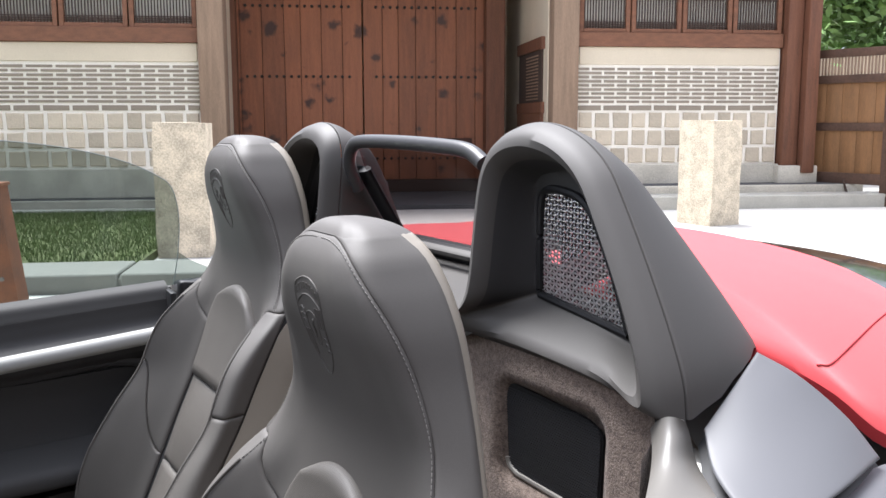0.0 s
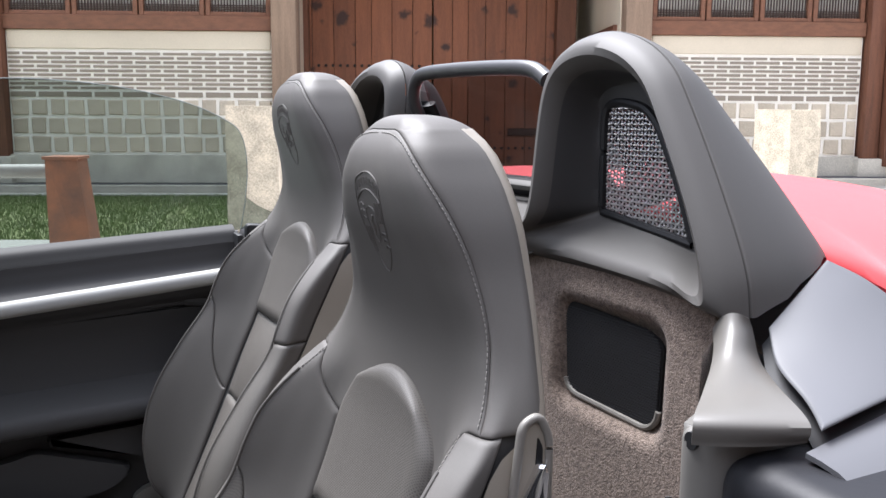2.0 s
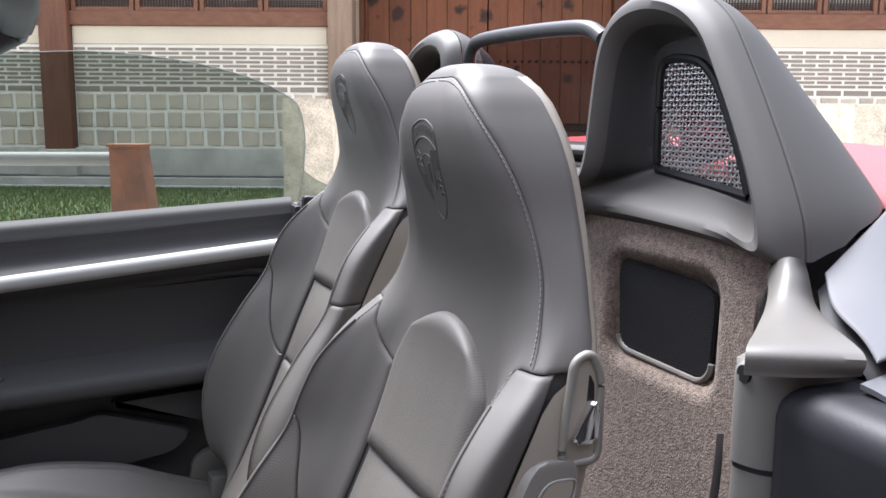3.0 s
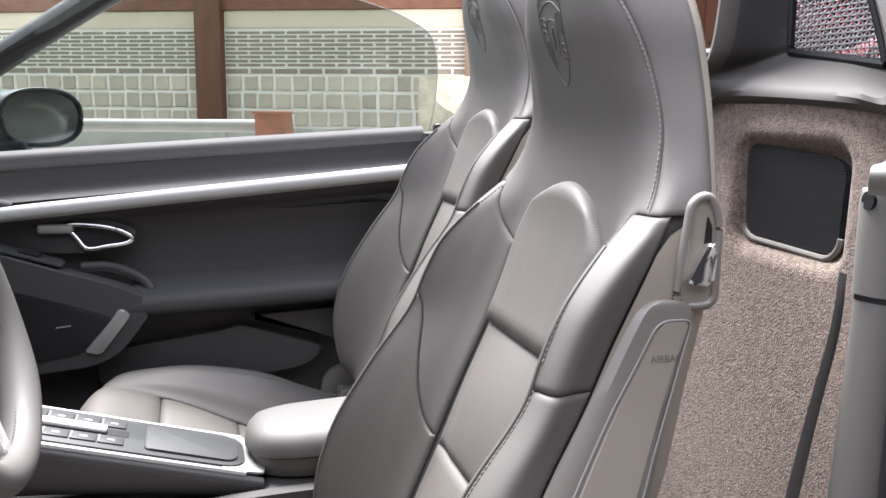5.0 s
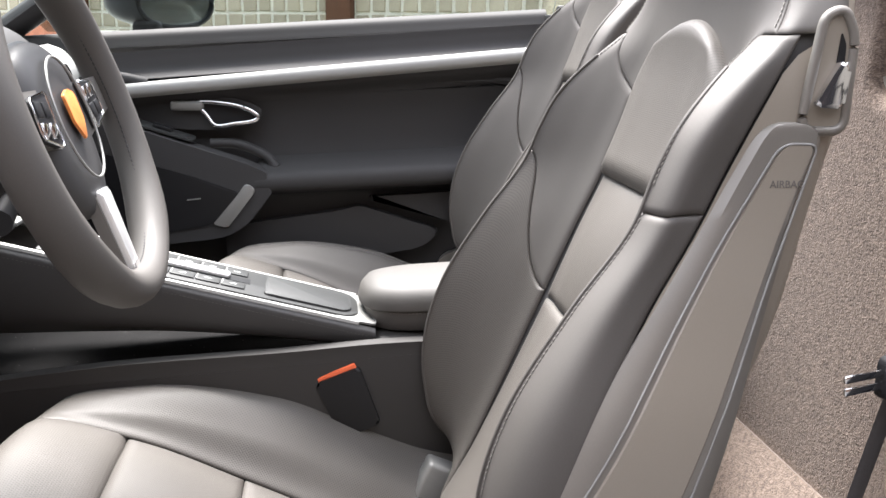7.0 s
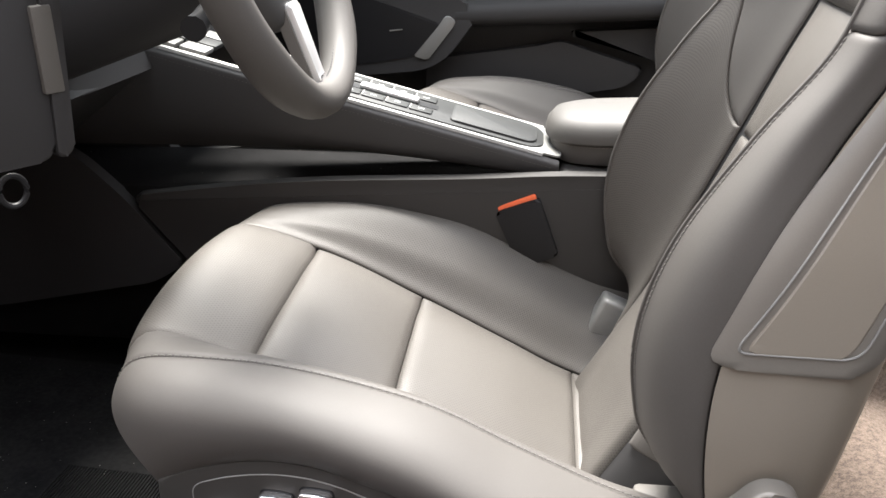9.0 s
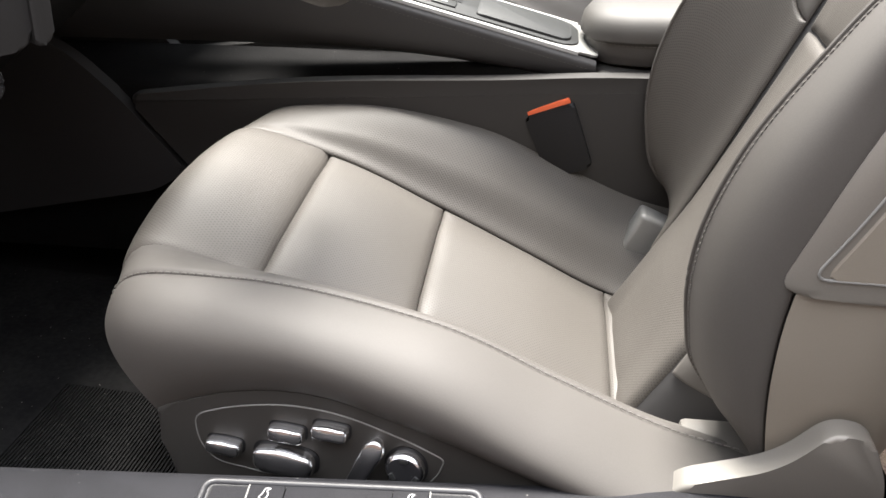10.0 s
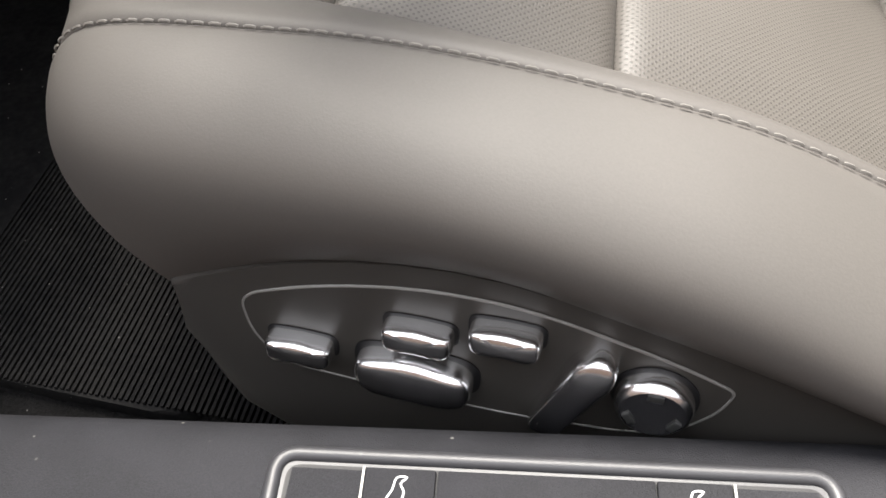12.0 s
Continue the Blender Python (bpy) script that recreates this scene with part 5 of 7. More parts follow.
    part("stalk", tube([m @ Vector((-0.05, -0.05, -0.06)), m @ Vector((-0.09, -0.06, -0.055)), m @ Vector((-0.12, -0.065, -0.05))], [0.008, 0.010, 0.012], 10), M_black, col)
    part("stalk", tube([m @ Vector((-0.05, 0.03, -0.06)), m @ Vector((-0.13, 0.045, -0.055)), m @ Vector((-0.17, 0.05, -0.05))], [0.008, 0.009, 0.012], 10), M_black, col)
    part("cluster_key", box(-0.205, -0.165, -0.012, 0.022, -0.10, -0.09, 0.004, m), M_silver, col)


build_wheel()


def build_dash():
    d = empty("dashboard", (-0.75, MID, 0.6), "dark leather dashboard with round vents", "dashboard")
    prof = smooth_profile([(-0.47, 0.60), (-0.50, 0.70), (-0.52, 0.80), (-0.58, 0.865), (-0.72, 0.90), (-0.98, 0.90)])
    def f(a, b):
        k = b * (len(prof) - 1)
        i = min(int(k), len(prof) - 2)
        t = k - i
        x, z = (prof[i][j] * (1 - t) + prof[i + 1][j] * t for j in (0, 1))
        y = 0.58 + 1.25 * a
        return Vector((x - 0.10 * ((a - 0.5) * 2) ** 4, y, z + 0.05 * math.exp(-((y - 0.858) / 0.13) ** 2) * b))
    part("dash_top", surface(f, 40, len(prof) - 1), M_doorleather, d)
    part("binnacle", surface(lambda a, b: Vector((-0.50 - 0.22 * b, 0.858 + 0.17 * math.cos(a * math.pi), 0.82 + 0.10 * math.sin(a * math.pi) + 0.01 * b)), 24, 8, thick=0.008), M_doorleather, d, "hood over the instruments")
    part("instrument_face", prism([(0.16 * math.cos(t), 0.085 * math.sin(t)) for t in (k * math.pi / 24 for k in range(25))], 0.004, 0, plane((-0.60, 0.858, 0.82), (0, 1, 0), (0, 0, 1))), M_black, d)
    for y in (0.66, 1.05, 1.36, 1.72):
        part("vent", lathe([(0.042, 0), (0.042, 0.008), (0.036, 0.010), (0.034, 0.004), (0.0, 0.003)], plane((-0.505, y, 0.77), (0, 1, 0), (-0.1, 0, 1)), 26), M_silver, d, "round air vent")
        for i in range(4):
            part("slat", box(-0.030, 0.030, -0.024 + 0.014 * i, -0.020 + 0.014 * i, 0.003, 0.009, 0, plane((-0.505, y, 0.77), (0, 1, 0), (-0.1, 0, 1))), M_black, d)
    band = smooth_profile([(-0.474, 0.745), (-0.462, 0.770), (-0.466, 0.800), (-0.486, 0.826), (-0.515, 0.838)])
    part("dash_band", surface(lambda a, b: Vector((band[round(b * 20)][0] - 0.09 * abs(2 * a - 1) ** 4, 0.585 + 1.24 * a, band[round(b * 20)][1])), 40, 20), M_doorstrip, d, "pale satin band across the dashboard")
    part("strip", box(-0.512, -0.494, 0.60, 1.80, 0.690, 0.715, 0.006), M_silver, d, "satin strip")
    part("knee_panel", surface(lambda a, b: Vector((-0.48 - 0.22 * b, 0.58 + 0.55 * a, 0.61 - 0.16 * b)), 10, 6, thick=0.01), M_darkpanel, d)
    part("radio_panel", surface(lambda a, b: Vector((-0.50 - 0.10 * (1 - b) * 0, 1.08 + 0.25 * a, 0.58 + 0.26 * b)), 8, 8, thick=0.01), M_black, d)
    # fused-shut end of the dash by the door: a pocketed grey bracket with a pulled cord ring
    br = empty("trim_bracket", (-0.42, 0.64, 0.60), "grey plastic bracket hanging below the dashboard", "bracket")
    mb = plane((-0.390, 0.655, 0.60), (0.55, 0.83, 0), (0, 0, 1))
    part("plate", prism(fillet([(-0.040, 0), (0.030, 0.0), (0.038, 0.16), (-0.05, 0.17)], [0.02, 0.015, 0.01, 0.01], 5), 0.012, 0.004, mb, 3), M_darkpanel, br)
    part("hook", prism(fillet([(0.030, 0), (0.046, 0.004), (0.056, 0.16), (0.040, 0.16)], 0.008, 4), 0.020, 0.004, mb @ Matrix.Translation((0, 0, -0.004)), 3), M_darkpanel, br)
    part("tab", box(0.028, 0.046, 0.06, 0.135, -0.002, 0.018, 0.002, mb), M_lighttrim, br)
    part("ring", tube([mb @ Vector((-0.010 + 0.012 * math.cos(t), -0.022 + 0.014 * math.sin(t), 0.002)) for t in (k * 2 * math.pi / 20 for k in range(20))], 0.0028, 8, True), M_black, br)


build_dash()


# ---- car: roll hoops, wind deflector, soft top ----
def rounded(pts, n):
    return [(p.x, p.y) for p in spline([(a, b, 0) for a, b in pts], n)]


# one hoop seen from the front, from its outer foot over the top to its inner foot, then back along its apron; (y - MID, z) for the driver's side
HOOP_EDGE = rounded([(-0.542, 0.955), (-0.530, 1.00), (-0.492, 1.066), (-0.436, 1.148), (-0.402, 1.189), (-0.358, 1.216), (-0.305, 1.230), (-0.255, 1.226),
                     (-0.218, 1.204), (-0.204, 1.165), (-0.202, 1.10), (-0.201, 1.04), (-0.185, 1.00), (-0.135, 0.972)], 7)
HOOP_HOLE = rounded([(-0.412, 1.007), (-0.407, 1.022), (-0.390, 1.062), (-0.366, 1.107), (-0.350, 1.131), (-0.331, 1.146), (-0.308, 1.152), (-0.284, 1.154),
                     (-0.268, 1.150), (-0.262, 1.137), (-0.261, 1.10), (-0.2615, 1.05), (-0.262, 1.037), (-0.262, 1.027)], 7)
APRON_EDGE = rounded([(-0.135, 0.972), (-0.18, 0.968), (-0.26, 0.966), (-0.36, 0.962), (-0.44, 0.958), (-0.50, 0.955), (-0.542, 0.955)], 6)
APRON_HOLE = [(-0.262 - 0.150 * k / 36, 1.027 - 0.020 * k / 36) for k in range(37)]


def build_hoop(s, label):
    """s: -1 driver's side, 1 passenger side."""
    hp = empty("roll_hoop", (0.70, MID + s * 0.27, 0.95), label, "roll hoop", "roll hoops")
    Y = lambda y: MID + y if s < 0 else MID - y
    n = len(HOOP_EDGE)
    front = lambda z: 0.622 + 0.10 * (z - 0.955)
    rear = lambda z: 0.785 - 0.40 * (z - 1.0)

    def loft(rows, keep=None):
        bm = bmesh.new()
        vs = [[bm.verts.new((x, Y(y), z)) for x, y, z in row] for row in rows]
        for a, b in zip(vs, vs[1:]):
            for k in range(len(a) - 1):
                c = (a[k].co + a[k + 1].co + b[k + 1].co + b[k].co) / 4
                if keep is None or keep(c):
                    bm.faces.new((a[k], a[k + 1], b[k + 1], b[k]))
        return bm
    # one moulding runs round the opening: a padded bar over the top and a sloping ledge below, with soft fillets between
    leg = keys((0, 0.05, 0.12, 0.22, 0.33, 0.44, 0.53, 0.61, 0.74, 0.87, 1.0), (0.0, -0.011, -0.020, -0.0265, -0.028, -0.022, -0.009, 0.010, 0.030, 0.045, 0.066))
    ledge = keys((0, 0.05, 0.11, 0.18, 0.27, 0.38, 0.5, 0.62, 0.74, 0.87, 1.0), (0.016, 0.007, 0.003, 0.003, 0.007, 0.015, 0.024, 0.033, 0.041, 0.049, 0.055))
    outer, inner = HOOP_EDGE + APRON_EDGE[1:-1], HOOP_HOLE + APRON_HOLE[1:-1]
    total = len(outer)
    steps = (0, 0.05, 0.12, 0.22, 0.33, 0.44, 0.53, 0.61, 0.68, 0.74, 0.80, 0.87, 0.94, 1.0)
    rows = []
    for w in steps:
        row = []
        for k, ((y, z), (hy, hz)) in enumerate(zip(outer, inner)):
            q = max(0.0, (k - n + 1) / (total - n))
            e = min(1.0, min(q, 1 - q) / 0.34)
            e = e * e * (3 - 2 * e)
            rise = w + e * (0.5 * w + 0.5 * w ** 0.6 - w)
            slim = 1 + 0.4 * max(0.0, min(1.0, 2 - 4 * k / n if k < n else 1 - (total - k) / 14))
            x = min(front(z) + leg(min(1.0, w * slim)) * (1 - e) + ledge(w) * e, 0.677)
            row.append(Vector((x, y + (hy - y) * w, z + (hz - z) * rise)))
        for i in range(24 if 0 < w < 1 else 0):
            row = [Vector(((row[k - 1].x + 2 * p.x + row[(k + 1) % total].x) / 4, *((row[k - 1].yz + 2 * p.yz + row[(k + 1) % total].yz) / 4 if i < 6 and w > 0.1 else p.yz))) for k, p in enumerate(row)]
        rows.append(row)
    bm = bmesh.new()
    vs = [[bm.verts.new((p.x, Y(p.y), p.z)) for p in row] for row in rows]
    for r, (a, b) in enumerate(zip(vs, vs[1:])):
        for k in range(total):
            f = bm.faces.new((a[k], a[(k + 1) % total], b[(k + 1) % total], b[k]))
            # inner faces take the darker colour that includes the opening's shade
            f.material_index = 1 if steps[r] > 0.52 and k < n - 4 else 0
    under = [bm.verts.new((p.x + 0.012, Y(p.y), p.z - 0.006)) for p in rows[0][n - 1:]]
    for k in range(len(under) - 1):
        bm.faces.new((vs[0][n - 1 + k], vs[0][n + k], under[k + 1], under[k]))
    part("moulding", bm, M_hoop, hp, "soft-touch grey plastic bar and ledge round the opening", mats=[M_hoop, M_shaded_recess])
    # the fairing runs back from the seam as a sloping sail
    rows = []
    for f, tuck_in in ((0.0, 0.004), (0.008, 0.0), (0.015, -0.0008), (0.04, -0.001), (0.15, 0.0), (0.3, 0.003), (0.45, 0.007), (0.6, 0.013), (0.75, 0.020), (0.88, 0.028), (0.96, 0.034), (1.0, 0.042), (1.0, 0.055)):
        foot = 0.955 + 0.055 * f
        k0 = next(k for k in range(n) if HOOP_EDGE[k][1] >= foot)
        row = []
        for k in range(n):
            q = k0 + (n - 1 - k0) * k / (n - 1)
            i = min(int(q), n - 2)
            y, z = (HOOP_EDGE[i][c] + (HOOP_EDGE[i + 1][c] - HOOP_EDGE[i][c]) * (q - i) for c in (0, 1))
            a, b = HOOP_EDGE[max(i - 1, 0)], HOOP_EDGE[min(i + 2, n - 1)]
            t = Vector((b[0] - a[0], b[1] - a[1])).normalized()
            side = 1.0 if y < -0.28 else 0.45
            row.append((front(z) + 0.002 + (rear(z) - front(z)) * f, y + t.y * tuck_in * side, z - abs(t.x) * tuck_in * 0.6))
        rows.append(row)
    # a window in the inner flank lets light through behind the mesh
    flank = (lambda c: not (s < 0 and c.y > MID - 0.24 and c.x > 0.70 and 1.052 < c.z < 1.078)) if s < 0 else None
    part("fairing", loft(rows, flank), M_hoop, hp, "smooth grey plastic fairing")
    # dark liner round the space behind the mesh
    liner = [[(x, (y + 0.33) * g - 0.33 + 0.02 * (1 - g), (z - 1.07) * g + 1.07) for y, z in HOOP_HOLE] for x, g in ((0.680, 1.0), (0.71, 1.02), (0.75, 0.9), (0.77, 0.7), (0.775, 0.0))]
    liner_open = (lambda c: not (c.y > MID - 0.262 and 1.048 < c.z < 1.074)) if s < 0 else None
    part("liner", loft(liner, liner_open), M_liner, hp)
    fo = HOOP_HOLE + [(-0.31, 1.0206), (-0.36, 1.0139)]
    fr = part("mesh_frame", tube([(0.677, Y(y), z) for y, z in fo], 0.0052, 8, True), M_black, hp)
    # woven mesh: two families of thin bars kept inside the frame
    def inside(y, z):
        c = False
        for (y0, z0), (y1, z1) in zip(fo, fo[1:] + fo[:1]):
            if (z0 > z) != (z1 > z) and y < (y1 - y0) * (z - z0) / (z1 - z0) + y0:
                c = not c
        return c
    bm = bmesh.new()
    pitch = 0.0058
    for fam in (0, 1):
        for i in range(48):
            run = []
            for j in range(192):
                q = (-0.44 + i * pitch, 0.985 + j * pitch / 4) if fam == 0 else (-0.44 + j * pitch / 4, 0.985 + i * pitch)
                if inside(*q):
                    run.append((0.6795 + 0.0014 * math.cos(math.pi * (j / 4 + i)) * (1 if fam else -1), Y(q[0]), q[1]))
            if len(run) > 2:
                tube(run, 0.00125, 5, bm=bm)
    part("mesh", bm, M_mesh, fr, "bright woven wire mesh")
    return askew(hp, 0.66, 0.86)


build_hoop(-1, "grey plastic roll hoop with wire mesh behind the driver's seat")
build_hoop(1, "grey plastic roll hoop with wire mesh behind the passenger seat")


def build_deflector():
    w = empty("wind_deflector", (0.70, MID, 1.0), "black-framed glass wind deflector between the hoops", "wind deflector")
    arc = spline([(0.664, MID + 0.184, 1.125), (0.648, MID + 0.178, 1.155), (0.642, MID + 0.171, 1.176), (0.640, MID + 0.155, 1.194), (0.640, MID + 0.124, 1.202), (0.640, MID + 0.02, 1.203), (0.640, MID - 0.10, 1.200), (0.640, MID - 0.163, 1.195), (0.640, MID - 0.196, 1.181)], 8)
    part("frame_bar", tube(arc, 0.0102, 14), M_bar, w, "bent dark grey frame bar")
    mp = plane((0.752, MID, 1.030), (0, 1, 0), (-0.110, 0, 0.17))
    part("pane", prism(fillet([(-0.19, 0), (0.19, 0), (0.172, 0.15), (0.15, 0.195), (0.02, 0.203), (-0.10, 0.2), (-0.185, 0.185)], 0.012, 4), 0.004, 0.0012, mp), G_deflector, w, "clear tinted pane", smooth=False).visible_shadow = False
    for k in (-1, 1):
        part("side_seal", tube([mp @ Vector((k * 0.192, -0.005, 0)), mp @ Vector((k * 0.182, 0.150, 0.002))], 0.019, 12, flat=0.45), M_black, w)
    part("lower_rail", box(-0.192, 0.192, -0.012, 0.018, -0.006, 0.012, 0.004, mp), M_black, w)
    part("rail_edge", box(-0.192, 0.192, 0.016, 0.026, -0.022, -0.008, 0.003, mp), M_hoop, w, "thin grey rail")
    # the clip that holds the pane's frame on the far hoop
    cl = part("clip", prism(fillet([(-0.013, -0.016), (0.013, -0.012), (0.013, 0.014), (-0.013, 0.012)], 0.003, 3), 0.004, 0.001, plane((0.668, MID + 0.1985, 1.165), (1, 0, -0.25), (0.2, 0, 1))), M_hoop, w, "small grey clip plate")
    part("slot", box(0.662, 0.678, MID + 0.1925, MID + 0.1965, 1.158, 1.162, 0.001), M_black, cl)
    askew(w, 0.66, 0.86)


build_deflector()


def coons(c0, c1, d0, d1, lift=0.0):
    """A panel between four edge curves: c0 and c1 run along a, d0 and d1 along b."""
    def f(a, b):
        p = (c0(a) * (1 - b) + c1(a) * b + d0(b) * (1 - a) + d1(b) * a
             - (c0(0) * (1 - a) * (1 - b) + c0(1) * a * (1 - b) + c1(0) * (1 - a) * b + c1(1) * a * b))
        return p + Vector((0, 0, lift * math.sin(a * math.pi) ** 0.7 * math.sin(b * math.pi) ** 0.7 if 0 < a < 1 and 0 < b < 1 else 0))
    return f


def curve(*pts):
    run = spline(pts, 12)

    def f(t):
        q = t * (len(run) - 1)
        i = min(int(q), len(run) - 2)
        return run[i].lerp(run[i + 1], q - i)
    return f


def build_rear():
    shelf = empty("rear_shelf", (0.75, MID, 0.98), "grey shelf trim between the roll hoops", "shelf", kind="structure")
    def ledge(a, b):
        u = 2 * a - 1
        z = keys((0, 0.12, 0.3, 1.0), (0.955, 0.982, 0.992, 1.022))(b) + 0.02 * abs(u) ** 5
        return Vector((keys((0, 0.12, 0.3, 1.0), (0.618, 0.620, 0.640, 0.756))(b), MID + u * 0.205, z))
    part("shelf_top", surface(ledge, 24, 16, thick=0.003), M_hoop, shelf)
    # folded hood under a red canvas cover
    st = empty("soft_top", (1.0, MID, 0.98), "folded red canvas soft top behind the hoops", "soft top")
    half = [(0.766, 0.0, 1.047), (0.766, -0.20, 1.044), (0.767, -0.36, 1.030), (0.768, -0.47, 1.012), (0.778, -0.525, 1.000), (0.800, -0.572, 0.976), (0.835, -0.612, 0.937), (0.92, -0.640, 0.918), (1.03, -0.625, 0.928), (1.11, -0.53, 0.975), (1.16, -0.36, 1.025), (1.19, -0.18, 1.042), (1.20, 0.0, 1.047)]
    edge = spline([(x, MID + y, z) for x, y, z in half] + [(x, MID - y, z) for x, y, z in half[-2:0:-1]], 4, True)
    mid = Vector((0.97, MID, 1.056))

    def canvas(r, k):
        e = edge[k % len(edge)]
        p = mid.lerp(e, r)
        p.z = mid.z + (e.z - mid.z) * r ** 3.2
        return p
    bm = bmesh.new()
    rings = []
    for r, drop in ((0.12, 0), (0.3, 0), (0.45, 0), (0.6, 0), (0.7, 0), (0.78, 0), (0.85, 0), (0.90, 0), (0.94, 0), (0.965, 0.001), (0.985, 0.004), (1.0, 0.012), (0.998, 0.026)):
        rings.append([bm.verts.new(canvas(r, k) - Vector((0, 0, drop))) for k in range(len(edge))])
    for a, b in zip(rings, rings[1:]):
        for k in range(len(edge)):
            bm.faces.new((a[k], a[(k + 1) % len(edge)], b[(k + 1) % len(edge)], b[k]))
    bm.faces.new(rings[0])
    cv = part("canvas", bm, M_red, st, "taut red canvas")
    for sgn in (-1, 1):
        # a sewn seam follows the side
        run = []
        for t in range(-30, 40):
            x, y = 0.832 + 0.264 * t / 39, sgn * (0.540 - 0.077 * t / 39)
            d = Vector((x - mid.x, y))
            for e0, e1 in zip(edge, edge[1:] + edge[:1]):
                a, b = (e0 - mid).xy, (e1 - mid).xy
                c0, c1 = a.cross(d), d.cross(b)
                if a.dot(d) > 0 and c0 * c1 >= 0 and abs(c0 + c1) > 1e-9:
                    e = e0.lerp(e1, c0 / (c0 + c1))
                    r = d.length / (e - mid).xy.length
                    if r < 0.975:
                        run.append(Vector((x, MID + y, mid.z + (e.z - mid.z) * r ** 3.2 + 0.0004)))
                    break
        part("canvas_seam", tube(run, 0.0011, 6), M_redseam, cv)
    # body behind the doors
    body = empty("body_shell", (1.2, MID, 0.3), "grey painted car body round the open cockpit", "car body")
    A, B, C, D = (0.754, 0.689, 1.002), (0.640, 0.656, 0.953), (0.549, 0.523, 0.917), (0.785, 0.570, 0.922)
    for sgn in (-1, 1):
        V = lambda p, o=0.0: Vector((p[0], p[1] if sgn < 0 else 2 * MID - p[1], p[2] + o))
        corner = coons(curve(V(B), V((0.606, 0.616, 0.934)), V((0.578, 0.563, 0.923)), V(C)), curve(V(A), V((0.768, 0.650, 0.985)), V((0.784, 0.607, 0.953)), V(D)),
                       curve(V(B), V(A)), curve(V(C), V((0.67, 0.538, 0.925)), V(D)), 0.004)
        part("corner_panel", patch(corner, 24, 24, edge=0.005, depth=0.0025, core=-1 if sgn > 0 else 1), M_paint, body, "grey painted corner panel behind the door")
        part("gap_seal", surface(lambda a, b: corner(a, b) + (corner(a, b) - corner(0.5, 0.5)) * 0.06 - Vector((0, 0, 0.017)), 16, 16), M_black, body)
        top = curve(V((0.530, 0.520, 0.903)), V((0.66, 0.540, 0.911)), V((0.79, 0.575, 0.911)), V((0.92, 0.555, 0.905)), V((1.2, 0.565, 0.89)), V((1.5, 0.60, 0.83)), V((1.8, 0.68, 0.74)))
        py, pz = keys((0, 0.1, 0.3, 0.6, 1.0), (0, -0.03, -0.115, -0.17, -0.175)), keys((0, 0.1, 0.3, 0.6, 1.0), (0, -0.006, -0.07, -0.28, -0.62))
        part("quarter_panel", surface(lambda a, b: top(a) + Vector((0, -sgn * py(b) * (-1) if sgn > 0 else py(b), pz(b))) if sgn < 0 else top(a) + Vector((0, -py(b), pz(b))), 50, 22, thick=0.004), M_paint, body, "grey painted rear quarter")
    part("rear_deck", surface(lambda a, b: Vector((1.06 + 0.72 * b + 0.16 * (1 - (2 * a - 1) ** 2) * (1 - b), MID + (2 * a - 1) * (0.63 - 0.05 * b), 1.030 - 0.115 * abs(2 * a - 1) ** 3 - 0.05 * b - 0.13 * b ** 3)), 30, 16, thick=0.004), M_darkpaint, body, "glossy dark rear lid")
    part("tail", box(1.72, 1.86, 0.55, 1.86, 0.35, 0.82, 0.05, seg=4), M_paint, body)
    askew(shelf, 0.66, 0.86)
    askew(st, 0.66, 0.86)
    # rear bulkhead lined with carpet
    bk = empty("rear_bulkhead", (0.66, MID, 0.2), "brown carpeted bulkhead behind the seats", "bulkhead", kind="structure")
    def wall(a, b):
        y = 0.664 + 1.078 * a
        z = 0.30 + 0.668 * b - (0.035 * max(0, abs(2 * a - 1) - 0.86) / 0.14) * b
        u = abs(2 * a - 1)
        x = 0.632 - 0.02 * (1 - b) - 0.10 * max(0, (u - 0.90) / 0.10) ** 2 * 0.6
        for yc_ in (0.868, 2 * MID - 0.868):
            d = Vector((max(0, abs(y - yc_) - 0.068), max(0, abs(z - 0.864) - 0.040))).length
            q = max(0.0, min(1.0, 1.25 - d / 0.026))
            x += 0.020 * q * q * (3 - 2 * q)
        return Vector((x, y, z))
    part("carpet", surface(wall, 170, 110), M_carpet, bk, "short-pile brown carpet")
    part("carpet_top", surface(lambda a, b: Vector((0.632 + 0.03 * b, 0.675 + 1.056 * a, 0.968 + 0.004 * math.sin(b * math.pi) - 0.03 * b - 0.02 * max(0, abs(2 * a - 1) - 0.86) / 0.14)), 60, 6), M_carpet, bk)
    part("carpet_step", surface(lambda a, b: Vector((0.62 - 0.24 * b, 0.66 + 1.09 * a, 0.31 - 0.13 * min(1.0, b * 2.5) + 0.01 * math.cos(b * 9))), 30, 16, thick=0.02), M_carpet, bk)
    for yc_, s in ((0.868, -1), (2 * MID - 0.868, 1)):
        g = [(-0.083, 0.905), (-0.060, 0.915), (0.080, 0.922), (0.090, 0.905), (0.082, 0.820), (0.068, 0.812), (-0.062, 0.808), (-0.078, 0.822)] if s > 0 else [(-0.090, 0.905), (-0.080, 0.922), (0.060, 0.915), (0.083, 0.905), (0.078, 0.822), (0.062, 0.808), (-0.068, 0.812), (-0.082, 0.820)]
        m = plane((0.644, yc_, 0), (0, -1, 0), (0, 0, 1))
        fo = fillet(g, 0.014, 4)
        sp = part("speaker_hollow", prism(fo, 0.003, 0, m), M_black, bk)
        part("speaker_rim", tube([m @ Vector((p.x, p.y, 0.004)) for p in fo if p.y < 0.842], 0.0036, 8), M_satin, sp, "grey speaker frame")
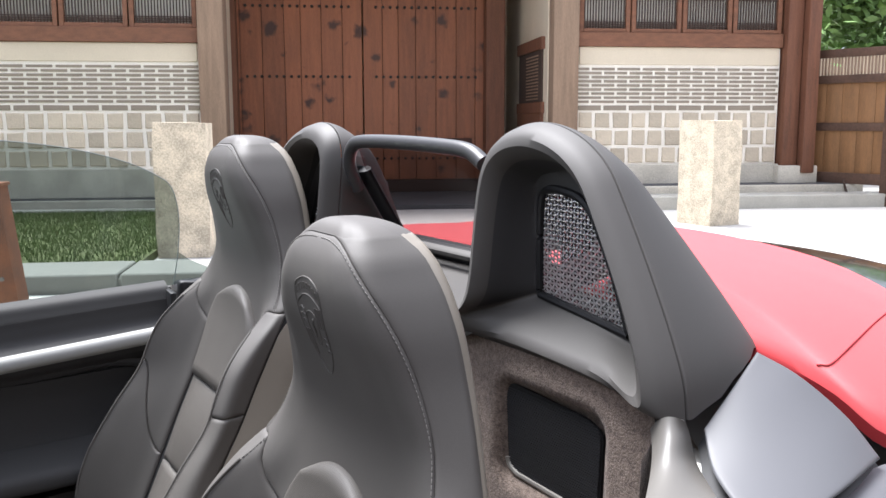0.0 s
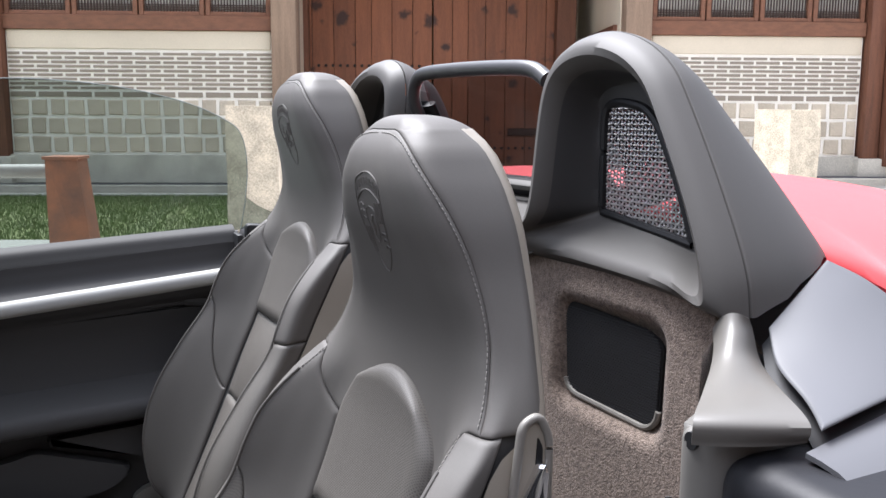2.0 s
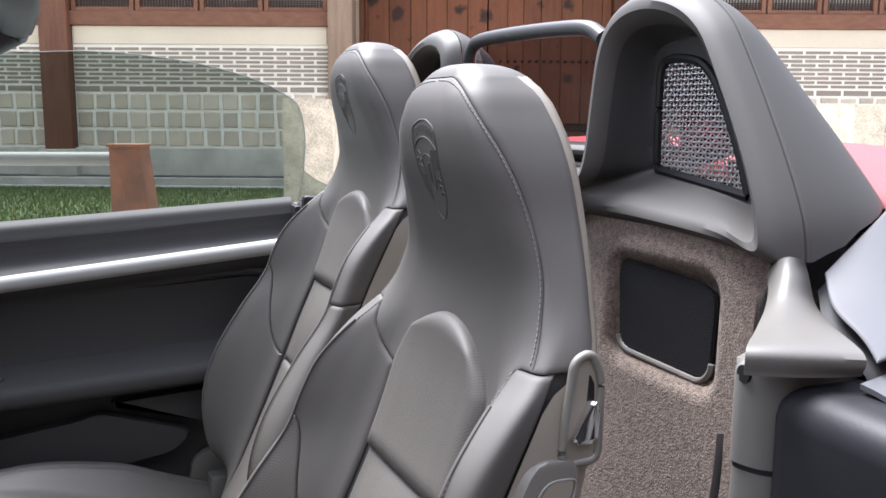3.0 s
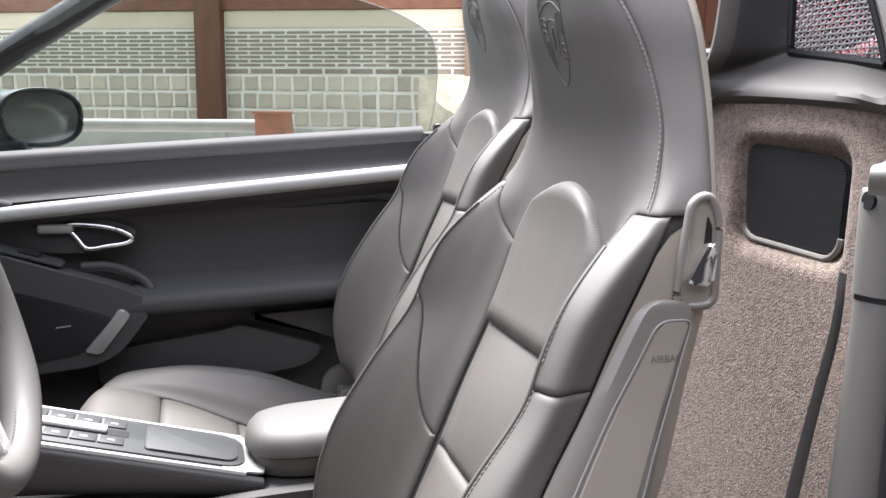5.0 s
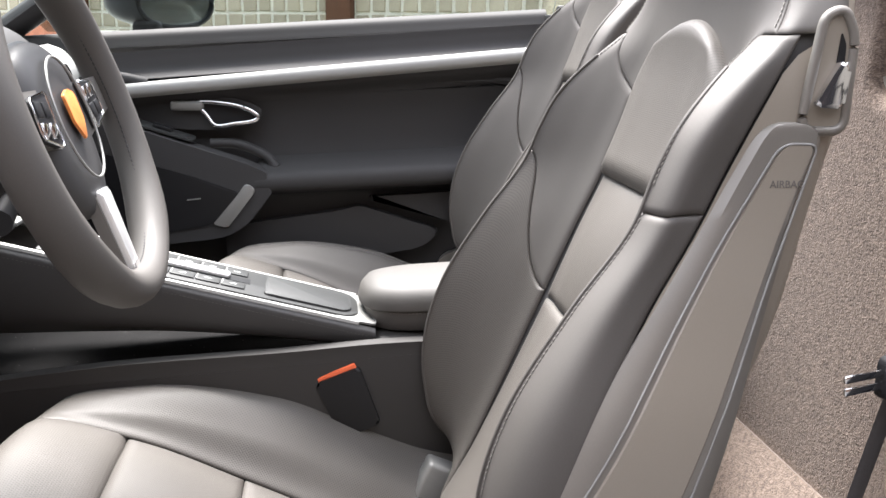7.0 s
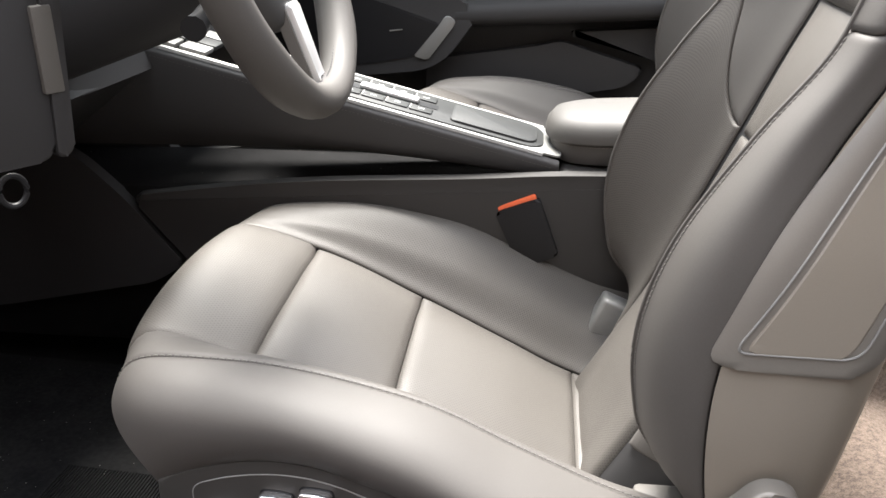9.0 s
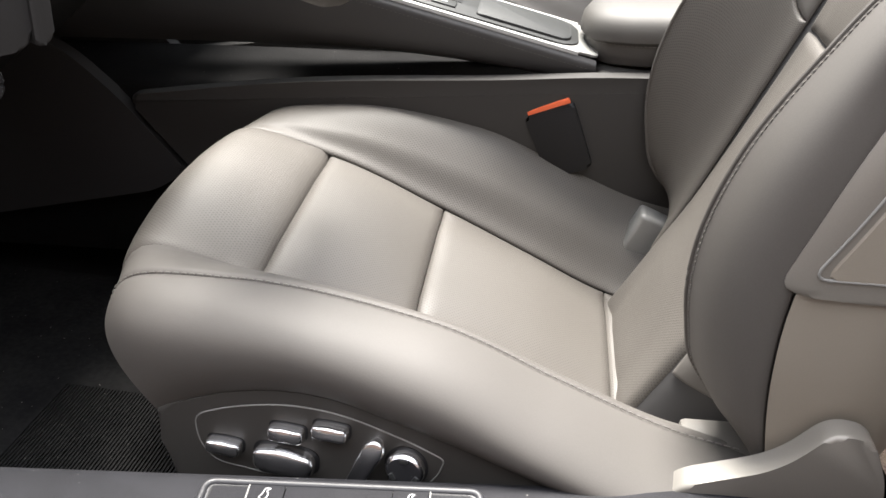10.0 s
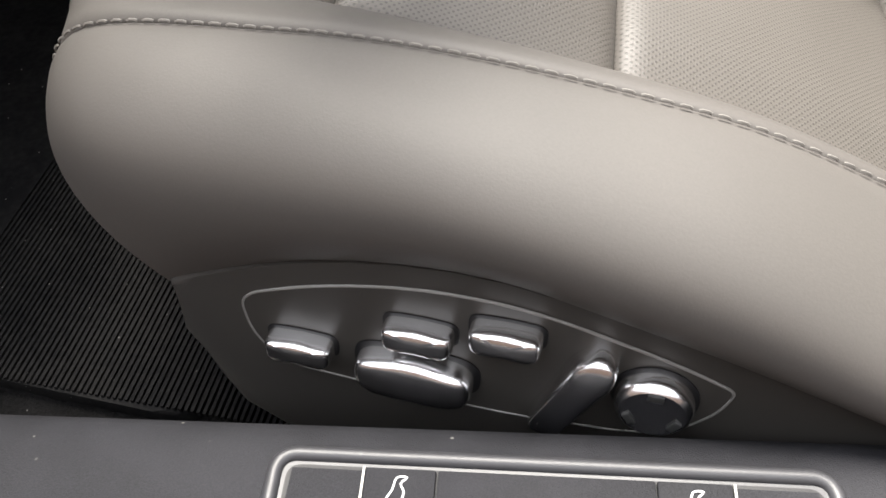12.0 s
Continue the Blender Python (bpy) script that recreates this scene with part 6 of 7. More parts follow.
        for i in range(34):
            z = 0.814 + i * 0.0030
            ys = [a.x + (b.x - a.x) * (z - a.y) / (b.y - a.y) for a, b in zip(fo, fo[1:] + fo[:1]) if (a.y > z) != (b.y > z)]
            if not ys:
                continue
            lo_, hi_ = min(ys) + 0.003, max(ys) - 0.003
            part("grille_bar", box(lo_, hi_, z, z + 0.0018, 0.003, 0.0046, 0, m), M_grille, sp)
    askew(bk, 0.63, 0.86)
    askew(body, 0.66, 0.86)
    # trim of the pillar behind the driver's door, with the belt
    bp_ = empty("pillar_trim", (0.56, 0.55, 0.3), "pale grey plastic trim of the rear door pillar", "trim", kind="structure")
    left = curve((0.627, 0.689, 0.946), (0.607, 0.664, 0.934), (0.580, 0.637, 0.925), (0.530, 0.590, 0.921), (0.494, 0.556, 0.920), (0.493, 0.556, 0.904))
    crown = curve((0.622, 0.667, 0.964), (0.614, 0.651, 0.950), (0.600, 0.631, 0.934), (0.570, 0.593, 0.924), (0.530, 0.538, 0.921), (0.528, 0.536, 0.904))
    right = curve((0.6345, 0.658, 0.963), (0.641, 0.660, 0.946), (0.636, 0.645, 0.926), (0.618, 0.606, 0.917), (0.574, 0.528, 0.917), (0.572, 0.527, 0.904))
    def flare(a, b):
        """Spreads from the arched foot of the hoop down to the lip over the door jamb."""
        return left(b) * (2 * (a - 0.5) * (a - 1)) + crown(b) * (4 * a * (1 - a)) + right(b) * (2 * a * (a - 0.5))
    part("pillar_cover", surface(flare, 20, 40, thick=0.003), M_lighttrim, bp_)
    # the flare rolls over its lip into the upright post
    plan = fillet([(0.504, 0.584), (0.514, 0.556), (0.536, 0.546), (0.66, 0.55), (0.66, 0.66), (0.60, 0.645)], [0.012, 0.02, 0.02, 0.02, 0.02, 0.02], 6)
    part("pillar_upright", prism(plan, 0.079, 0.010, Matrix.Translation((0, 0, 0.826)), 4), M_pillar, bp_)
    def lower(a, b):
        k = a * (len(plan) - 1)
        i = min(int(k), len(plan) - 2)
        p = plan[i].lerp(plan[i + 1], k - i)
        sweep = 0.030 * b ** 1.3
        return Vector((p.x - sweep * 0.8 + 0.002, p.y + 0.014 * b, 0.821 - 0.54 * b))
    part("pillar_lower", surface(lower, 42, 20), M_pillar, bp_)
    part("joint", prism([Vector((0.58, 0.58)).lerp(p, 0.97) for p in plan], 0.006, 0, Matrix.Translation((0, 0, 0.8205))), M_black, bp_)
    part("lock_cover", box(0.514, 0.64, 0.42, 0.560, 0.45, 0.895, 0.026, seg=4), M_gloss, bp_, "shiny black rubber seal")
    part("lock_cover", box(0.58, 0.72, 0.375, 0.47, 0.45, 0.86, 0.03, seg=4), M_gloss, bp_)
    part("cap", lathe([(0.007, 0), (0.007, 0.006), (0.004, 0.009), (0, 0.009)], plane((0.507, 0.574, 0.897), (0, 1, 0), (0, 0, 1)), 14), M_black, bp_)
    part("jamb", box(0.43, 0.60, 1.83, 1.97, 0.30, 0.905, 0.02, seg=3), M_black, bp_)
    part("latch_hollow", prism(fillet([(0.42, 0.86), (0.50, 0.885), (0.52, 0.915), (0.42, 0.925)], 0.01, 3), 0.02, 0.006, plane((0, 1.832, 0), (1, 0, 0), (0, 0, 1))), M_black, bp_)
    belt = empty("seat_belt", (0.5, 0.6, 0.6), "dark belt webbing hanging down with its tongue parked", "seat belt")
    web = spline([(0.520, 0.612, 0.835), (0.510, 0.603, 0.79), (0.496, 0.603, 0.72), (0.482, 0.604, 0.64), (0.470, 0.606, 0.58), (0.445, 0.62, 0.42)], 8)
    part("webbing", tube(web, [0.005 + 0.004 * min(1, k / 26) for k in range(len(web))], 8, flat=0.12, up=Vector((0.3, -1, 0))), M_belt, belt)
    mt = plane((0.474, 0.598, 0.622), (1, 0.2, 0.10), (-0.15, 0, 1))
    tg = part("tongue", prism(fillet([(-0.026, -0.016), (0.020, -0.024), (0.028, 0.006), (0.014, 0.016), (-0.022, 0.016)], 0.006, 3), 0.014, 0.004, mt, 3), M_black, belt)
    part("tongue_stub", tube([mt @ Vector((-0.004, -0.006, 0.012)), mt @ Vector((0.0, -0.030, 0.012))], 0.006, 10), M_black, tg)
    part("tongue_blade", box(-0.056, -0.024, -0.008, -0.002, 0.004, 0.007, 0.001, mt), M_chrome, tg, "bright metal blade")
    part("tongue_blade", box(-0.056, -0.024, 0.002, 0.008, 0.004, 0.007, 0.001, mt), M_chrome, tg)


build_rear()


# ---- car: floor, sill, windscreen pillar ----
def build_tub():
    fl = thing("floor", box(-1.10, 0.72, 0.56, 1.84, 0.10, 0.135, 0.0), M_floor, "near-black carpeted car floor", "car floor", kind="structure")
    part("firewall", box(-1.12, -0.98, 0.56, 1.84, 0.13, 0.88), M_floor, fl)
    part("kick_panel", box(-1.1, -0.62, 0.545, 0.575, 0.13, 0.60, 0.01), M_black, fl)
    part("passenger_wall", box(-1.1, 0.72, 1.835, 1.87, 0.10, 0.33), M_floor, fl)
    matt = empty("floor_mat", (-0.55, 0.86, 0.135), "dusty black ribbed floor mat in the driver's footwell", "floor mat")
    part("mat_top", prism(fillet([(-0.93, 0.62), (-0.30, 0.60), (-0.30, 1.04), (-0.93, 1.04)], 0.04, 5), 0.012, 0.004, Matrix.Translation((0, 0, 0.136))), M_mat, matt)
    bm = bmesh.new()
    for i in range(70):
        x = -0.52 + 0.0042 * i
        box(x, x + 0.0022, 0.605, 0.80, 0.146, 0.1505, 0, None, bm=bm)
    part("ribs", bm, M_mat, matt, "fine ribs of the heel pad", smooth=False)
    pd = empty("pedals", (-0.86, 0.9, 0.2), "dark pedals in the footwell", "pedals")
    for y, w in ((0.80, 0.04), (0.93, 0.03)):
        part("pedal", prism(fillet([(-w, -0.05), (w, -0.05), (w, 0.05), (-w, 0.05)], 0.01, 4), 0.012, 0.004, plane((-0.84, y, 0.27), (0, 1, 0), (-0.5, 0, 1))), M_black, pd)
    sill = empty("door_sill", (0.0, 0.47, 0.2), "dark grey plastic sill of the open driver's door", "sill", kind="structure")
    part("sill_cover", rail(smooth_profile([(0.567, 0.13), (0.556, 0.26), (0.543, 0.314), (0.520, 0.333), (0.455, 0.332), (0.40, 0.319), (0.375, 0.27), (0.37, 0.10)]), -1.0, 0.55, 0.0, 60, bend=lambda x: 0.015 + 0.15 * max(-0.5, min(0.2, x))), M_sill, sill)
    # switch block for the lids
    m = plane((-0.082, 0.511, 0.329), (1, 0.14, 0), (0, 1, 0.0))
    def slab(x0, x1, y0, y1, r):
        return fillet([(x0, y0), (x1, y0), (x1, y1), (x0, y1)], r, 10)
    rim = [(m @ Vector((p.x, p.y, 0.0045))) for p in slab(-0.098, 0.104, -0.0165, 0.0110, 0.009)]
    blk = part("switch_block", merge(prism(slab(-0.100, 0.106, -0.0180, 0.0135, 0.010), 0.0055, 0.0, m), tube(rim, 0.0034, 10, True)), M_frame, sill, "framed switch block on the sill")
    part("well", prism(slab(-0.093, 0.099, -0.0155, 0.0060, 0.006), 0.0069, 0, m), M_black, blk)
    for x0, x1 in ((-0.091, -0.0645), (0.0685, 0.097)):
        # a scoop for a fingertip, lowest in its middle
        part("finger_hollow", surface(lambda a, b, x0=x0, x1=x1: m @ Vector((x0 + (x1 - x0) * a, -0.0145 + 0.019 * b, 0.0072 + 0.0022 * abs(2 * a - 1) ** 1.5 * (1 - b))), 12, 8), M_sill, blk)
    part("middle_pad", box(-0.0366, 0.0408, -0.0150, 0.0052, 0.004, 0.0092, 0.0008, m), M_sill, blk)
    for x, e, lab in ((-0.0633, -0.0642, "front lid switch with a small car symbol"), (0.0413, 0.0676, "rear lid switch with a small car symbol")):
        sw = part("lid_switch", box(x, x + 0.026, -0.0150, 0.0052, 0.004, 0.0094, 0.0008, m), M_sill, blk, lab)
        part("switch_edge", box(e, e + 0.0009, -0.0150, 0.0050, 0.006, 0.0096, 0, m), M_silver, sw, "bright edge")
        car = spline([(-0.004, -0.003, 0), (-0.0025, -0.005, 0), (0.001, -0.004, 0), (0.002, 0.000, 0), (0.0006, 0.003, 0), (0.0028, 0.0055, 0), (-0.001, 0.0052, 0), (-0.0022, 0.0006, 0)], 3, True)
        part("symbol", tube([m @ Vector((x + 0.013 + p.x, p.y - 0.004, 0.0096)) for p in car], 0.00042, 5, True), M_white, sw)
    scr = empty("windscreen", (-0.5, MID, 0.9), "windscreen with dark pillars and header", "windscreen")
    for s in (-1, 1):
        y = lambda o: MID + s * o
        pts = spline([(-0.90, y(0.66), 0.72), (-0.62, y(0.635), 0.90), (-0.38, y(0.60), 1.055), (-0.20, y(0.565), 1.165), (-0.08, y(0.50), 1.225)], 8)
        part("pillar", tube(pts, 0.034, 12, flat=0.75), M_darkpanel, scr, "dark windscreen pillar")
    part("header", tube(spline([(-0.08, MID - 0.50, 1.225), (-0.055, MID - 0.3, 1.243), (-0.045, MID, 1.25), (-0.055, MID + 0.3, 1.243), (-0.08, MID + 0.50, 1.225)], 6), 0.03, 12, flat=0.6), M_darkpanel, scr)
    gl = part("glass", surface(lambda a, b: Vector((-0.90 + 0.82 * b - 0.05 * (1 - (2 * a - 1) ** 2), MID + (2 * a - 1) * (0.66 - 0.15 * b), 0.74 + 0.48 * b)), 12, 8), G_window, scr)
    gl.visible_shadow = False
    nose = thing("bonnet", surface(lambda a, b: Vector((-0.90 - 1.05 * b, MID + (2 * a - 1) * (0.80 - 0.08 * b), 0.80 - 0.16 * b * b - 0.12 * abs(2 * a - 1) ** 4)), 24, 16, thick=0.004), M_paint, "smooth grey painted metal bonnet", "bonnet")
    part("nose", box(-2.05, -1.80, 0.5, 1.9, 0.2, 0.62, 0.08, seg=4), M_paint, nose)
    part("flank", box(-1.9, -0.95, 1.93, 2.02, 0.25, 0.66, 0.03, seg=3), M_paint, nose)
    part("flank", box(-1.9, -0.98, 0.40, 0.48, 0.25, 0.66, 0.03, seg=3), M_paint, nose)
    for x in (-1.30, 1.15):
        for s in (-1, 1):
            wl = empty("road_wheel", (x, MID + s * 0.77, 0.0), "black tyre on a dark alloy wheel", "wheel", "road wheels")
            part("tyre", lathe([(0.20, -0.11), (0.31, -0.11), (0.325, -0.09), (0.325, 0.09), (0.31, 0.11), (0.20, 0.11)], plane((x, MID + s * 0.72, 0.325), (1, 0, 0), (0, 0, 1)), 32), M_black, wl)
            part("rim", lathe([(0.21, -0.10), (0.21, 0.10), (0.05, 0.09), (0, 0.09)], plane((x, MID + s * 0.72, 0.325), (1, 0, 0), (0, 0, 1)), 24), M_silver, wl)


build_tub()

# ---- outside: the gatehouse, in its own metres: along the front, into the depth, up ----
BM = Matrix(((0.934, 0.358, 0, 3.02), (-0.358, 0.934, 0, 12.70), (0, 0, 1, 0), (0, 0, 0, 1)))


def at_gate(x, y, z=0.0):
    return BM @ Vector((x, y, z))


def gate_box(x0, x1, y0, y1, z0, z1, bevel=0.0, bm=None, seg=1):
    return box(x0, x1, y0, y1, z0, z1, bevel, BM, seg, bm)


ground = thing("ground", surface(lambda a, b: Vector((-400 + 800 * a, -400 + 800 * b, 0)), 8, 8), M_pave, "pale concrete yard", "ground", kind="structure")
# unseen dark ground, added so little light bounces onto the driver's side
thing("road", box(-60, 60, -60, 0.40, -0.05, 0.004), M_asphalt, "unseen dark asphalt added beside the car to cut bounced light", "road", kind="structure")


def rough_mesh(name, mat, w, d, h, bevel, jitter, seed):
    rnd = random.Random(seed)
    b = bmesh.new()
    bmesh.ops.create_cube(b, size=1)
    bmesh.ops.transform(b, matrix=Matrix.Diagonal((w, d, h, 1)), verts=b.verts)
    for v in b.verts:
        v.co += Vector((rnd.uniform(-jitter, jitter), 0, rnd.uniform(-jitter, jitter)))
    bmesh.ops.bevel(b, geom=[e for e in b.edges if min(v.co.y for v in e.verts) < 0 and max(v.co.y for v in e.verts) < 0], offset=bevel, segments=1, affect="EDGES")
    me = bpy.data.meshes.new(name)
    b.to_mesh(me)
    b.free()
    me.materials.append(mat)
    return me


BRICK = [rough_mesh("brick", M_brick, 0.345, 0.05, 0.036, 0.004, 0.002, i) for i in range(3)]
SOLDIER = [rough_mesh("brick", M_brick, 0.345, 0.05, 0.070, 0.004, 0.002, i + 9) for i in range(2)]
BLOCKS = [rough_mesh("stone_block", M_block, w, 0.06, 0.212, 0.012, 0.008, i + 20) for i, w in enumerate((0.200, 0.218, 0.233, 0.209))]


def lay(parent, name, me, x, y, z, sx=1.0):
    ob = new(name, me)
    ob.parent = parent
    ob.matrix_parent_inverse = world_of(parent).inverted()
    ob.matrix_basis = BM @ Matrix.Translation((x, y, z)) @ Matrix.Diagonal((sx, 1, 1, 1))
    return ob


def build_bay(x0, x1, name, label, seed):
    """A bay of the front: granite footing, three rows of blocks, brick courses, plaster, beam and lattice windows."""
    rnd = random.Random(seed)
    wall = tagged(part(name, gate_box(x0, x1, 0.0, 0.4, 0.20, 2.30), M_mortar), label, "wall", kind="structure")
    footing = part("footing", gate_box(x0, x1, -0.12, 0.1, 0.18, 0.585, 0.01), M_granite, wall, "granite footing course")
    part("plaster_band", gate_box(x0 + 0.02, x1 - 0.02, -0.025, 0.02, 2.055, 2.31, 0.006), M_plaster, wall, "cream plaster band")
    for r, (z, off) in enumerate(((0.725, 0.0), (0.985, 0.5), (1.245, 0.25))):
        x = x0 + 0.02
        k = int(off * 4) + seed
        while x < x1 - 0.05:
            w = min((0.215, 0.235, 0.25, 0.225)[k % 4] * rnd.uniform(0.95, 1.04), x1 - 0.02 - x)
            if w > 0.05:
                lay(wall, "stone_block", BLOCKS[k % 4], x + w / 2, 0.004 + rnd.uniform(-0.006, 0.003), z, w / (0.215, 0.235, 0.25, 0.225)[k % 4])
            x += w + 0.034
            k += 1
    rows = [(1.425, SOLDIER)] + [(1.515 + 0.0595 * i, BRICK) for i in range(9)]
    for r, (z, kind) in enumerate(rows):
        x = x0 + 0.012 - (0.19 if r % 2 else 0.0)
        while x < x1 - 0.02:
            a, b = max(x, x0 + 0.012), min(x + 0.355, x1 - 0.012)
            if b - a > 0.03:
                lay(wall, "brick", kind[rnd.randrange(len(kind))], (a + b) / 2, 0.008, z, (b - a) / 0.355)
            x += 0.388
    part("beam", gate_box(x0 - 0.02, x1 + 0.02, -0.06, 0.12, 2.31, 2.52, 0.012), M_beam, wall, "red-brown timber beam")
    # lattice windows
    n = max(2, round((x1 - x0) / 0.82))
    w = (x1 - x0) / n
    for i in range(n):
        a = x0 + w * i
        win = part("window", gate_box(a + 0.01, a + 0.075, -0.03, 0.06, 2.52, 3.5, 0.006), M_beam, wall, "timber lattice window backed with paper")
        part("frame", gate_box(a + w - 0.075, a + w - 0.01, -0.03, 0.06, 2.52, 3.5, 0.006), M_beam, win)
        part("frame", gate_box(a + 0.075, a + w - 0.075, -0.025, 0.06, 2.52, 2.575, 0.004), M_beam, win)
        part("paper", gate_box(a + 0.07, a + w - 0.07, 0.04, 0.05, 2.57, 3.5), M_paper, win, smooth=False)
        bm = bmesh.new()
        m = int((w - 0.15) / 0.042)
        for j in range(m):
            gate_box(a + 0.09 + j * 0.042, a + 0.104 + j * 0.042, 0.005, 0.03, 2.575, 3.5, bm=bm)
        for z in (2.60, 2.63, 2.66, 3.0, 3.03):
            gate_box(a + 0.075, a + w - 0.075, 0.003, 0.028, z, z + 0.012, bm=bm)
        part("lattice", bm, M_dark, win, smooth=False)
    return wall


build_bay(-3.73, -0.05, "wall_west", "front wall of pale stone blocks under grey brick courses", 1)
build_bay(-8.6, -4.16, "wall_far_west", "front wall of pale stone blocks under grey brick courses", 2)
build_bay(-13.2, -9.0, "wall_end", "front wall of pale stone blocks under grey brick courses", 4)
build_bay(5.36, 8.49, "wall_east", "front wall of pale stone blocks under grey brick courses", 3)


def build_post(x0, x1, y0, y1, mat, label):
    return thing("timber_post", gate_box(x0, x1, y0, y1, 0.45, 4.2, 0.015, seg=2), mat, label, "post", "posts of the gatehouse", kind="structure")


build_post(-4.15, -3.74, -0.16, 0.30, M_wood, "squared red-brown timber post of the gatehouse")
build_post(-9.0, -8.6, -0.16, 0.30, M_wood, "squared red-brown timber post of the gatehouse")
build_post(-0.04, 0.31, -0.18, 0.30, M_oldwood, "weathered squared timber post beside the gate")
build_post(4.95, 5.33, -0.18, 0.30, M_oldwood, "weathered squared timber post beside the gate")
build_post(8.52, 8.76, -0.16, 0.30, M_wood, "squared red-brown timber post of the gatehouse")
build_post(8.77, 8.97, -0.30, 0.10, M_wood, "squared red-brown timber post of the gatehouse")
for i, (a, b) in enumerate(((-4.22, -3.66), (-0.12, 0.40), (4.88, 5.40), (8.42, 9.05))):
    thing("plinth_stone", gate_box(a, b, -0.26, 0.3, 0.17, 0.56, 0.02, seg=2), M_granite, "granite plinth under a timber post", "plinth", "plinths", kind="structure")


def build_gate():
    g = empty("timber_gate", at_gate(2.3, 2.0, 0.2), "closed pair of dark plank gates with iron studs and burnt knots", "gate")
    rnd = random.Random(5)
    y = 2.0
    for s in (-1, 1):
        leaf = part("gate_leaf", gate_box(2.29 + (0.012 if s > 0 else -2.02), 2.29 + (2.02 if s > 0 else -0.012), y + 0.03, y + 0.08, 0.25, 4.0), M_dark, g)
        x = 0.012
        while x < 2.0:
            w = min(rnd.uniform(0.26, 0.36), 2.02 - x)
            a, b = (2.29 + x, 2.29 + x + w - 0.008) if s > 0 else (2.29 - x - w + 0.008, 2.29 - x)
            part("plank", gate_box(a, b, y - 0.004 * rnd.random(), y + 0.035, 0.25, 4.0, 0.004), M_gate, leaf)
            x += w
        for z in (0.62, 1.96, 3.08):
            for i in range(15):
                cx = 2.29 + s * (0.22 + i * 0.118)
                part("stud", lathe([(0.026, -0.01), (0.026, 0.008), (0.018, 0.022), (0.0, 0.028)], BM @ plane((cx, y - 0.002, z), (1, 0, 0), (0, 0, 1)), 8), M_iron, leaf)
    part("latch", gate_box(3.55, 4.1, y - 0.06, y, 0.83, 0.95, 0.01), M_burn, g)
    part("jamb", gate_box(4.30, 4.62, y - 0.25, y + 0.1, 0.2, 4.2, 0.012), M_wood, g)
    part("jamb", gate_box(0.0, 0.28, y - 0.25, y + 0.1, 0.2, 4.2, 0.012), M_wood, g)
    part("threshold", gate_box(0.2, 4.4, y - 0.2, y + 0.1, 0.06, 0.27, 0.015), M_dark, g)


build_gate()
side = tagged(part("wall_gate_side", gate_box(4.93, 5.2, 0.1, 3.2, 0.2, 4.2), M_plaster), "plastered side wall of the gate passage with a small lattice window", "wall", kind="structure")
part("side_boards", gate_box(4.88, 4.94, 0.3, 2.0, 0.2, 1.35, 0.004), M_wood, side)
part("side_rail", gate_box(4.87, 4.95, 0.25, 2.0, 1.35, 1.52, 0.008), M_wood, side)
part("side_rail", gate_box(4.87, 4.95, 0.25, 2.0, 2.30, 2.48, 0.008), M_wood, side)
part("side_shutter", gate_box(4.90, 4.95, 0.35, 1.95, 1.52, 2.30), M_dark, side)
for i in range(14):
    part("slat", gate_box(4.885, 4.90, 0.55, 1.35, 1.56 + i * 0.05, 1.58 + i * 0.05), M_oldwood, side)
thing("wall_gate_west", gate_box(-0.05, 0.2, 0.3, 3.2, 0.2, 4.2), M_plaster, "plastered side wall of the gate passage", "wall", kind="structure")
thing("gate_floor", gate_box(0.0, 5.2, -0.5, 3.2, -0.05, 0.07, 0.01), M_slate, "grey stone floor of the gate passage", "floor", kind="structure")
thing("eaves", gate_box(-13.5, 9.6, -0.35, 3.4, 4.2, 4.5), M_wood, "timber eaves over the gatehouse front", "eaves", kind="structure")
thing("wall_back", gate_box(-13.5, 9.6, 3.2, 3.4, 0.0, 4.3), M_plaster, "plain rear wall of the gatehouse", "wall", kind="structure")
# platform, kerbs, lawn
thing("platform_west", gate_box(-13.5, -0.1, -0.46, 0.2, -0.05, 0.18, 0.012), M_granite, "granite platform edge below the wall", "platform", kind="structure")
thing("platform_east", gate_box(5.3, 9.6, -0.60, 0.2, -0.05, 0.30, 0.015), M_granite, "granite platform edge below the wall", "platform", kind="structure")
thing("step_east", gate_box(5.2, 10.4, -1.05, -0.58, -0.05, 0.19, 0.015), M_kerb, "low granite step before the platform", "step", kind="structure")
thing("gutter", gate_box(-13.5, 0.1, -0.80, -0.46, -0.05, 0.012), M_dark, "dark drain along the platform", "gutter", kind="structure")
thing("kerb_back", gate_box(-13.5, 0.15, -0.98, -0.80, -0.05, 0.10, 0.012), M_kerb, "pale kerb behind the lawn", "kerb", kind="structure")
kf = tagged(part("kerb_front", gate_box(-13.5, 1.18, -6.28, -5.66, -0.05, 0.10), M_frontkerb), "pale granite kerb before the lawn", "kerb", kind="structure")
for i in range(15):
    part("kerb_stone", gate_box(-13.5 + i * 0.98, -12.54 + i * 0.98, -6.30, -5.66, -0.05, 0.14, 0.012), M_frontkerb, kf)


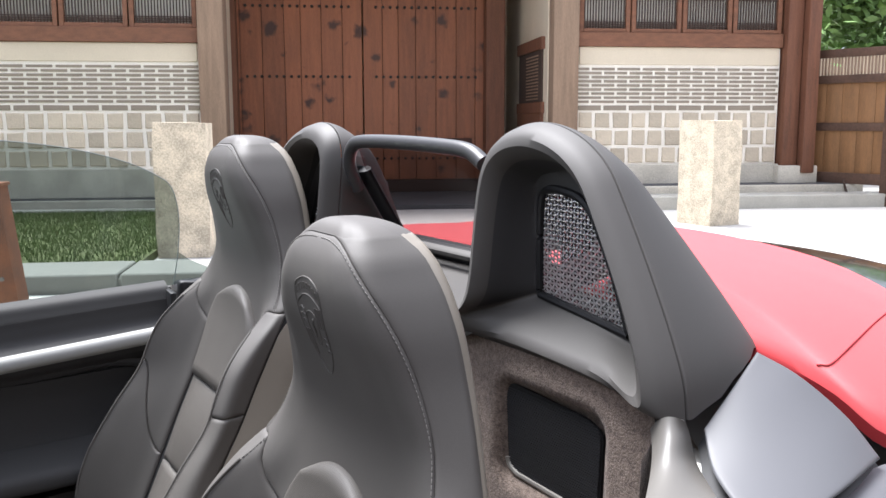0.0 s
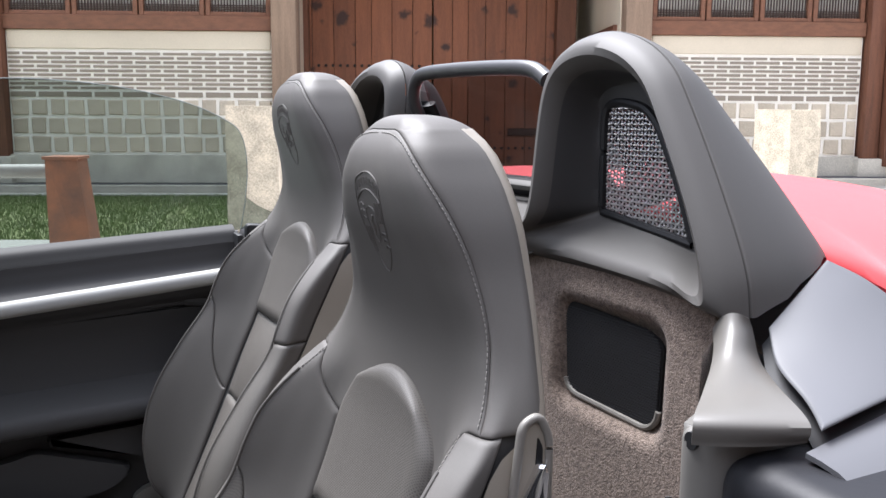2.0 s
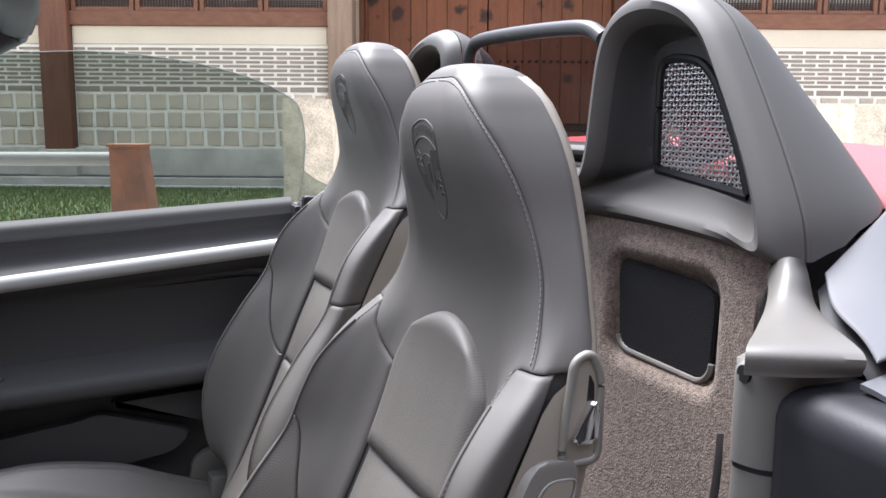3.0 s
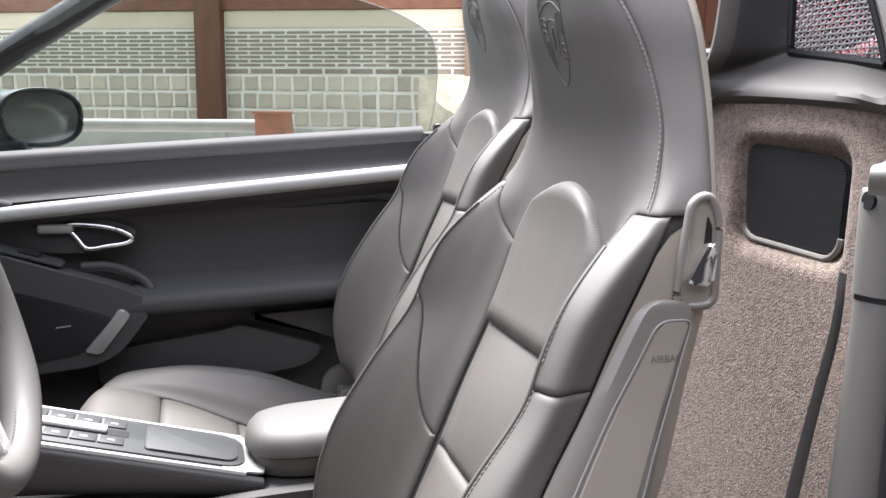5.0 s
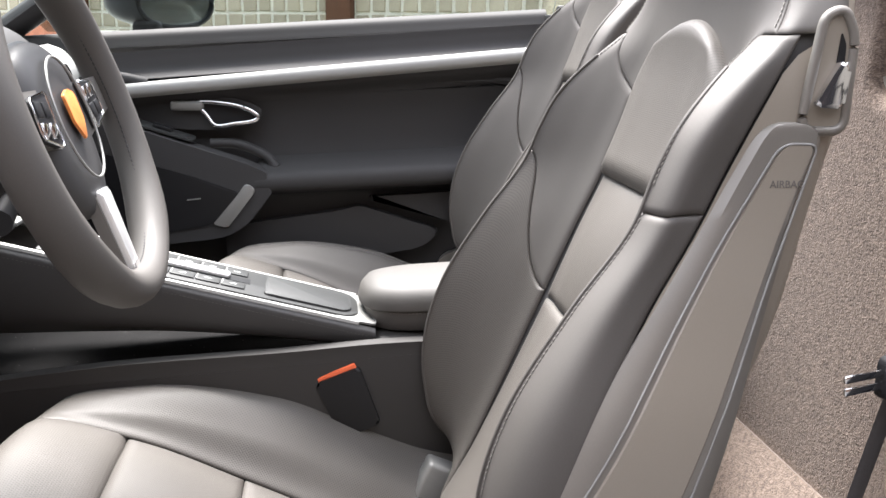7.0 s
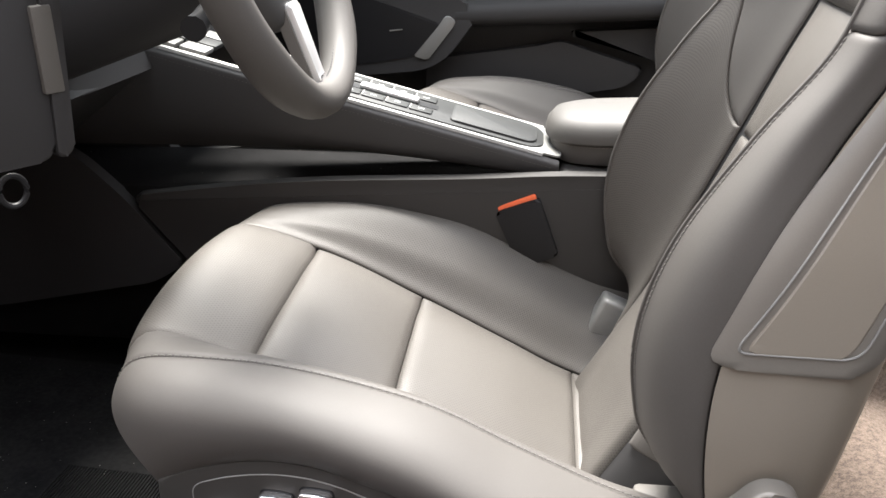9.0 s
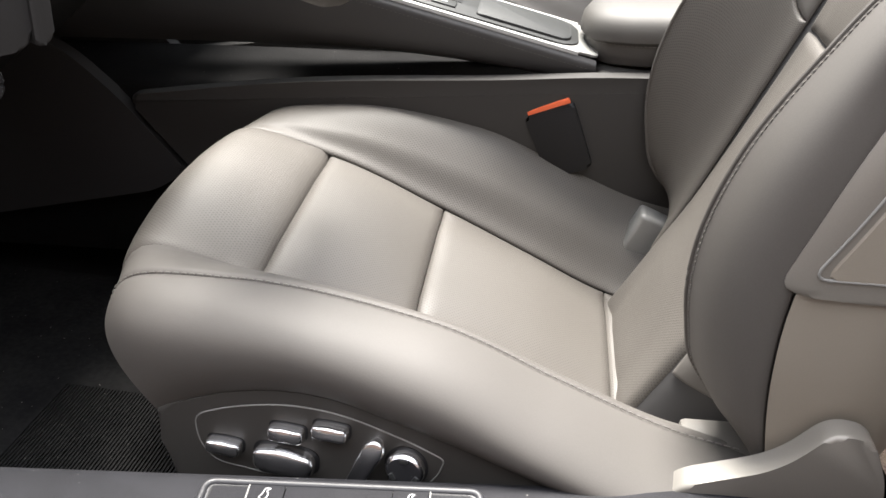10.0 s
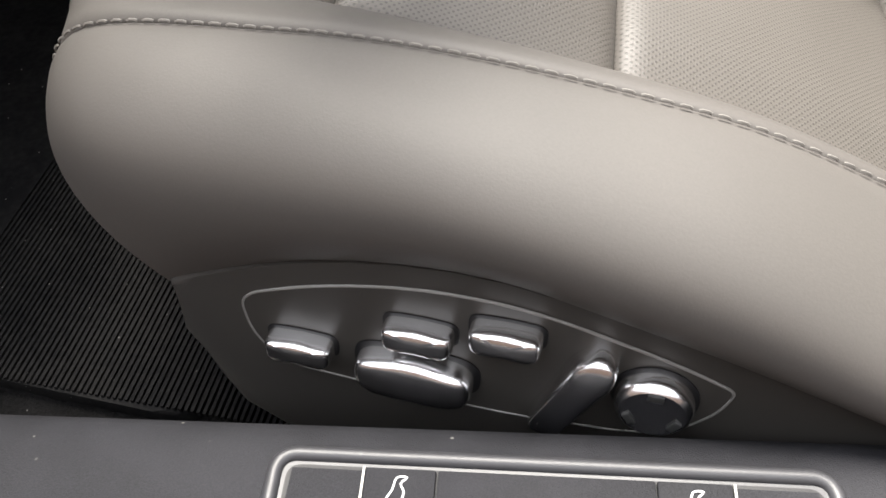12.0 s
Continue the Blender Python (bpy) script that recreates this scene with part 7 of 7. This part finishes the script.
def build_lawn():
    rnd = random.Random(11)
    lawn = tagged(part("lawn", gate_box(-13.5, 0.15, -5.66, -0.98, -0.05, 0.07), M_soil), "short green lawn before the wall", "lawn", kind="structure")
    vs, fs = [], []
    for i in range(42000):
        x, y = rnd.uniform(-6.6, 0.14), rnd.uniform(-5.65, -0.99)
        h, t, w = rnd.uniform(0.025, 0.06), rnd.uniform(0, 6.28), 0.005
        p = at_gate(x, y, 0.068)
        q = Vector((math.cos(t), math.sin(t), 0)) * w
        k = len(vs)
        vs += [p + q, p - q, p + Vector((rnd.uniform(-0.02, 0.02), rnd.uniform(-0.02, 0.02), h))]
        fs.append((k, k + 1, k + 2))
    me = bpy.data.meshes.new("grass")
    me.from_pydata([tuple(v) for v in vs], [], fs)
    me.materials.append(M_grass)
    tagged(new("grass", me), "short mown green grass blades", "grass", kind="stuff")


build_lawn()


def stone_post(x0, x1, y0, y1, h, turn, label):
    b = bmesh.new()
    bmesh.ops.create_cube(b, size=1)
    bmesh.ops.subdivide_edges(b, edges=list(b.edges), cuts=10, use_grid_fill=True)
    w, d = x1 - x0, y1 - y0
    bmesh.ops.transform(b, matrix=Matrix.Translation(((x0 + x1) / 2, (y0 + y1) / 2, h / 2)) @ pose(0, 0, 0, 0, 0, turn) @ Matrix.Diagonal((w, d, h, 1)), verts=b.verts)
    for v in b.verts:
        v.co += Vector((noise.noise(v.co * 3.1), noise.noise(v.co * 3.1 + Vector((7, 0, 0))), noise.noise(v.co * 2.3 + Vector((0, 9, 0))) * 0.6)) * 0.016
    bmesh.ops.transform(b, matrix=BM, verts=b.verts)
    thing("stone_post", b, M_stonepost, label, "stone post", "stone posts")


stone_post(0.18, 0.64, -4.66, -4.2, 1.22, 0, "rough pale granite post beside the lawn")
stone_post(6.02, 6.50, -2.95, -2.42, 1.235, 24, "rough pale granite post on the paved yard")


def build_barrier():
    """A rusty steel post with a slanting back and a pipe rail through it."""
    c = Vector((0.08, 5.50, 0))
    ax, up = Vector((0.934, -0.358, 0)), Vector((0, 0, 1))
    for i, k in enumerate((0, -2.6, -5.2)):
        o = c + ax * k
        b = empty("barrier_post", o, "rusty brown steel post carrying a pipe rail", "post", "barrier posts")
        m = plane(o, ax, up)
        part("plate", prism(fillet([(0, 0), (0.275, 0), (0.175, 0.90), (0.0, 0.90)], 0.008, 3), 0.16, 0.006, m), M_rust, b)
        part("cap", box(-0.012, 0.187, 0.895, 0.912, -0.008, 0.168, 0.004, m), M_rust, b)
        part("bolts", merge(lathe([(0.012, 0), (0.012, 0.01), (0, 0.012)], m @ Matrix.Translation((0.12, 0.36, 0.16)), 8), lathe([(0.012, 0), (0.012, 0.01), (0, 0.012)], m @ Matrix.Translation((0.17, 0.40, 0.16)), 8)), M_rail, b)
    thing("pipe_rail", tube([c + ax * 0.02 + up * 0.82 + Vector((0.0, 0.05, 0)), c - ax * 9 + up * 0.76 + Vector((0, 0.05, 0))], 0.04, 12), M_rail, "grey pipe rail through the rusty posts", "rail")


build_barrier()


def build_side_gate():
    """An open plank gate leaf at the end of the front, and a pale fence behind it."""
    g = empty("plank_gate", at_gate(9.0, 0.15), "open timber gate leaf with a slatted top", "gate")
    o, d = at_gate(9.00, 0.15, 0.30), at_gate(10.3, -2.02, 0.30)
    m = plane(o, d - o, (0, 0, 1))
    L = (d - o).length
    for z0, z1, nm in ((0, 0.16, "rail"), (0.78, 0.90, "rail"), (1.48, 1.60, "rail"), (1.86, 1.98, "rail")):
        part(nm, box(0, L, z0, z1, -0.02, 0.05, 0.006, m), M_oldrail, g)
    for x in (0, L / 2, L - 0.12):
        part("stile", box(x, x + 0.12, -0.30, 1.98, -0.022, 0.052, 0.006, m), M_oldrail, g)
    part("ground_beam", box(0.12, L - 0.12, -0.30, -0.16, -0.03, 0.06, 0.008, m), M_oldrail, g)
    thing("buttress_plank", prism([(8.66, 0.30), (8.95, 0.30), (8.935, 2.10), (8.73, 2.42), (8.66, 2.42)], 0.10, 0.008, BM @ plane((0, 0.02, 0), (1, 0, 0), (0, 0, 1))), M_wood, "brown timber plank with a sloping top beside the gate", "plank")
    k = 0.12
    while k < L - 0.14:
        part("board", box(k, k + 0.245, 0.14, 1.5, -0.005, 0.02, 0.003, m), M_golden, g)
        k += 0.25
    bm = bmesh.new()
    for i in range(int(L / 0.05)):
        box(0.02 + i * 0.05, 0.04 + i * 0.05, 1.6, 1.86, 0.0, 0.02, 0, m, bm=bm)
    part("slats", bm, M_oldwood, g, smooth=False)
    part("prop", tube([m @ Vector((0.75, 0.05, 0.1)), m @ Vector((0.95, -0.26, 0.25))], 0.018, 8), M_dark, g)
    f = tagged(part("fence", gate_box(9.0, 18.0, 3.0, 3.04, 0.3, 2.45), M_fence), "pale plank fence behind the gate", "fence", kind="structure")
    for i in range(60):
        part("plank", gate_box(9.0 + 0.15 * i, 9.142 + 0.15 * i, 2.96, 3.0, 0.2, 2.5 + 0.02 * (i % 3), 0.004), M_fence, f)


build_side_gate()


def build_tree(at, h, r, seed, label, n=5200, leaf=0.09):
    rnd = random.Random(seed)
    at = Vector(at)
    t = empty("tree", at, label, "tree", "trees")
    bm = bmesh.new()
    trunk = spline([at, at + Vector((0.1, 0.05, h * 0.3)), at + Vector((-0.05, 0.1, h * 0.6)), at + Vector((0.1, 0, h * 0.9))], 6)
    tube(trunk, [0.16 * (1 - 0.8 * i / len(trunk)) for i in range(len(trunk))], 10, bm=bm)
    tips = []
    for i in range(16):
        b0 = trunk[int(len(trunk) * rnd.uniform(0.35, 0.95))]
        a = rnd.uniform(0, 6.28)
        e = b0 + Vector((math.cos(a) * r * rnd.uniform(0.5, 1), math.sin(a) * r * rnd.uniform(0.5, 1), rnd.uniform(0.1, 0.9)))
        tube(spline([b0, b0.lerp(e, 0.5) + Vector((0, 0, 0.15)), e], 4), [0.05 - 0.045 * j / 8 for j in range(9)], 6, bm=bm)
        tips += [b0.lerp(e, 0.55), b0.lerp(e, 0.8), e]
    part("trunk", bm, M_bark, t)
    vs, fs = [], []
    for i in range(n):
        c = tips[rnd.randrange(len(tips))] + Vector((rnd.gauss(0, 0.32), rnd.gauss(0, 0.32), rnd.gauss(0, 0.26)))
        u = Vector((rnd.gauss(0, 1), rnd.gauss(0, 1), rnd.gauss(0, 0.5))).normalized()
        v = u.cross(Vector((rnd.gauss(0, 1), rnd.gauss(0, 1), rnd.gauss(0, 1)))).normalized()
        s = leaf * rnd.uniform(0.6, 1.2)
        k = len(vs)
        vs += [c - u * s, c + v * s * 0.42, c + u * s, c - v * s * 0.42]
        fs.append((k, k + 1, k + 2, k + 3))
    me = bpy.data.meshes.new("crown")
    me.from_pydata([tuple(v) for v in vs], [], fs)
    me.materials.append(M_leaf)
    cr = new("crown", me)
    cr.parent = t
    cr.matrix_parent_inverse = world_of(t).inverted()


build_tree(at_gate(11.6, 5.0), 4.6, 1.9, 3, "leafy green tree behind the fence", 5200, 0.17)
build_tree(at_gate(14.5, 6.0), 5.2, 2.2, 4, "leafy green tree behind the fence", 7000, 0.11)
# across the yard: an unseen timber wall added to block low sky, trees over it
thing("wall_blocker", box(-16, 16, -2.9, -2.6, 0, 3.7), M_dark, "unseen dark timber wall added to block low sky light", "wall", kind="structure")
for i, (x, y) in enumerate(((-6.5, -10.5), (-1.0, -11.0), (4.5, -10.6), (10.5, -10.0))):
    build_tree((x, y, 0), 6.0, 2.6, 20 + i, "leafy green tree across the yard", 3500, 0.2)

thing("platform_top", gate_box(5.32, 9.58, -0.56, 0.0, 0.30, 0.304), M_slate, "dark slate paving on the platform", "paving", kind="structure")
thing("platform_top", gate_box(-13.4, -0.12, -0.43, 0.0, 0.18, 0.184), M_slate, "dark slate paving on the platform", "paving", kind="structure")
